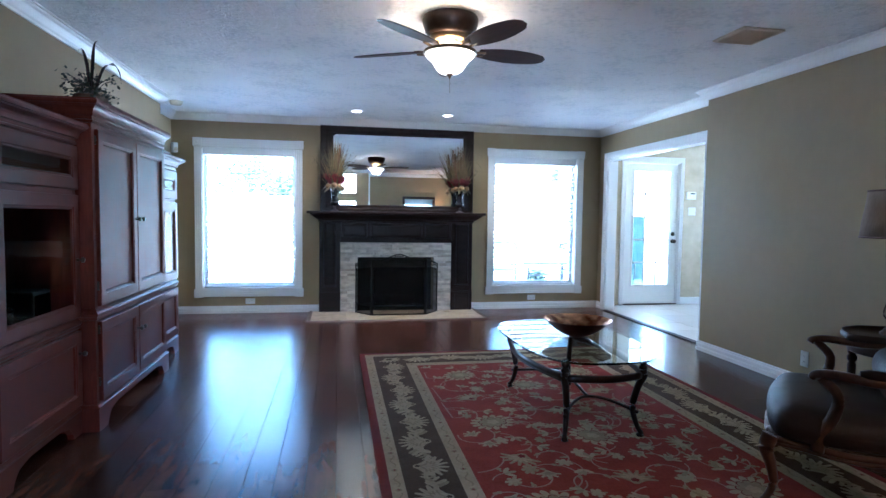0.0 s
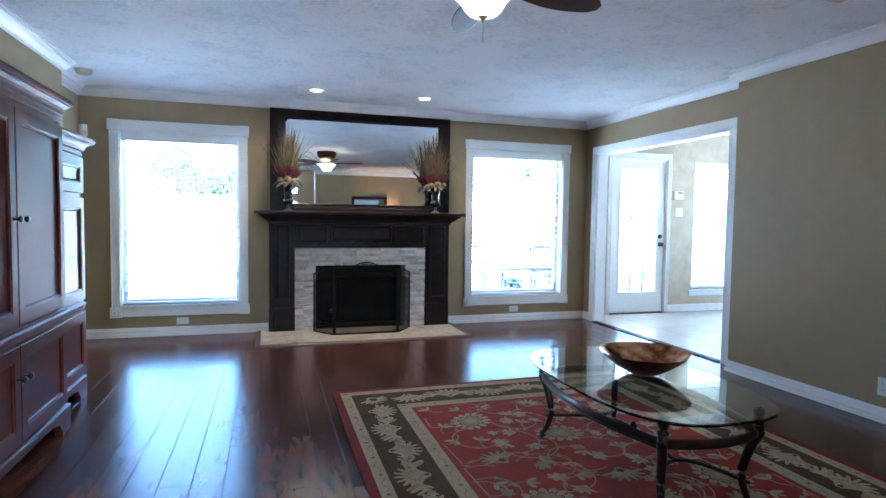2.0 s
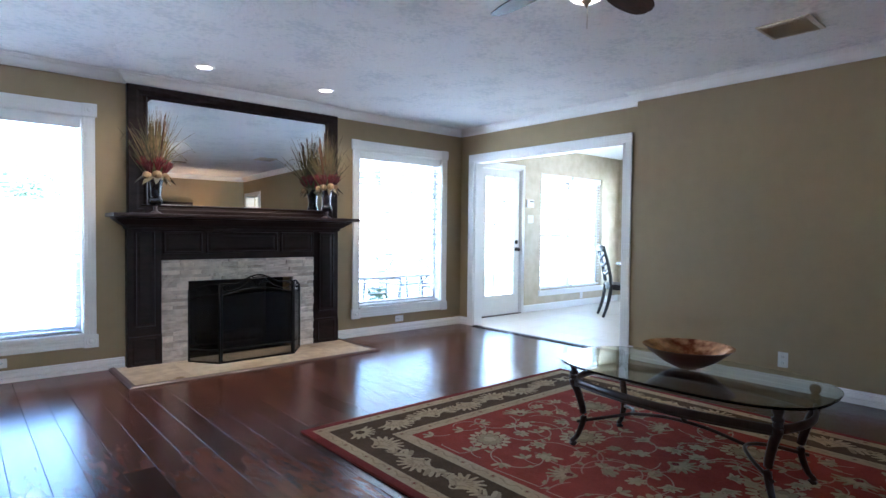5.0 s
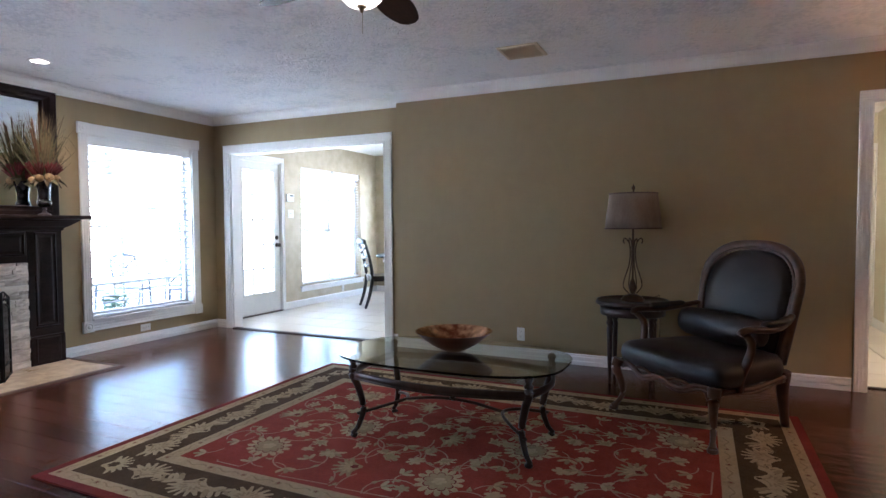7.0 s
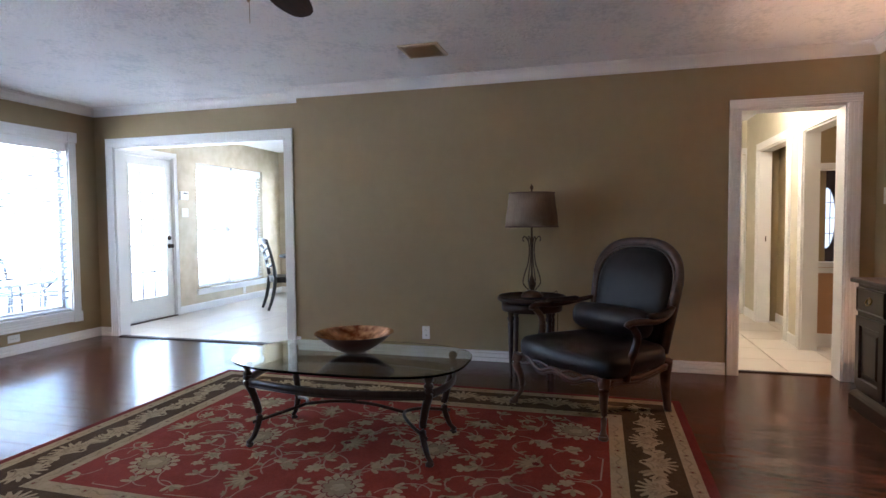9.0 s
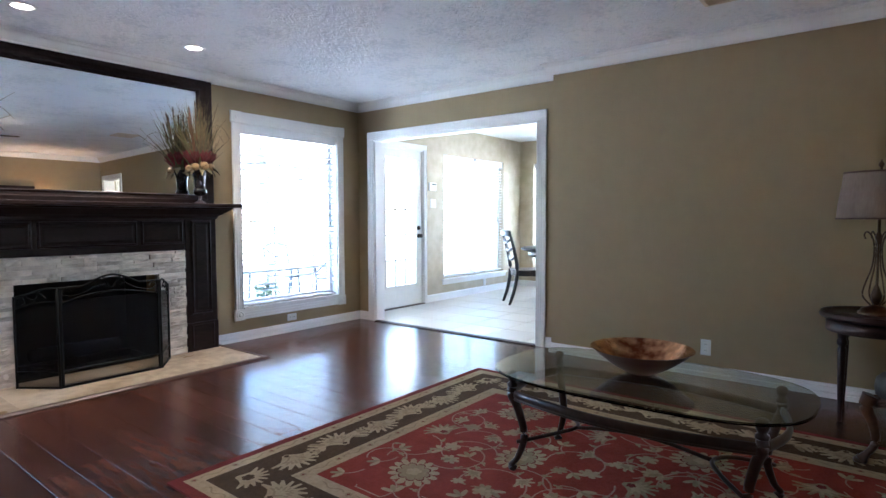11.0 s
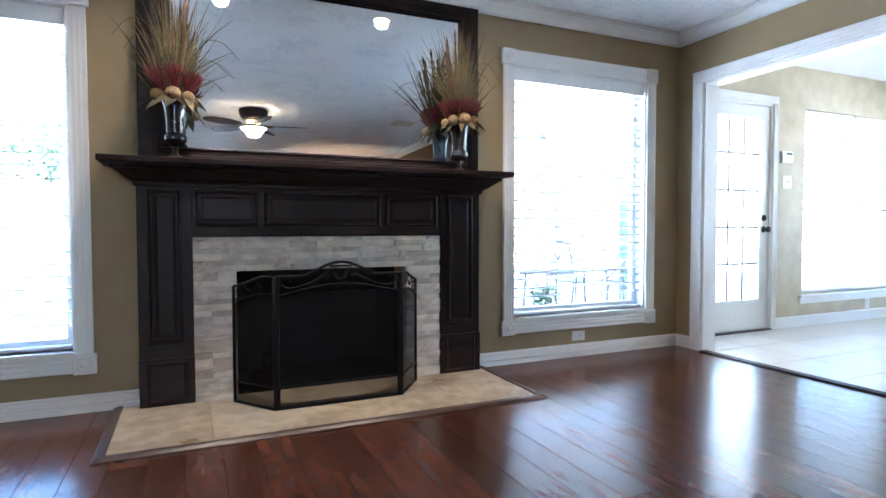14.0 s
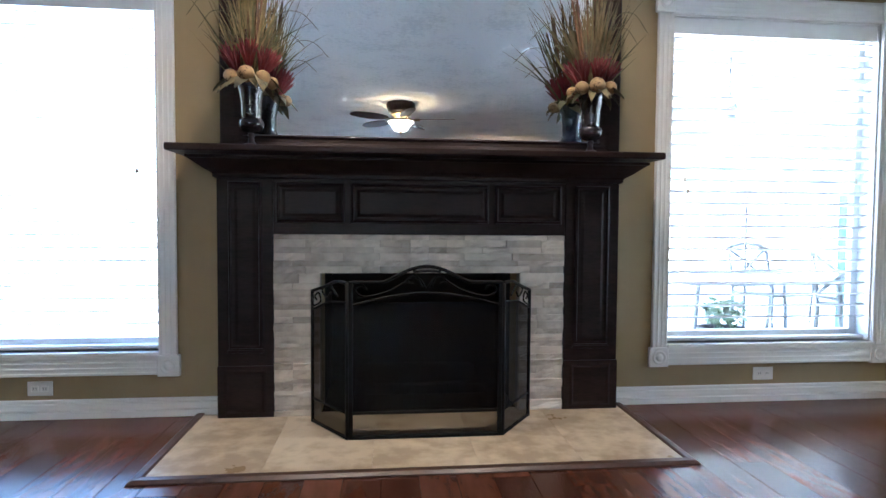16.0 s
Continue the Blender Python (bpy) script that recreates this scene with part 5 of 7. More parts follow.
def coffee_table():
    t = thing("coffee_table", (*TC, 0.0125), "glass-topped coffee table with a scrolled dark iron base, on the rug", "table")
    z = 0.455
    g = part("glass_top", prism(bmesh.new(), superellipse(0.392, 0.648, 3.0), z, z + 0.012, 0.004), TGLASS, t, "thick clear glass top with a green edge")
    lx, ly = 0.224, 0.493
    bm = bmesh.new()
    leg_path = smooth_path([(0.0, 0.004, 0.0), (0.008, 0.016, 0.018), (-0.008, -0.010, 0.06), (-0.022, -0.034, 0.16), (-0.006, -0.012, 0.28), (0.014, 0.012, 0.35), (0.010, 0.010, 0.385)])
    def leg_radius(u):
        return 0.020 - 0.008 * min(1, u / 0.25) if u < 0.25 else 0.012 + 0.009 * math.sin(min(1, (u - 0.25) / 0.6) * math.pi / 2)
    tube(bm, leg_path, [leg_radius(i / (len(leg_path) - 1)) for i in range(len(leg_path))], 10)
    lathe(bm, [(0.012, 0.385), (0.024, 0.39), (0.024, 0.402), (0.014, 0.410), (0.022, 0.424), (0.025, 0.436), (0.018, 0.448), (0.008, 0.4545)], (0.010, 0.010, 0), 14)
    me = finish(bm, "leg", TBRONZE)
    for sx in (-1, 1):
        for sy in (-1, 1):
            leg = new("leg", me)
            leg.parent = t
            leg.matrix_basis = Matrix.LocRotScale((sx * lx, sy * ly, 0), Euler((0, 0, 0)), (sx, sy, 1))
    for sx in (-1, 1):
        pts = [(sx * (lx + 0.012 + 0.085 * math.cos(u * math.pi / 2) ** 1.0), u * (ly + 0.01), 0.352) for u in [-1 + i / 10 for i in range(21)]]
        b = tube(bmesh.new(), pts, 0.011, 8, flat=2.0)
        tube(b, [(p[0] + sx * 0.006, p[1], p[2] - 0.018) for p in pts], 0.006, 6)
        part("long_rail", b, TBRONZE, t)
    for sy in (-1, 1):
        pts = [(u * lx, sy * (ly + 0.014 + 0.05 * math.cos(u * math.pi / 2)), 0.352) for u in [-1 + i / 8 for i in range(17)]]
        b = tube(bmesh.new(), pts, 0.011, 8, flat=2.0)
        part("end_rail", b, TBRONZE, t)
        pts = smooth_path([(-lx, sy * ly * 0.985, 0.13), (-lx * 0.5, sy * ly * 0.72, 0.165), (0, sy * ly * 0.60, 0.175), (lx * 0.5, sy * ly * 0.72, 0.165), (lx, sy * ly * 0.985, 0.13)])
        part("curved_stretcher", tube(bmesh.new(), pts, 0.009, 8), TBRONZE, t)
    b = tube(bmesh.new(), smooth_path([(0, -ly * 0.60, 0.175), (0, -0.1, 0.205), (0, 0.1, 0.205), (0, ly * 0.60, 0.175)]), 0.009, 8)
    lathe(b, [(0.006, 0.20), (0.016, 0.215), (0.018, 0.228), (0.008, 0.24), (0.0, 0.25)], (0, 0, 0), 12)
    part("centre_stretcher", b, TBRONZE, t)
    return t


coffee_table()
bowl = thing("copper_bowl", (1.66, 3.385, 0.0125 + 0.4672), "wide hammered copper bowl standing on the glass table", "bowl")
prof_out = [(0.045, 0.0), (0.05, 0.004), (0.075, 0.014), (0.12, 0.040), (0.165, 0.075), (0.198, 0.104), (0.204, 0.108)]
prof_in = [(0.204, 0.108), (0.196, 0.104), (0.162, 0.079), (0.117, 0.045), (0.07, 0.020), (0.0, 0.014)]
part("outside", lathe(bmesh.new(), prof_out, segs=40), COPDARK, bowl, "dark patinated copper underside")
part("inside", lathe(bmesh.new(), prof_in, segs=40), COPPER, bowl, "bright mottled copper inside")
bowl.scale = (1.08, 1.08, 1.05)

# ---- leather armchair ----
LEATHER = mat("dark_leather", (0.016, 0.011, 0.011), (0.030, 0.020, 0.019), 14, 0.36, 0.30, 180, rough2=0.50, spec=0.34)
CARVED = mat("carved_walnut", (0.045, 0.020, 0.012), (0.110, 0.050, 0.028), 22, 0.36, 0.15, spec=0.42)


def puff(bm, outline, z0, z1, crown=0.04, inset=0.03):
    """A stuffed cushion over an (x, y) outline."""
    n = len(outline)
    cx, cy = sum(p[0] for p in outline) / n, sum(p[1] for p in outline) / n
    layers = []
    h = z1 - z0
    for f, zz in ((0.94, z0), (0.985, z0 + h * 0.12), (1.0, z0 + h * 0.45), (0.985, z0 + h * 0.78), (0.93, z1), (0.72, z1 + crown * 0.6), (0.40, z1 + crown * 0.92)):
        layers.append([bm.verts.new((cx + (x - cx) * f, cy + (y - cy) * f, zz)) for x, y in outline])
    for a, b in zip(layers, layers[1:]):
        for i in range(n):
            bm.faces.new((a[i], a[(i + 1) % n], b[(i + 1) % n], b[i])).smooth = True
    c = bm.verts.new((cx, cy, z1 + crown))
    for i in range(n):
        bm.faces.new((layers[-1][i], layers[-1][(i + 1) % n], c)).smooth = True
    bm.faces.new(list(reversed(layers[0])))
    return bm


def rounded(pts, steps=5):
    """A smooth closed outline through pts."""
    n = len(pts)
    out = []
    for i in range(n):
        p0, p1, p2, p3 = (Vector((*pts[(i + k) % n], 0)) for k in (-1, 0, 1, 2))
        for s in range(steps):
            u = s / steps
            v = 0.5 * (2 * p1 + (p2 - p0) * u + (2 * p0 - 5 * p1 + 4 * p2 - p3) * u * u + (3 * p1 - p0 - 3 * p2 + p3) * u ** 3)
            out.append((v.x, v.y))
    return out


def armchair():
    """Faces local -y; the seat's middle is the origin."""
    c = thing("armchair", (2.461, 2.07, 0.0115), "carved walnut armchair with dark leather seat, back and lumbar pillow", "chair", turn=227)
    # seat
    seat = [(-0.31, 0.24), (0.0, 0.27), (0.31, 0.24), (0.375, 0.0), (0.40, -0.28), (0.30, -0.355), (0.0, -0.385), (-0.30, -0.355), (-0.40, -0.28), (-0.375, 0.0)]
    part("seat", puff(bmesh.new(), rounded(seat), 0.315, 0.435, 0.035), LEATHER, c, "smooth dark leather seat")
    # serpentine carved front and side rails
    rail = bmesh.new()
    for off, amp, r in ((0.0, 0.020, 0.014), (-0.018, 0.020, 0.010), (0.014, -0.016, 0.009)):
        pts = []
        for i in range(29):
            u = -1 + i / 14
            pts.append((u * 0.355, -0.375 + 0.045 * u * u, 0.300 + off + amp * math.cos(u * 2.6 * math.pi) - 0.016 * (1 - abs(u))))
        tube(rail, pts, r, 8)
    part("front_rail", rail, CARVED, c, "carved serpentine front rail")
    for sg in (-1, 1):
        rail = bmesh.new()
        for off, amp, r in ((0.0, 0.012, 0.015), (-0.020, 0.014, 0.010)):
            tube(rail, [(sg * (0.375 - 0.05 * (i / 16)), -0.33 + 0.56 * i / 16, 0.298 + off + amp * math.cos(i / 16 * 2 * math.pi)) for i in range(17)], r, 8)
        part("side_rail", rail, CARVED, c)
        # cabriole front leg
        leg = tube(bmesh.new(), smooth_path([(sg * 0.385, -0.375, 0.012), (sg * 0.375, -0.365, 0.035), (sg * 0.352, -0.335, 0.10), (sg * 0.358, -0.345, 0.19), (sg * 0.378, -0.365, 0.265), (sg * 0.368, -0.35, 0.325)], 5), [0.022 + 0.004 * math.sin(i) if i < 6 else 0.014 + 0.024 * ((i - 6) / 20) ** 1.3 for i in range(26)], 10)
        lathe(leg, [(0.026, 0), (0.03, 0.008), (0.024, 0.02)], (sg * 0.387, -0.377, 0), 12)
        part("front_leg", leg, CARVED, c)
        leg = tube(bmesh.new(), smooth_path([(sg * 0.268, 0.325, 0.0), (sg * 0.275, 0.300, 0.10), (sg * 0.290, 0.268, 0.22), (sg * 0.305, 0.258, 0.34)], 5), [0.023 + 0.0010 * i for i in range(16)], 8)
        part("back_leg", leg, CARVED, c)
        # arm with scrolled end and upright
        arm = tube(bmesh.new(), smooth_path([(sg * 0.322, 0.29, 0.66), (sg * 0.375, 0.17, 0.635), (sg * 0.415, 0.02, 0.615), (sg * 0.415, -0.13, 0.625), (sg * 0.405, -0.20, 0.618), (sg * 0.40, -0.215, 0.60)], 5), [0.020 + 0.006 * math.sin(i / 25 * math.pi) for i in range(26)], 10, flat=0.75)
        part("arm", arm, CARVED, c)
        post = tube(bmesh.new(), smooth_path([(sg * 0.408, -0.185, 0.61), (sg * 0.402, -0.125, 0.54), (sg * 0.385, -0.135, 0.45), (sg * 0.375, -0.175, 0.36), (sg * 0.37, -0.185, 0.29)], 5), [0.020 + 0.007 * i / 20 for i in range(21)], 10)
        part("arm_post", post, CARVED, c)
        part("arm_pad", tube(bmesh.new(), smooth_path([(sg * 0.368, 0.19, 0.652), (sg * 0.405, 0.08, 0.642), (sg * 0.414, -0.06, 0.642)], 5), [0.016] + [0.026] * 9 + [0.016], 10, flat=0.8), LEATHER, c, "dark leather arm pad")
    # back: leaning arched frame with leather inside
    lean = math.tan(radians(13))
    def arch(w, h0, h1, n=28):
        out = [(-w * 0.90, h0)]
        for i in range(n + 1):
            a = math.pi - math.pi * i / n
            x = math.cos(a)
            zz = math.sin(a)
            out.append((w * math.copysign(abs(x) ** 0.75, x), h1 - 0.25 + 0.25 * zz ** 0.85 if zz > 0 else h1 - 0.25))
        out.append((w * 0.90, h0))
        return out
    outer = arch(0.332, 0.38, 1.05)
    yb = lambda z: 0.235 + (z - 0.38) * lean
    part("back_frame", tube(bmesh.new(), [(x, yb(z), z) for x, z in outer], 0.027, 10, flat=1.15), CARVED, c)
    part("back_bead", tube(bmesh.new(), [(x * 0.93, yb(z) - 0.022, 0.38 + (z - 0.38) * 0.965) for x, z in outer], 0.009, 8), CARVED, c)
    bm = bmesh.new()
    inner = arch(0.294, 0.40, 1.016)
    cz = 0.70
    rings = []
    for f, d in ((1.0, 0.0), (0.97, 0.030), (0.85, 0.050), (0.55, 0.066), (0.25, 0.072)):
        rings.append([bm.verts.new((x * f, yb(cz + (z - cz) * f) - d, cz + (z - cz) * f)) for x, z in inner])
    for a, b in zip(rings, rings[1:]):
        for i in range(len(inner)):
            bm.faces.new((a[i], a[(i + 1) % len(inner)], b[(i + 1) % len(inner)], b[i])).smooth = True
    bm.faces.new(rings[-1])
    rings2 = [[bm.verts.new((x * f, yb(cz + (z - cz) * f) + d, cz + (z - cz) * f)) for x, z in inner] for f, d in ((1.0, 0.001), (0.95, 0.025), (0.5, 0.035))]
    for a, b in zip(rings2, rings2[1:]):
        for i in range(len(inner)):
            bm.faces.new((a[(i + 1) % len(inner)], a[i], b[i], b[(i + 1) % len(inner)])).smooth = True
    bm.faces.new(list(reversed(rings2[-1])))
    part("backrest", bm, LEATHER, c, "smooth dark leather backrest")
    nails = bmesh.new()
    for x, z in inner[::1]:
        bmesh.ops.create_icosphere(nails, subdivisions=1, radius=0.005, matrix=Matrix.Translation((x, yb(z) - 0.012, z)))
    tagged(part("nail_trim", nails, BRONZE, c), kind="stuff")
    pil = bmesh.new()
    lathe(pil, [(0.0, -0.285), (0.055, -0.290), (0.080, -0.280), (0.094, -0.24), (0.102, -0.1), (0.104, 0), (0.102, 0.1), (0.094, 0.24), (0.080, 0.280), (0.055, 0.290), (0.0, 0.285)], segs=24)
    rot(pil, Matrix.Translation((0, 0.105, 0.560)) @ pose(0, 0, 0, 0, 90, 0) @ Matrix.Diagonal((0.92, 0.75, 1, 1)))
    part("lumbar_pillow", pil, LEATHER, c, "plump dark leather lumbar pillow")
    return c


armchair()

# ---- side table and lamp ----
SHADE = mat("linen_shade", (0.17, 0.118, 0.085), (0.22, 0.158, 0.115), 120, 0.85, 0.25, stretch=(1, 1, 0.2))
SHTRIM = mat("shade_trim", (0.10, 0.055, 0.04), rough=0.7)
TBL = (3.22, 2.58)


def side_table():
    t = thing("side_table", (*TBL, 0), "round dark wood side table with tapered fluted legs", "table")
    z = 0.615
    bm = lathe(bmesh.new(), [(0.0, z - 0.03), (0.255, z - 0.03), (0.268, z - 0.022), (0.270, z - 0.010), (0.262, z - 0.002), (0.262, z + 0.008), (0.254, z + 0.008), (0.252, z - 0.003), (0.0, z - 0.003)], segs=48)
    part("tabletop", bm, DARKCH, t, "round top with a raised rim")
    part("apron", lathe(bmesh.new(), [(0.232, z - 0.105), (0.236, z - 0.10), (0.236, z - 0.03), (0.215, z - 0.03), (0.215, z - 0.105)], segs=40), DARKCH, t)
    bm = lathe(bmesh.new(), [(0.010, 0), (0.013, 0.015), (0.010, 0.03), (0.017, 0.20), (0.023, 0.42), (0.016, 0.435), (0.026, 0.45), (0.026, 0.47), (0.018, 0.48), (0.024, 0.49), (0.024, z - 0.03)], segs=10)
    me = finish(bm, "leg", DARKCH)
    for k in range(4):
        a = math.pi / 4 + k * math.pi / 2
        l = new("leg", me)
        l.parent = t
        l.location = (math.cos(a) * 0.205, math.sin(a) * 0.205, 0)
    return t


side_table()


def table_lamp(place, label, shade_m, trim_m, scale=1.0, zs=(0.545, 0.815), r=(0.205, 0.175)):
    l = thing("table_lamp", place, label, "lamp")
    part("base", lathe(bmesh.new(), [(0.085, 0), (0.088, 0.012), (0.075, 0.022), (0.07, 0.035), (0.035, 0.048), (0.018, 0.055)], segs=24), BRONZE, l)
    part("stem", lathe(bmesh.new(), [(0.010, 0.05), (0.022, 0.075), (0.028, 0.11), (0.016, 0.15), (0.007, 0.17), (0.006, 0.40), (0.014, 0.43), (0.018, 0.45), (0.008, 0.47), (0.006, zs[0] + 0.15)], segs=12), BRONZE, l)
    for k in range(4):
        a = k * math.pi / 2 + 0.5
        pts = [(0.03, 0.055), (0.072, 0.11), (0.060, 0.18), (0.030, 0.27), (0.020, 0.37), (0.030, 0.44), (0.060, 0.475), (0.075, 0.455), (0.066, 0.435)]
        part("scroll_bar", tube(bmesh.new(), smooth_path([(math.cos(a) * p, math.sin(a) * p, q) for p, q in pts]), 0.0045, 6), BRONZE, l)
    z0, z1 = zs
    bm = bmesh.new()
    segs = 40
    rings = [[bm.verts.new((rr * math.cos(2 * math.pi * i / segs), rr * math.sin(2 * math.pi * i / segs), z)) for i in range(segs)] for rr, z in ((r[0], z0), (r[0] - 0.005, z0 + 0.08), (r[1] + 0.008, z1 - 0.08), (r[1], z1), (r[1] - 0.003, z1), (r[0] - 0.004, z0))]
    for a, b in zip(rings, rings[1:] + rings[:1]):
        for i in range(segs):
            bm.faces.new((a[i], a[(i + 1) % segs], b[(i + 1) % segs], b[i])).smooth = True
    bmesh.ops.recalc_face_normals(bm, faces=bm.faces)
    sh = part("shade", bm, shade_m, l, "pleated fabric drum shade")
    for rr, z in ((r[0], z0), (r[1], z1 - 0.010)):
        part("shade_trim", lathe(bmesh.new(), [(rr + 0.0006, z), (rr + 0.003, z + 0.001), (rr + 0.003, z + 0.009), (rr - 0.0045, z + 0.010), (rr - 0.0045, z)], segs=40), trim_m, sh)
    part("harp", tube(bmesh.new(), smooth_path([(0.0, 0, z0 + 0.05), (0.06, 0, z0 + 0.10), (0.05, 0, z1 - 0.04), (0, 0, z1 + 0.005), (-0.05, 0, z1 - 0.04), (-0.06, 0, z0 + 0.10), (0, 0, z0 + 0.05)]), 0.002, 5), BRONZE, l)
    part("finial", lathe(bmesh.new(), [(0.004, z1 - 0.002), (0.008, z1 + 0.01), (0.005, z1 + 0.02), (0.014, z1 + 0.034), (0.014, z1 + 0.044), (0.005, z1 + 0.058), (0.0, z1 + 0.07)], segs=12), BRONZE, l)
    return l


table_lamp((*TBL, 0.6125), "unlit bronze scroll lamp with taupe shade on the side table", SHADE, SHTRIM)
cord = thing("lamp_cord", (3.30, 2.50, 0.6125), "thin dark lamp cord lying on the side table", "cord")
part("cord", tube(bmesh.new(), smooth_path([(-0.02, 0.03, 0.004), (0.03, -0.02, 0.012), (0.09, -0.05, 0.006), (0.15, -0.08, 0.015), (0.18, -0.10, -0.02), (0.19, -0.10, -0.4)]), 0.0025, 5), CLEAR_BLACK, cord)

# ---- sideboard with lamp and picture ----
def sideboard():
    s = thing("sideboard", (2.10, SY + 0.001, 0), "dark mahogany sideboard with drawers above panelled doors", "sideboard", turn=180)
    W, D, h = 1.62, 0.34, 0.83
    part("plinth", flare(bmesh.new(), -W / 2, W / 2, -D, 0, [(0.03, 0.0), (0.03, 0.085), (0.02, 0.10), (0.01, 0.11), (0.0, 0.118)]), DARKCH, s)
    part("body", B(-W / 2, W / 2, -D, 0, 0.118, h - 0.03, 0.003, 1), DARKCH, s)
    part("top", B(-W / 2 - 0.035, W / 2 + 0.035, -D - 0.035, 0, h - 0.03, h, 0.010, 3), DARKCH, s)
    BRASS = mat("aged_brass", (0.28, 0.19, 0.08), (0.40, 0.28, 0.12), 30, 0.35, metal=0.9)
    n = 4
    w = W / n
    for k in range(n):
        x0, x1 = -W / 2 + k * w + 0.02, -W / 2 + (k + 1) * w - 0.02
        d = part("drawer", raised(bmesh.new(), x0, x1, h - 0.205, h - 0.055, -D, [(0, 0.0), (0, 0.016), (0.006, 0.020), (0.012, 0.014), (0.03, 0.014)]), DARKCH, s)
        xm = (x0 + x1) / 2
        b = lathe(bmesh.new(), [(0.022, 0), (0.024, 0.003), (0.014, 0.006)], segs=12, m=pose(xm, -D - 0.014, h - 0.125, 90, 0, 0))
        tube(b, smooth_path([(xm - 0.03, -D - 0.016, h - 0.115), (xm - 0.028, -D - 0.028, h - 0.14), (xm, -D - 0.032, h - 0.15), (xm + 0.028, -D - 0.028, h - 0.14), (xm + 0.03, -D - 0.016, h - 0.115)]), 0.0035, 6)
        part("drawer_pull", b, BRASS, d, "aged brass bail pull")
        part("door", raised(bmesh.new(), x0, x1, 0.15, h - 0.235, -D, [(0, 0.0), (0, 0.018), (0.055, 0.020), (0.062, 0.006), (0.085, 0.006), (0.10, 0.014)]), DARKCH, s)
    return s


sideboard()
GLOWSH = bpy.data.materials.new("lit_shade")
GLOWSH.use_nodes = True
GLOWSH.node_tree.nodes["Principled BSDF"].inputs["Base Color"].default_value = (0.40, 0.21, 0.12, 1)
GLOWSH.node_tree.nodes["Principled BSDF"].inputs["Emission Color"].default_value = (1.0, 0.40, 0.19, 1)
GLOWSH.node_tree.nodes["Principled BSDF"].inputs["Emission Strength"].default_value = 0.026
table_lamp((2.44, SY + 0.19, 0.831), "lit bronze lamp with a salmon shade on the sideboard", GLOWSH, SHTRIM, zs=(0.45, 0.69), r=(0.19, 0.135))
pic = thing("framed_mirror", (2.05, SY + 0.001, 1.12), "dark framed mirror hanging over the sideboard", "mirror")
bm = bmesh.new()
for x0, x1, z0, z1 in ((-0.42, -0.36, 0, 0.76), (0.36, 0.42, 0, 0.76), (-0.36, 0.36, 0, 0.06), (-0.36, 0.36, 0.70, 0.76)):
    box(bm, x0, x1, 0, 0.035, z0, z1, 0.008)
part("frame", bm, DARKW, pic)
part("glass", B(-0.36, 0.36, 0.002, 0.012, 0.06, 0.70), MIRROR, pic)

# ---- ceiling fan ----
MOTOR = mat("oiled_bronze", (0.030, 0.018, 0.014), (0.06, 0.038, 0.028), 20, 0.34, 0.05, metal=0.8)
NICKEL = mat("antique_brass", (0.22, 0.16, 0.09), (0.30, 0.22, 0.13), 25, 0.3, metal=0.9)
BLADE = mat("walnut_blade", (0.035, 0.018, 0.013), (0.07, 0.035, 0.024), 16, 0.5, 0.05, stretch=(1, 8, 1), spec=0.25)
FROST = bpy.data.materials.new("frosted_lit_glass")
FROST.use_nodes = True
_b = FROST.node_tree.nodes["Principled BSDF"]
_b.inputs["Base Color"].default_value = (0.85, 0.78, 0.66, 1)
_b.inputs["Roughness"].default_value = 0.4
_b.inputs["Emission Color"].default_value = (1.0, 0.80, 0.55, 1)
_b.inputs["Emission Strength"].default_value = 0.38


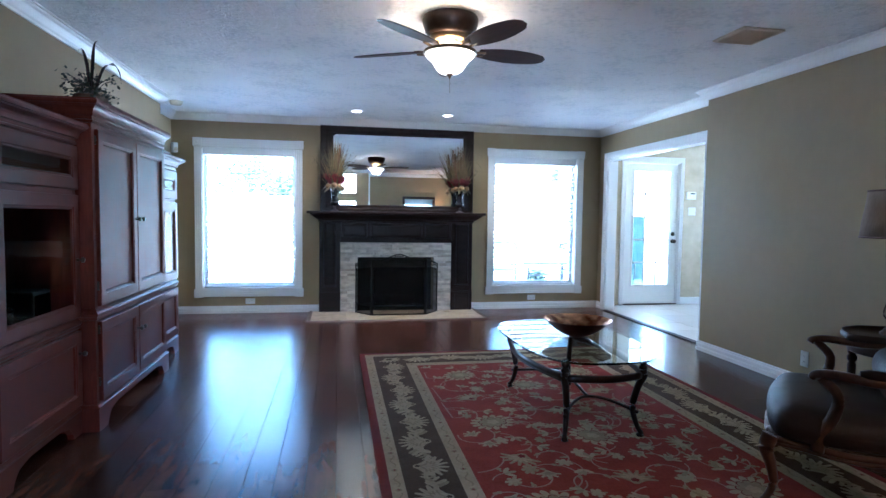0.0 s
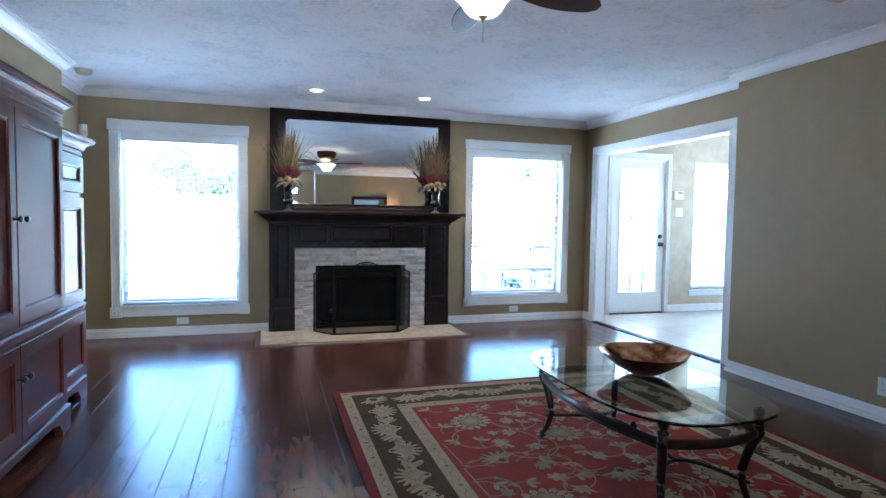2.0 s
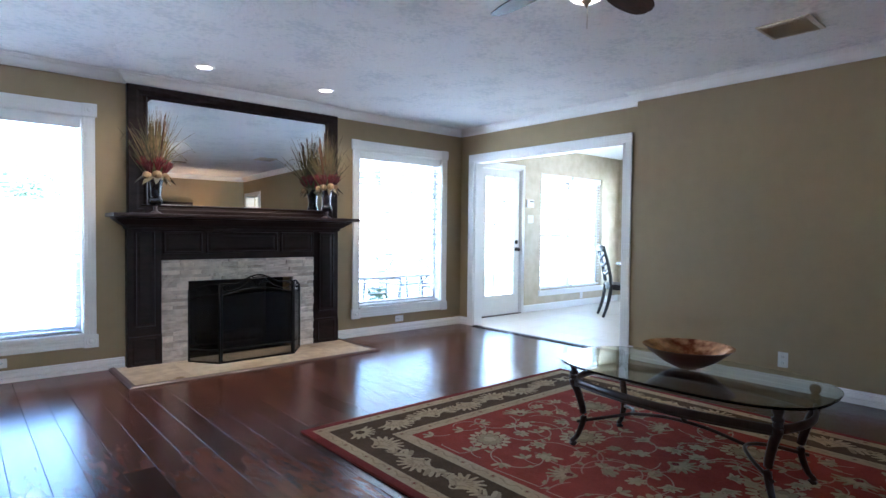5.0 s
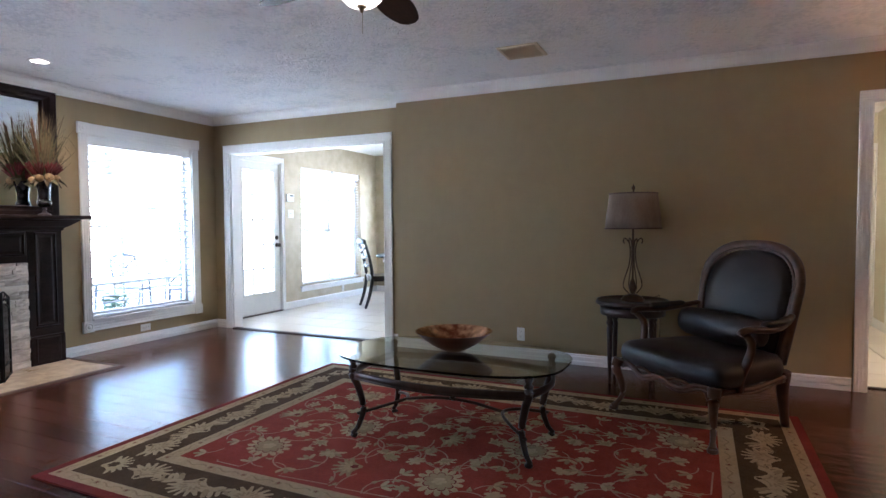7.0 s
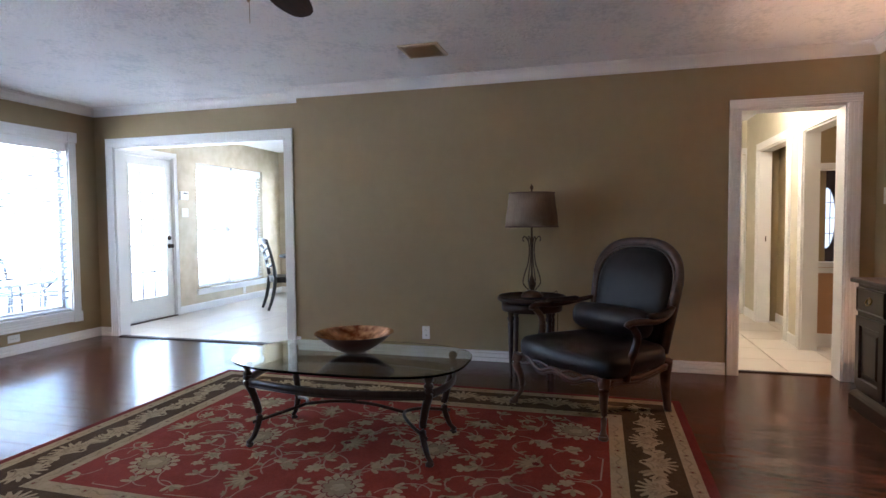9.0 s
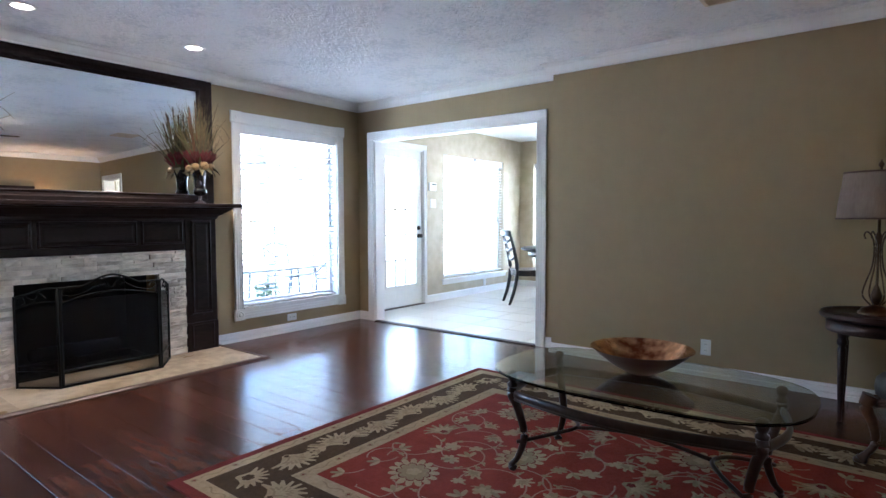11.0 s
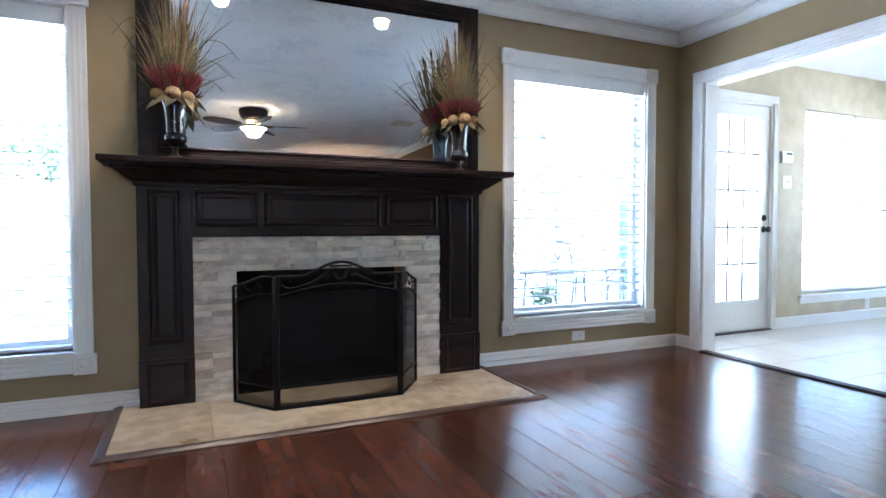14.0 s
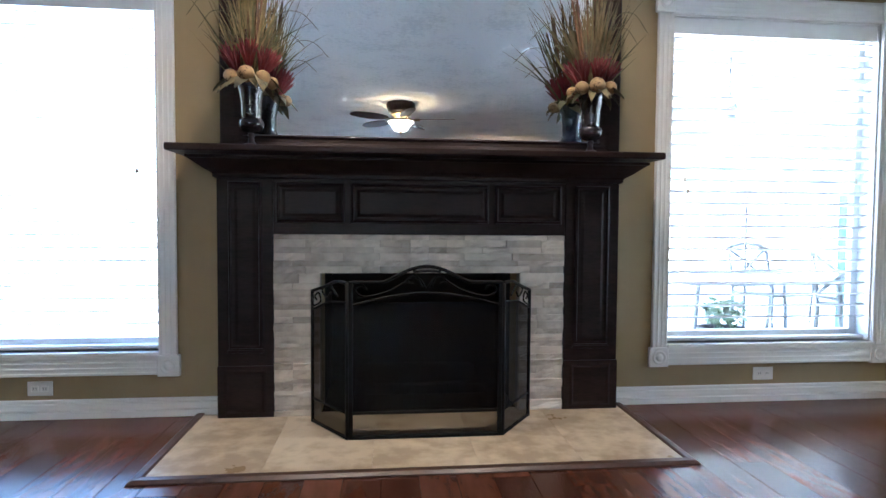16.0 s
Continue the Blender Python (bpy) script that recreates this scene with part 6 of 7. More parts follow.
def ceiling_fan():
    f = thing("ceiling_fan", (*FAN, 0), "dark bronze five-blade ceiling fan with a lit frosted bowl", "fan")
    part("motor_housing", lathe(bmesh.new(), [(0.165, H - 0.001), (0.172, H - 0.02), (0.168, H - 0.05), (0.15, H - 0.095), (0.135, H - 0.115), (0.11, H - 0.118)], segs=36), MOTOR, f)
    part("collar", lathe(bmesh.new(), [(0.128, H - 0.118), (0.124, H - 0.13), (0.100, H - 0.15), (0.086, H - 0.155), (0.086, H - 0.17), (0.05, H - 0.175), (0.04, H - 0.195), (0.055, H - 0.20)], segs=32), NICKEL, f, "antique brass collar")
    zb = 2.264
    bl = bmesh.new()
    outline = []
    for i in range(17):
        u = i / 16
        outline.append((0.185 + 0.455 * u, 0.030 + 0.050 * math.sin(math.pi * min(1, 0.06 + 0.90 * u)) ** 0.8 - 0.020 * max(0, (u - 0.9) / 0.1) ** 2))
    pts = outline + [(x, -y) for x, y in reversed(outline)]
    prism(bl, pts, -0.003, 0.003)
    bme = finish(rot(bl, pose(0, 0, 0, -12, 0, 0)), "blade", BLADE)
    br = bmesh.new()
    tube(br, smooth_path([(0.085, 0, -0.010), (0.13, 0.012, -0.018), (0.17, 0.03, -0.008), (0.225, 0.028, -0.004)]), 0.008, 6)
    tube(br, smooth_path([(0.085, 0, -0.010), (0.13, -0.012, -0.018), (0.17, -0.03, -0.008), (0.225, -0.028, -0.004)]), 0.008, 6)
    brm = finish(br, "blade_iron", NICKEL)
    for k in range(5):
        a = radians(8 + 72 * k)
        b = new("blade", bme)
        b.parent = f
        b.matrix_basis = Matrix.Translation((0, 0, zb)) @ Matrix.Rotation(a, 4, "Z")
        i = new("blade_iron", brm)
        i.parent = b
    part("fitter", lathe(bmesh.new(), [(0.152, 2.237), (0.164, 2.239), (0.166, 2.248), (0.158, 2.258), (0.120, 2.266), (0.120, 2.260), (0.150, 2.252)], segs=40), NICKEL, f)
    bm = lathe(bmesh.new(), [(0.016, 2.118), (0.060, 2.126), (0.084, 2.148), (0.100, 2.178), (0.122, 2.202), (0.143, 2.220), (0.151, 2.236), (0.149, 2.246)], segs=40)
    bmesh.ops.delete(bm, geom=[fc for fc in bm.faces if len(fc.verts) > 4 and fc.calc_center_median().z > 2.22], context="FACES")
    g = part("light_bowl", bm, FROST, f, "glowing frosted glass bowl")
    part("finial", lathe(bmesh.new(), [(0.020, 2.122), (0.022, 2.114), (0.010, 2.106), (0.006, 2.094), (0, 2.088)], segs=14), NICKEL, f)
    part("pull_chain", tube(bmesh.new(), [(0.0, -0.004, 2.095), (0.0, -0.004, 2.005)], 0.0012, 5), NICKEL, f)
    return f


ceiling_fan()

CANGLOW = bpy.data.materials.new("lamp_lens")
CANGLOW.use_nodes = True
_b = CANGLOW.node_tree.nodes["Principled BSDF"]
_b.inputs["Emission Color"].default_value = (1.0, 0.86, 0.68, 1)
_b.inputs["Emission Strength"].default_value = 0.7
for x in (0.345, 1.428):
    c = thing("recessed_light", (x, 6.71, H), "lit round recessed ceiling light with a white ring", "light", "recessed lights")
    part("trim_ring", lathe(bmesh.new(), [(0.058, -0.006), (0.076, -0.005), (0.080, -0.001), (0.058, -0.001)], segs=32), TRIM, c)
    part("lens", lathe(bmesh.new(), [(0.0, -0.005), (0.0578, -0.004), (0.0578, -0.002), (0.0, -0.002)], segs=32), CANGLOW, c, "glowing lens")

vent = thing("ceiling_vent", (2.76, 3.31, H), "square louvred air vent in the ceiling", "vent", turn=0)
VENTM = mat("vent_enamel", (0.66, 0.59, 0.46), (0.72, 0.65, 0.52), 30, 0.45)
bm = bmesh.new()
for x0, x1, y0, y1 in ((-0.15, 0.15, -0.15, -0.12), (-0.15, 0.15, 0.12, 0.15), (-0.15, -0.12, -0.12, 0.12), (0.12, 0.15, -0.12, 0.12)):
    box(bm, x0, x1, y0, y1, -0.014, -0.001, 0.004, 1)
part("frame", bm, VENTM, vent)
# Black sheet in place of the shade up inside the duct.
part("backing", B(-0.12, 0.12, -0.12, 0.12, -0.004, -0.001), CLEAR_BLACK, vent)
me = finish(rot(B(-0.12, 0.12, -0.016, 0.016, -0.001, 0.001), pose(0, 0, 0, -22, 0, 0)), "slat", VENTM)
for k in range(9):
    s = new("slat", me)
    s.parent = vent
    s.location = (0, -0.108 + k * 0.027, -0.013)
sd = thing("smoke_detector", (-1.60, 6.62, H), "round aged white smoke detector on the ceiling", "detector")
part("base", lathe(bmesh.new(), [(0.07, -0.001), (0.07, -0.012), (0.066, -0.014)], segs=32), IVORY, sd)
part("cover", lathe(bmesh.new(), [(0.062, -0.013), (0.064, -0.022), (0.060, -0.024), (0.060, -0.030), (0.056, -0.040), (0.0, -0.042)], segs=32), IVORY, sd)
ms = thing("motion_sensor", (WX2 + 0.05, NY - 0.05, 2.03), "white motion sensor box mounted in the wall corner", "sensor", turn=45)
part("body", B(-0.032, 0.032, -0.028, 0.028, -0.06, 0.06, 0.014, 3), PLASTIC, ms)
part("lens", B(-0.020, 0.020, -0.031, -0.027, -0.04, 0.0, 0.003), IVORY, ms)


def outlet(place, turn, switch=False, w=0.07, h=0.115, label="white duplex wall outlet", cat="outlet"):
    o = thing("light_switch" if switch else "wall_outlet", place, label, cat, "wall plates", turn=turn)
    part("plate", B(-w / 2, w / 2, -0.006, -0.0005, -h / 2, h / 2, 0.003, 2), PLASTIC, o)
    if switch:
        n = 2 if w > 0.1 else 1
        for k in range(n):
            x = (k - (n - 1) / 2) * 0.046
            part("toggle", B(x - 0.005, x + 0.005, -0.016, -0.005, -0.004, 0.014, 0.002, 1), PLASTIC, o)
    else:
        hz = w > h
        for s in (-1, 1):
            cx, cz = (s * 0.022, 0) if hz else (0, s * 0.022)
            r = part("receptacle", B(cx - 0.016, cx + 0.016, -0.008, -0.0055, cz - 0.014, cz + 0.014, 0.004, 2), PLASTIC, o)
            for q in (-1, 1):
                # Raised black bars give the shade of the slots.
                part("slot", B(cx + q * 0.006 - 0.001, cx + q * 0.006 + 0.001, -0.0086, -0.0078, cz - 0.004, cz + 0.006), CLEAR_BLACK, r)
    return o


outlet((-0.945, NY, 0.150), 0, w=0.115, h=0.07)
outlet((2.755, NY, 0.152), 0, w=0.115, h=0.07)
outlet((EX, 3.555, 0.225), -90)
outlet((3.39, SY, 1.36), 180, True, label="white toggle switch plate near the hall doorway", cat="switch")
structure("recess_window_casing", B(WX2, WX2 + 0.022, 6.42, 7.22, 1.86, 1.96, 0.004), TRIM, "white casing of a small side window", "trim")


# ---- breakfast nook ----
BLACKPAINT = mat("black_lacquer", (0.010, 0.009, 0.009), (0.020, 0.017, 0.015), 20, 0.28, 0.04, coat=0.08, spec=0.4)
DOORM = mat("door_paint", (0.78, 0.78, 0.76), (0.82, 0.82, 0.80), 25, 0.35, 0.03)


def glazed_door():
    d = thing("door_1", (4.625, NKY, 0), "closed white patio door with fifteen glass lights", "door")
    d["kind"] = "structure"
    x0, x1, y0, y1, h = -0.415, 0.415, 0.02, 0.062, 2.05
    a, b, z0, z1 = -0.285, 0.30, 0.285, 1.945
    bm = bmesh.new()
    for p in ((x0, a, 0.012, h), (b, x1, 0.012, h), (a, b, 0.012, z0), (a, b, z1, h)):
        box(bm, p[0], p[1], y0, y1, p[2], p[3])
    part("leaf", bm, DOORM, d)
    bm = bmesh.new()
    for p in ((a - 0.02, a + 0.008, z0 - 0.02, z1 + 0.02), (b - 0.008, b + 0.02, z0 - 0.02, z1 + 0.02), (a, b, z0 - 0.02, z0 + 0.008), (a, b, z1 - 0.008, z1 + 0.02)):
        box(bm, p[0], p[1], y0 - 0.010, y0 - 0.0005, p[2], p[3], 0.004, 1)
    part("glazing_bead", bm, DOORM, d)
    MUNT = mat("brass_came", (0.26, 0.24, 0.20), (0.32, 0.30, 0.26), 30, 0.5)
    for k in range(1, 3):
        x = a + (b - a) * k / 3
        part("muntin", B(x - 0.010, x + 0.010, y0 + 0.012, y0 + 0.020, z0, z1), MUNT, d)
    for k in range(1, 5):
        z = z0 + (z1 - z0) * k / 5
        part("muntin", B(a, b, y0 + 0.011, y0 + 0.021, z - 0.010, z + 0.010), MUNT, d)
    p = part("pane", B(a, b, y0 + 0.022, y0 + 0.026, z0, z1), PANE, d)
    p.visible_shadow = False
    knob = lathe(bmesh.new(), [(0.030, 0), (0.030, 0.006), (0.012, 0.010), (0.010, 0.035), (0.026, 0.042), (0.028, 0.056), (0.016, 0.066), (0, 0.067)], segs=18, m=pose(0.355, y0, 0.93, 90, 0, 0))
    part("door_knob", knob, KNOB, d, "dark bronze knob")
    part("deadbolt", lathe(bmesh.new(), [(0.030, 0), (0.030, 0.010), (0.016, 0.014), (0.014, 0.022), (0, 0.023)], segs=18, m=pose(0.355, y0, 1.035, 90, 0, 0)), KNOB, d)
    bm = bmesh.new()
    for z in (0.25, 1.05, 1.82):
        lathe(bm, [(0.006, 0), (0.006, 0.09)], (x0 - 0.004, y0 - 0.004, z), 8)
    part("hinge", bm, IVORY, d)
    part("door_sill", B(-0.43, 0.43, -0.03, 0.12, 0.0, 0.012, 0.003), BRONZE, d)
    bm = bmesh.new()
    casing_leg(bm, "x", 0, -0.49, -0.428, 0, 2.08, -1)
    casing_leg(bm, "x", 0, 0.428, 0.49, 0, 2.08, -1)
    casing_head(bm, "x", 0, -0.49, 0.49, 2.0802, 2.145, -1)
    box(bm, -0.43, -0.418, 0, 0.10, 0, 2.08)
    box(bm, 0.418, 0.43, 0, 0.10, 0, 2.08)
    box(bm, -0.43, 0.43, 0, 0.10, 2.055, 2.08)
    part("casing", bm, TRIM, d)
    return d


glazed_door()


def nook_window(name, place, turn, w, label):
    """Drywall-wrapped double window with a sill and mullion, facing local -y."""
    n = thing(name, place, label, "window", turn=turn)
    n["kind"] = "structure"
    z0, z1 = 0.30, 2.07
    bm = bmesh.new()
    for a, b, c, d in ((-w / 2, -w / 2 + 0.05, z0, z1), (w / 2 - 0.05, w / 2, z0, z1), (-0.045, 0.045, z0, z1), (-w / 2, w / 2, z0, z0 + 0.05), (-w / 2, w / 2, z1 - 0.05, z1), (-w / 2, w / 2, 1.11, 1.15)):
        box(bm, a, b, 0.10, 0.14, c, d)
    part("window_frame", bm, TRIM, n)
    for sg in (-1, 1):
        p = part("pane", B(min(sg * 0.045, sg * (w / 2 - 0.05)), max(sg * 0.045, sg * (w / 2 - 0.05)), 0.118, 0.122, z0 + 0.05, z1 - 0.05), PANE, n)
        p.visible_shadow = False
    bm = B(-w / 2 - 0.05, w / 2 + 0.05, -0.035, 0.10, z0 - 0.025, z0 - 0.0005, 0.006)
    box(bm, -w / 2 - 0.04, w / 2 + 0.04, -0.016, -0.0005, z0 - 0.085, z0 - 0.025, 0.004)
    part("window_sill", bm, TRIM, n)
    return n


nook_window("window_3", (6.31, NKY, 0), 0, 1.60, "wide nook window in two halves above a white sill")
nook_window("window_4", (NKX, 6.60, 0), -90, 1.30, "nook side window above a white sill")
for cx in (5.91, 6.71):
    blind((cx, NKY + 0.055, 2.068), 0.75, 1.75, pitch=0.046, tilt=-8, cords=(0.12, 0.88), material=VINYL, label="white narrow slatted blind with open slats")
# Unseen window, added so that more daylight reaches the nook.
nook_window("added_window", (NKX, 4.80, 0), -90, 1.30, "unseen nook side window, added to let in more light")
b4 = blind((0, 0, 0), 1.27, 1.75, pitch=0.046, tilt=-8, material=VINYL, label="white narrow slatted blind with open slats")
b4.matrix_basis = pose(NKX + 0.055, 6.60, 2.068, 0, 0, -90)

kp = thing("alarm_keypad", (5.235, NKY, 1.598), "white alarm keypad mounted on the wall", "keypad")
part("body", B(-0.075, 0.075, -0.028, -0.0005, -0.055, 0.055, 0.006), PLASTIC, kp)
part("display", B(-0.02, 0.06, -0.0305, -0.0275, 0.022, 0.042, 0.001, 1), mat("lcd", (0.12, 0.14, 0.13), rough=0.2), kp)
outlet((5.265, NKY, 1.37), 0, True, w=0.12, h=0.115, label="white double switch plate below the keypad", cat="switch")
outlet((6.55, NKY, 0.17), 0)


def dining_chair(place, turn):
    """Faces local -y, seat height 0.46."""
    c = thing("dining_chair", place, "black painted dining chair with a curved cross back", "chair", "nook chairs", turn=turn)
    part("seat", prism(bmesh.new(), rounded([(-0.20, 0.20), (0.20, 0.20), (0.235, -0.05), (0.22, -0.235), (0, -0.25), (-0.22, -0.235), (-0.235, -0.05)]), 0.435, 0.465, 0.008), BLACKPAINT, c)
    part("apron", prism(bmesh.new(), rounded([(-0.18, 0.18), (0.18, 0.18), (0.205, -0.19), (0, -0.21), (-0.205, -0.19)]), 0.385, 0.434), BLACKPAINT, c)
    for sg in (-1, 1):
        part("back_post", tube(bmesh.new(), smooth_path([(sg * 0.185, 0.30, 0.0), (sg * 0.185, 0.235, 0.2), (sg * 0.19, 0.20, 0.45), (sg * 0.20, 0.235, 0.70), (sg * 0.215, 0.31, 0.97)]), [0.019 + 0.007 * math.sin(i / 24 * math.pi) for i in range(25)], 8), BLACKPAINT, c)
        part("front_leg", tube(bmesh.new(), smooth_path([(sg * 0.215, -0.235, 0.0), (sg * 0.205, -0.215, 0.05), (sg * 0.19, -0.195, 0.18), (sg * 0.20, -0.215, 0.32), (sg * 0.20, -0.205, 0.41)]), [0.020 if i < 3 else 0.014 + 0.012 * i / 24 for i in range(25)], 8), BLACKPAINT, c)
    part("top_rail", tube(bmesh.new(), smooth_path([(-0.225, 0.305, 0.955), (-0.10, 0.335, 0.965), (0.10, 0.335, 0.965), (0.225, 0.305, 0.955)]), [0.016] + [0.018] * 17 + [0.016], 8, flat=2.4), BLACKPAINT, c)
    for k, z in enumerate((0.62, 0.74, 0.85)):
        part("cross_slat", tube(bmesh.new(), smooth_path([(-0.20, 0.215 + 0.06 * k * 0.6, z + 0.035), (-0.07, 0.24 + 0.06 * k * 0.6, z - 0.01), (0.07, 0.24 + 0.06 * k * 0.6, z - 0.01), (0.20, 0.215 + 0.06 * k * 0.6, z + 0.035)]), 0.011, 7, flat=2.0), BLACKPAINT, c)
    return c


DT = (6.36, 6.04)
for a, r in ((135, 0.53), (35, 0.76), (-45, 0.74), (222, 0.76)):
    x, y = DT[0] + r * math.cos(radians(a)), DT[1] + r * math.sin(radians(a))
    dining_chair((x, y, 0.001), a - 90)
dt = thing("dining_table", (*DT, 0.001), "round black pedestal dining table in the nook", "table")
part("tabletop", lathe(bmesh.new(), [(0.0, 0.715), (0.57, 0.715), (0.60, 0.725), (0.61, 0.742), (0.60, 0.758), (0.585, 0.762), (0, 0.762)], segs=56), BLACKPAINT, dt)
part("apron", lathe(bmesh.new(), [(0.50, 0.64), (0.505, 0.645), (0.505, 0.714), (0.47, 0.714), (0.47, 0.64)], segs=48), BLACKPAINT, dt)
part("pedestal", lathe(bmesh.new(), [(0.10, 0.10), (0.14, 0.14), (0.15, 0.20), (0.09, 0.26), (0.075, 0.32), (0.11, 0.40), (0.13, 0.46), (0.09, 0.54), (0.10, 0.60), (0.2, 0.64)], segs=24), BLACKPAINT, dt)
for k in range(4):
    a = radians(45 + 90 * k)
    part("foot", tube(bmesh.new(), smooth_path([(math.cos(a) * r, math.sin(a) * r, z) for r, z in ((0.08, 0.16), (0.20, 0.15), (0.30, 0.07), (0.36, 0.025), (0.40, 0.025))]), [0.05 - 0.001 * i for i in range(25)], 8), BLACKPAINT, dt)
vs = thing("glass_vase", (6.46, 6.12, 0.763), "clear glass vase of yellow flowers on the dining table", "vase")
part("vase", lathe(bmesh.new(), [(0.04, 0), (0.05, 0.01), (0.045, 0.12), (0.06, 0.2), (0.055, 0.2), (0.04, 0.12), (0.044, 0.015), (0, 0.012)], segs=20), GREYG, vs)
YEL = mat("yellow_petals", (0.70, 0.36, 0.02), (0.85, 0.52, 0.06), 20, 0.7)
STEM = mat("green_stem", (0.05, 0.10, 0.025), (0.08, 0.15, 0.04), 20, 0.6)
rng = random.Random(2)
for k in range(7):
    a = k * 0.9
    ex, ey, ez = math.cos(a) * 0.10, math.sin(a) * 0.10, 0.34 + rng.uniform(-0.05, 0.05)
    st = part("stem", tube(bmesh.new(), smooth_path([(0, 0, 0.03), (ex * 0.4, ey * 0.4, 0.2), (ex, ey, ez)]), 0.003, 5), STEM, vs)
    bm = bmesh.new()
    for j in range(12):
        g = bmesh.ops.create_cone(bm, segments=5, radius1=0.010, radius2=0.004, depth=0.04, cap_ends=True)["verts"]
        bmesh.ops.transform(bm, verts=g, matrix=Matrix.Translation((ex, ey, ez)) @ pose(0, 0, 0, 0, 0, j * 30) @ pose(0.022, 0, 0, 0, 75, 0) @ Matrix.Diagonal((0.35, 1, 1, 1)))
    lathe(bm, [(0.012, -0.004), (0.014, 0.004), (0.0, 0.010)], (ex, ey, ez), 10)
    part("blossom", bm, YEL, st)
ch = thing("chandelier", (*DT, 0), "bronze nook chandelier with cream glass shades", "lamp")
part("canopy", lathe(bmesh.new(), [(0.06, H - 0.001), (0.06, H - 0.015), (0.01, H - 0.03)], segs=20), BRONZE, ch)
part("stem", lathe(bmesh.new(), [(0.007, 1.75), (0.02, 1.77), (0.025, 1.82), (0.008, 1.86), (0.006, H - 0.02)], segs=12), BRONZE, ch)
CREAM = mat("cream_glass", (0.72, 0.62, 0.45), (0.80, 0.71, 0.54), 12, 0.35)
for k in range(5):
    a = radians(100 + 72 * k)
    c, s = math.cos(a), math.sin(a)
    arm = part("arm", tube(bmesh.new(), smooth_path([(c * r, s * r, z) for r, z in ((0.015, 1.80), (0.12, 1.74), (0.20, 1.78), (0.22, 1.85), (0.22, 1.87))]), 0.007, 6), BRONZE, ch)
    part("glass_shade", lathe(bmesh.new(), [(0.025, 1.87), (0.045, 1.89), (0.06, 1.93), (0.085, 1.985), (0.082, 1.985), (0.055, 1.93), (0.02, 1.885)], (c * 0.22, s * 0.22, 0), 20), CREAM, arm)

# ---- hall and rooms beyond ----
CREAMW = mat("hall_paint", (0.56, 0.52, 0.40), (0.62, 0.58, 0.46), 8, 0.6, 0.1, 120)
HX = EX + 0.16
structure("wall_hall_south", wall_with_holes(bmesh.new(), "x", HX, 6.75, 0.16, 0.28, H, [(3.84, 4.635, 0, 2.0), (5.08, 6.13, 0, 2.0)]), CREAMW, "cream hall wall with two cased doorways", "wall")
structure("wall_hall_north", B(HX, 6.75, 1.55, 1.70, 0, H), CREAMW, "cream hall wall", "wall")
structure("wall_hall_end", B(6.75, 6.9, 0.16, 1.70, 0, H), CREAMW, "cream end wall of the hall", "wall")
structure("ceiling_hall", B(3.2, 8.2, -3.35, 0.0, H, H + 0.1), CEIL, "white hall ceiling", "ceiling")
structure("ceiling_passage", B(HX, 8.2, 0.0, 1.70, H, H + 0.1), CEIL, "white passage ceiling", "ceiling")
bm = bmesh.new()
for a, b in ((3.84, 4.635), (5.08, 6.13)):
    casing_leg(bm, "x", 0.28, a - 0.085, a + 0.004, 0, 2.0, 1)
    casing_leg(bm, "x", 0.28, b - 0.004, b + 0.085, 0, 2.0, 1)
    casing_head(bm, "x", 0.28, a - 0.085, b + 0.085, 2.0002, 2.085, 1)
    box(bm, a, a + 0.014, 0.155, 0.283, 0, 1.986)
    box(bm, b - 0.014, b, 0.155, 0.283, 0, 1.986)
    box(bm, a, b, 0.155, 0.283, 1.986, 2.001)
structure("hall_casings", bm, TRIM, "white casings of the hall doorways", "trim")
mould("hall_baseboard", [(0, 0), (0.014, 0), (0.014, 0.09), (0.006, 0.1), (0, 0.1)], 0.001, [((4.72, 0.28), (4.995, 0.28), (0, 1), 0, 0), ((6.215, 0.28), (6.75, 0.28), (0, 1), 0, -1), ((6.75, 1.55), (HX, 1.55), (0, -1), 0, 0)], "white hall baseboard")
pd = thing("door_2", (6.749, 0.70, 0), "closed white six-panel hall door", "door", turn=-90)
pd["kind"] = "structure"
bm = B(-0.40, 0.40, -0.035, 0, 0.01, 2.02)
for cx in (-0.19, 0.19):
    for z0, z1 in ((0.15, 0.75), (0.85, 1.55), (1.65, 1.92)):
        raised(bm, cx - 0.14, cx + 0.14, z0, z1, -0.0352, [(0, 0.0004), (0.01, 0.008), (0.03, 0.001), (0.05, 0.006)])
part("leaf", bm, DOORM, pd)
bm = bmesh.new()
casing_leg(bm, "x", 0, -0.49, -0.41, 0, 2.03, -1)
casing_leg(bm, "x", 0, 0.41, 0.49, 0, 2.03, -1)
casing_head(bm, "x", 0, -0.49, 0.49, 2.0302, 2.11, -1)
part("casing", bm, TRIM, pd)
part("door_knob", lathe(bmesh.new(), [(0.026, 0), (0.010, 0.008), (0.010, 0.03), (0.026, 0.04), (0.02, 0.06), (0, 0.061)], segs=16, m=pose(-0.34, -0.035, 0.95, 90, 0, 0)), BRONZE, pd)
part("strike_plate", B(-0.006, 0.006, -0.004, 0, -0.03, 0.03), KNOB, thing("strike_plate", (6.115, 0.21, 0.98), "dark strike plate on the door jamb", "hardware", turn=-90))
# room behind the second doorway
structure("wall_bath", box(box(B(4.94, 6.4, 0.0, 0.055, 0, H), 6.22, 6.30, 0.0552, 0.1598, 0, H), 4.945, 5.0, 0.0552, 0.1598, 0, H), WALL, "tan back wall of the hall closet", "wall")
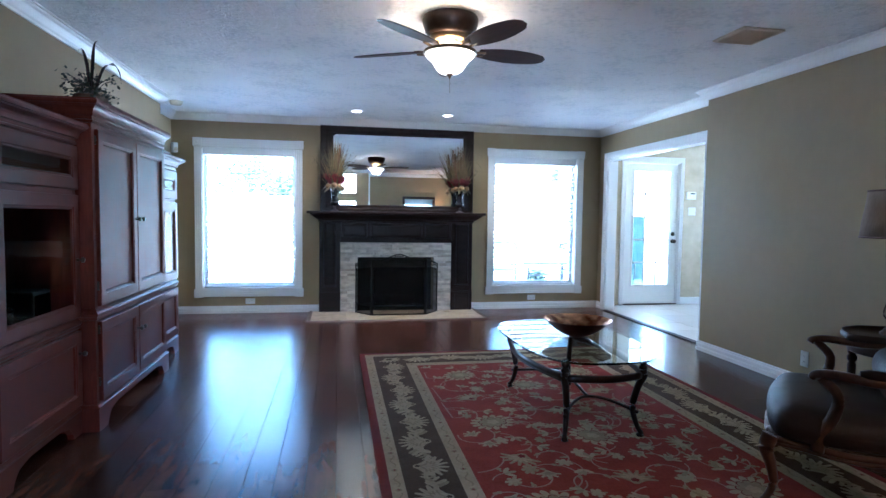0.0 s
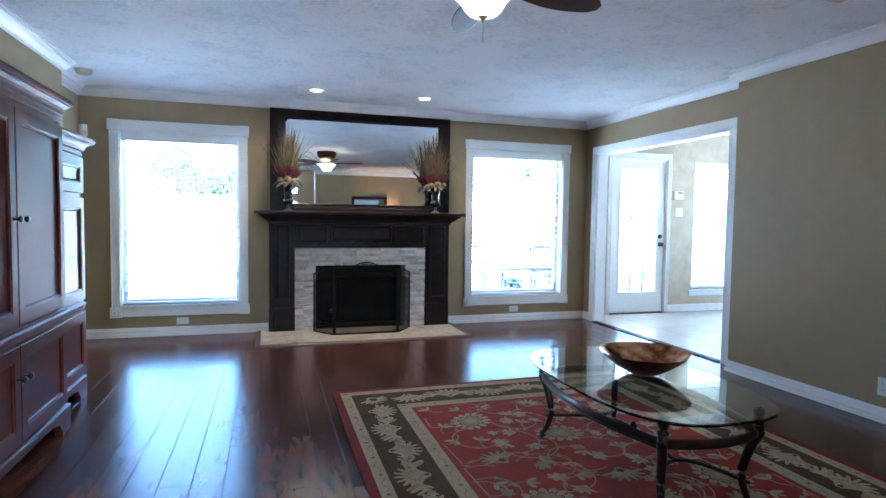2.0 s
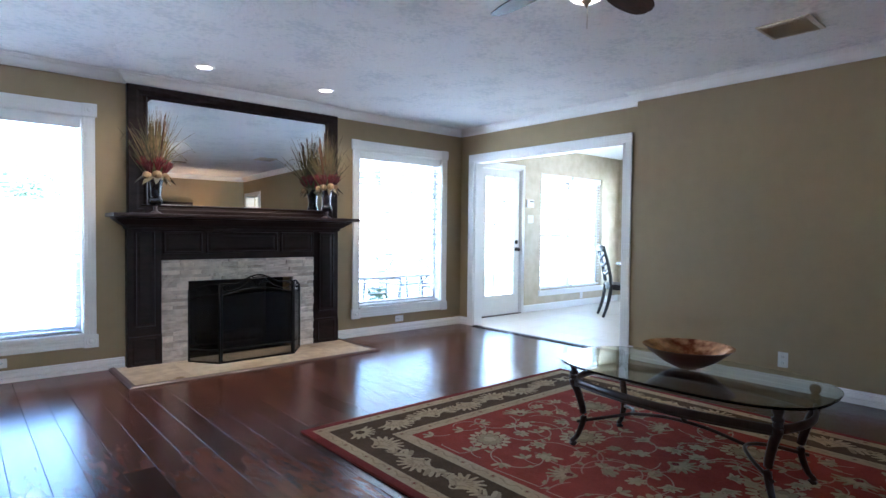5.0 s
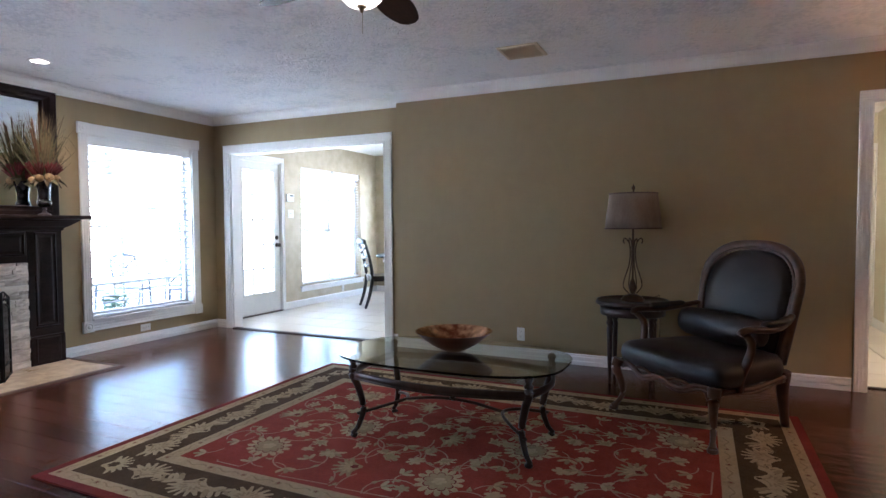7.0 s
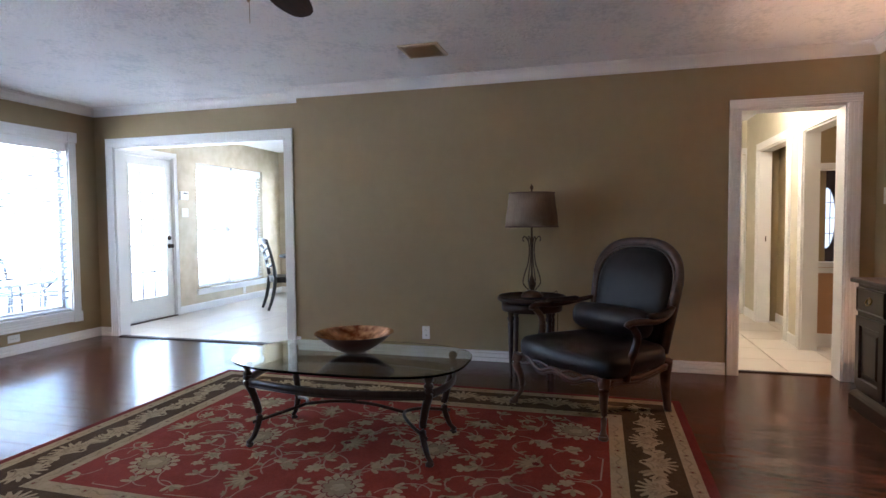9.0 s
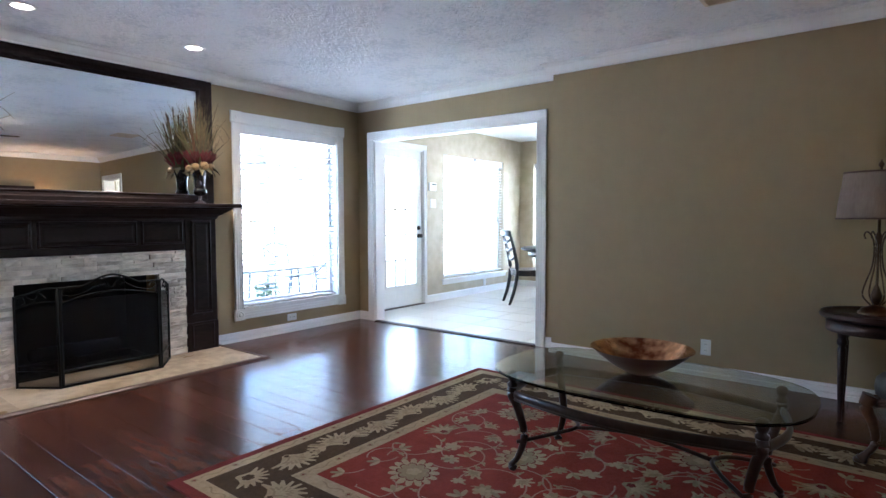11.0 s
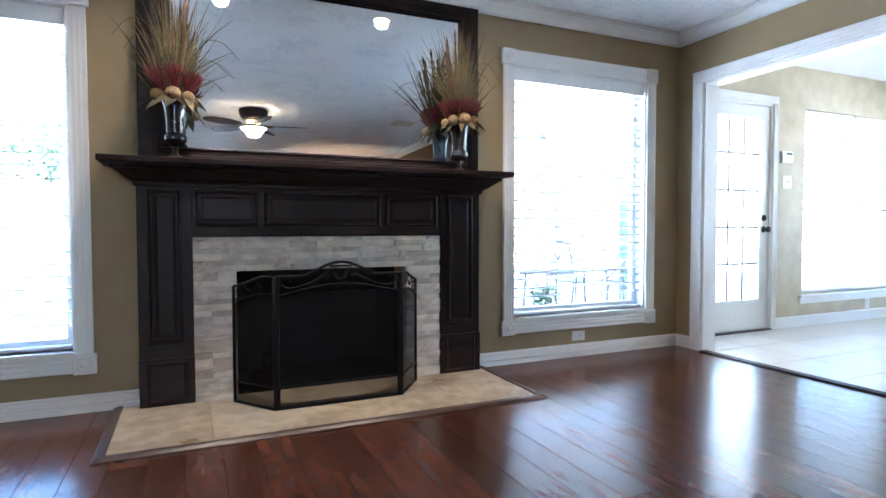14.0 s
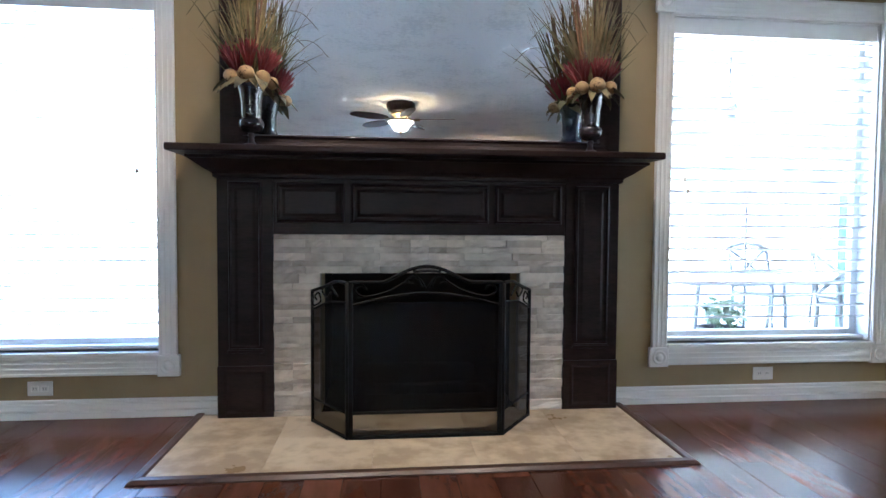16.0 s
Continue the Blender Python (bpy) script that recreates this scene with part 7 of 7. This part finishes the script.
structure("bath_baseboard", B(4.94, 6.4, 0.0555, 0.068, 0, 0.10), TRIM, "white baseboard of the hall closet", "trim")
# dining room seen past the first doorway
structure("wall_dining", B(4.80, 4.92, -3.1, 0.158, 0, 0.755), ORANGE, "terracotta lower dining wall below the pass-through", "wall")
structure("wall_dining_upper", rot(wall_with_holes(bmesh.new(), "y", -3.1, 0.158, 4.80, 4.92, H - 0.756, [(-0.80, 0.13, 0.0, 0.905)]), Matrix.Translation((0, 0, 0.756))), WALL, "tan upper dining wall round the pass-through", "wall")
bm = bmesh.new()
box(bm, 4.775, 4.945, -0.84, 0.15, 0.755, 0.80, 0.006)
box(bm, 4.782, 4.94, -0.84, 0.15, 1.66, 1.72, 0.006)
box(bm, 4.782, 4.94, 0.112, 0.135, 0.80, 1.66)
box(bm, 4.782, 4.94, -0.84, -0.80, 0.80, 1.66)
box(bm, 4.785, 4.7995, -3.1, 0.15, 0.70, 0.75, 0.004)
box(bm, 4.785, 4.7995, -3.1, 0.15, 0.001, 0.13, 0.004)
structure("pass_through_trim", bm, TRIM, "white frame and ledge of the pass-through", "trim")
structure("wall_entry_end", B(8.0, 8.2, -3.2, 0.3, 0, H), WALL, "tan entry wall", "wall")
structure("wall_dining_south", B(3.2, 8.2, -3.35, -3.2, 0, H), WALL, "tan south wall", "wall")
fd = thing("front_door", (7.995, -1.02, 0), "dark wood front door with an oval leaded glass", "door", turn=-90)
fd["kind"] = "structure"
ov = [(0.115 * math.cos(a), 1.22 + 0.43 * math.sin(a)) for a in [2 * math.pi * i / 32 for i in range(32)]]
bm = bmesh.new()
fr = [bm.verts.new((x, -0.045, z)) for x, z in ov]
bk = [bm.verts.new((x, 0.0, z)) for x, z in ov]
rc = [bm.verts.new((max(-0.44, min(0.44, 3 * x * 2)), -0.045, max(0.01, min(2.05, 1.22 + (z - 1.22) * 3.2)))) for x, z in ov]
for i in range(32):
    j = (i + 1) % 32
    bm.faces.new((fr[i], fr[j], rc[j], rc[i]))
    bm.faces.new((fr[i], bk[i], bk[j], fr[j]))
part("leaf", bm, DARKCH, fd)
# Daylight behind the oval is put in as the glass's own emission.
OVG = bpy.data.materials.new("glowing_leaded_glass")
OVG.use_nodes = True
_b = OVG.node_tree.nodes["Principled BSDF"]
_b.inputs["Base Color"].default_value = (0.7, 0.75, 0.8, 1)
_b.inputs["Emission Color"].default_value = (0.8, 0.9, 1.0, 1)
_b.inputs["Emission Strength"].default_value = 0.05
bm = bmesh.new()
bm.faces.new([bm.verts.new((x, -0.02, z)) for x, z in ov])
part("oval_glass", bm, OVG, fd, "oval glass with a glow in place of daylight")
bm = bmesh.new()
for x in (-0.05, 0.05):
    box(bm, x - 0.004, x + 0.004, -0.03, -0.022, 0.84, 1.60)
for z in (1.0, 1.22, 1.44):
    box(bm, -0.105, 0.105, -0.03, -0.022, z - 0.004, z + 0.004)
part("leading", bm, KNOB, fd)
dc = copy_thing(bpy.data.objects["dining_chair"], pose(6.6, -0.72, 0.001, 0, 0, 160))
tagged(dc, "dark wooden dining chair seen beyond the pass-through", "chair", "entry chairs")
structure("hall_subfloor", B(HX - 0.06, 8.2, -3.35, 1.70, -0.08, -0.008), GROUT, "grout under the hall tiles", "floor")
structure("hall_threshold", B(HX - 0.045, HX + 0.0, 0.352, 1.033, -0.01, 0.008, 0.003), DARKW, "dark wood threshold strip at the hall", "trim")

# ---- outdoors ----
structure("ground", B(-80, 80, NY + 0.60, 90, -0.30, -0.12), CONC, "pale concrete patio and ground outside", "ground")
structure("ground_front", B(-80, 80, -90, -4.15, -0.30, -0.12), CONC, "pale front walk outside the foyer", "ground")
structure("ground_east", B(NKX + 0.16, 80, -4.15, NY + 0.60, -0.30, -0.12), CONC, "pale concrete beside the house", "ground")
fence = tagged(new("fence", None), "weathered pale board fence round the patio", "fence", kind="structure")
me = finish(B(-0.068, 0.068, 0, 0.02, -0.12, 1.75, 0.003, 1), "board", FENCE)
for k in range(150):
    bd = new("board", me)
    bd.parent = fence
    bd.location = (-8 + k * 0.14, 16.0, 0)
FANP = mat("fan_enamel", (0.20, 0.205, 0.21), (0.25, 0.255, 0.26), 20, 0.5)
METALP = mat("patio_metal", (0.17, 0.177, 0.186), (0.21, 0.215, 0.222), 20, 0.5, 0.1)


def patio_chair(place, turn):
    c = thing("patio_chair", place, "dark metal patio chair with a lattice back", "chair", "patio chairs", turn=turn)
    part("seat", B(-0.25, 0.25, -0.24, 0.24, 0.40, 0.43, 0.01), METALP, c)
    for sg in (-1, 1):
        part("back_post", tube(bmesh.new(), smooth_path([(sg * 0.25, 0.28, 0), (sg * 0.25, 0.24, 0.4), (sg * 0.25, 0.32, 0.86)]), 0.020, 6), METALP, c)
        part("front_leg", tube(bmesh.new(), smooth_path([(sg * 0.25, -0.26, 0), (sg * 0.24, -0.22, 0.2), (sg * 0.26, -0.22, 0.62), (sg * 0.26, 0.0, 0.65), (sg * 0.25, 0.28, 0.62)]), 0.013, 6), METALP, c)
        part("lattice_bar", tube(bmesh.new(), smooth_path([(sg * 0.24, 0.25, 0.50), (0, 0.285, 0.68), (-sg * 0.24, 0.31, 0.84)]), 0.016, 6), METALP, c)
    part("top_rail", tube(bmesh.new(), smooth_path([(-0.25, 0.32, 0.86), (0, 0.345, 0.90), (0.25, 0.32, 0.86)]), 0.022, 6), METALP, c)
    part("lower_rail", tube(bmesh.new(), [(-0.25, 0.25, 0.47), (0.25, 0.25, 0.47)], 0.016, 6), METALP, c)
    return c


patio_chair((4.55, 9.75, -0.12), 12)
patio_chair((4.75, 8.85, -0.12), 100)
patio_chair((3.15, 10.1, -0.12), -20)
ptb = thing("patio_table", (3.85, 9.15, -0.12), "pale metal patio table standing on the concrete", "table")
part("tabletop", B(-0.75, 0.75, -0.42, 0.42, 0.60, 0.635, 0.012), FANP, ptb)
for sx in (-1, 1):
    for sy in (-1, 1):
        part("leg", tube(bmesh.new(), smooth_path([(sx * 0.68, sy * 0.36, 0), (sx * 0.64, sy * 0.33, 0.3), (sx * 0.62, sy * 0.33, 0.60)]), 0.018, 8), METALP, ptb)
pp = thing("planter", (3.28, 8.55, -0.12), "dark planter pot of leafy plants on the patio", "planter")
part("pot", lathe(bmesh.new(), [(0.13, 0), (0.17, 0.25), (0.185, 0.27), (0.185, 0.30), (0.16, 0.30), (0.15, 0.26), (0, 0.25)], segs=24), mat("dark_clay", (0.02, 0.02, 0.022), (0.03, 0.03, 0.032), 20, 0.6), pp)
LEAFG = mat("garden_leaf", (0.055, 0.100, 0.045), (0.10, 0.15, 0.075), 8, 0.55, vary=0.3)


def leaf_clump(bm, rng, centre, radius, count, size):
    for _ in range(count):
        d = Vector((rng.gauss(0, 1), rng.gauss(0, 1), rng.gauss(0, 1))).normalized() * radius * rng.random() ** 0.4
        q = Vector(centre) + Vector((d.x, d.y, d.z * 0.75))
        u = Vector((rng.uniform(-1, 1), rng.uniform(-1, 1), rng.uniform(-0.6, 0.6))).normalized()
        n = u.orthogonal().normalized()
        s = size * rng.uniform(0.6, 1.3)
        bm.faces.new([bm.verts.new(q), bm.verts.new(q + u * s * 0.5 + n * s * 0.28), bm.verts.new(q + u * s), bm.verts.new(q + u * s * 0.5 - n * s * 0.28)])


rng = random.Random(7)
bm = bmesh.new()
leaf_clump(bm, rng, (0, 0, 0.40), 0.16, 160, 0.07)
tagged(part("foliage", bm, LEAFG, pp), kind="stuff")
post = thing("patio_post", (5.43, 9.6, -0.12), "turquoise painted square post on the patio", "post")
part("shaft", B(-0.24, 0.24, -0.10, 0.10, 0.06, 1.42, 0.01), mat("turquoise_paint", (0.05, 0.125, 0.12), (0.07, 0.15, 0.145), 10, 0.6, 0.1), post)
part("foot", B(-0.26, 0.26, -0.12, 0.12, 0, 0.0598, 0.01), CONC, post)
pole = thing("shepherd_hook", (4.12, 9.55, -0.12), "thin dark garden pole standing on the patio", "pole")
part("pole", tube(bmesh.new(), [(0, 0, 0), (0, 0, 1.37)], 0.014, 8), METALP, pole)
part("foot", lathe(bmesh.new(), [(0.09, 0), (0.09, 0.01), (0.02, 0.02)], segs=16), METALP, pole)


def garden_tree(place, h, spread, seed):
    rng = random.Random(seed)
    t = thing("garden_tree", place, "leafy green tree standing behind the fence", "tree", "garden trees")
    bm = tube(bmesh.new(), [(0, 0, 0), (0.03, 0.02, h * 0.3), (0.0, 0.05, h * 0.6)], [0.12, 0.09, 0.05], 9)
    limbs = []
    for k in range(9):
        a = k * 2.4
        e = (math.cos(a) * spread * rng.uniform(0.45, 0.8), math.sin(a) * spread * rng.uniform(0.45, 0.8), h * rng.uniform(0.55, 0.95))
        limbs.append(e)
        tube(bm, smooth_path([(0.02, 0.03, h * rng.uniform(0.28, 0.5)), (e[0] * 0.5, e[1] * 0.5, e[2] * 0.8), e], 4), [0.045, 0.042, 0.04, 0.036, 0.03, 0.025, 0.02, 0.015, 0.01], 6)
    part("trunk", bm, mat("bark", (0.10, 0.075, 0.05), (0.16, 0.12, 0.09), 20, 0.9, 0.6), t)
    bm = bmesh.new()
    for e in limbs + [(0, 0, h)]:
        leaf_clump(bm, rng, e, spread * rng.uniform(0.36, 0.6), 330, 0.12)
    tagged(part("crown", bm, LEAFG, t), kind="stuff")
    return t


garden_tree((-2.35, 17.6, -0.12), 2.75, 1.7, 3)
garden_tree((-0.75, 17.9, -0.12), 2.6, 1.5, 5)

# covered patio
roof = thing("patio_cover", (5.6, NY + 0.62, 0), "white boarded patio cover on slim square posts", "patio cover")
part("soffit", B(-3.9, 6.0, 0, 4.9, 2.62, 2.70), TRIM, roof)
part("beam", B(-3.9, 6.0, 4.75, 4.9, 2.36, 2.6198, 0.01), TRIM, roof)
for px in (-3.8, 0.9, 5.6):
    part("post", B(px - 0.06, px + 0.06, 4.765, 4.885, -0.12, 2.3598, 0.008), TRIM, roof)
pf = thing("patio_fan", (3.95, 9.6, 0), "pale grey patio ceiling fan hanging from the cover", "fan")
part("downrod", tube(bmesh.new(), [(0, 0, 2.62), (0, 0, 2.12)], 0.012, 8), FANP, pf)
part("motor", lathe(bmesh.new(), [(0.02, 2.14), (0.06, 2.12), (0.08, 2.06), (0.06, 2.0), (0.0, 1.99)], segs=24), FANP, pf)
part("light_kit", lathe(bmesh.new(), [(0.05, 2.0), (0.09, 1.97), (0.08, 1.93), (0.0, 1.90)], segs=24), FANP, pf)
bme = finish(prism(bmesh.new(), [(0.10, -0.05), (0.60, -0.07), (0.63, -0.04), (0.63, 0.04), (0.60, 0.07), (0.10, 0.05)], -0.004, 0.004), "blade", FANP)
for k in range(5):
    b = new("blade", bme)
    b.parent = pf
    b.matrix_basis = pose(0, 0, 2.07, 0, 0, 20 + 72 * k) @ pose(0, 0, 0, 10, 0, 0)


# ---- floor boards and tiles ----
def plank_floor():
    floor = tagged(new("floor", None), "dark hand-scraped hardwood floor, glossy", "floor", kind="structure")
    rng = random.Random(4)
    w = 0.141
    meshes = []
    for L in (0.62, 0.92, 1.22, 1.22, 1.52):
        for v in range(2):
            bm = B(0.0011, w - 0.0011, 0.0011, L - 0.0011, -0.010, 0.0, 0.0007, 1)
            meshes.append((L, finish(bm, "plank", PLANK)))
    rest = bmesh.new()
    x = WX2
    while x < EX2 - 0.02:
        y = -4.0 - rng.random() * 1.2
        while y < NY - 0.02:
            L, me = meshes[rng.randrange(len(meshes))]
            x1 = min(x + w, EX2)
            if y + L > NY:
                box(rest, x + 0.0007, x1 - 0.0007, y + 0.0008, NY, -0.010, 0)
            elif y < 1.4 or x + w > EX2:
                if y + L > -4.0:
                    box(rest, x + 0.0007, x1 - 0.0007, max(y, -4.0) + 0.0008, y + L - 0.0008, -0.010, 0)
            else:
                p = new("plank", me)
                p.location = (x, y, 0)
                p.parent = floor
            y += L
        x += w
    rest_ob = part("planks", rest, PLANK, floor)
    tagged(rest_ob, kind="stuff")
    return floor


plank_floor()


def tile_floor():
    floor = tagged(new("nook_floor", None), "large pale ceramic floor tiles with thin grout", "floor", kind="structure")
    s = 0.46
    me = finish(B(0.003, s - 0.003, 0.003, s - 0.003, -0.008, 0.0, 0.0018, 1), "tile", TILE)
    for i in range(9):
        for j in range(10):
            x, y = EX2 + 0.032 + i * s, NKY - (j + 1) * s
            if x < NKX - 0.1 and y > 3.0:
                t = new("tile", me)
                t.location = (x, y, 0.0)
                t.parent = floor
    return floor


tile_floor()


def hall_tiles():
    floor = tagged(new("hall_floor", None), "pale ceramic hall floor tiles", "floor", kind="structure")
    s = 0.46
    me = finish(B(0.003, s - 0.003, 0.003, s - 0.003, -0.008, 0.0, 0.0018, 1), "tile", TILE)
    for i in range(10):
        for j in range(10):
            x, y = HX + i * s, 1.55 - (j + 1) * s
            if y > -3.2:
                t = new("tile", me)
                t.location = (x, y, 0.0)
                t.parent = floor
    return floor


hall_tiles()
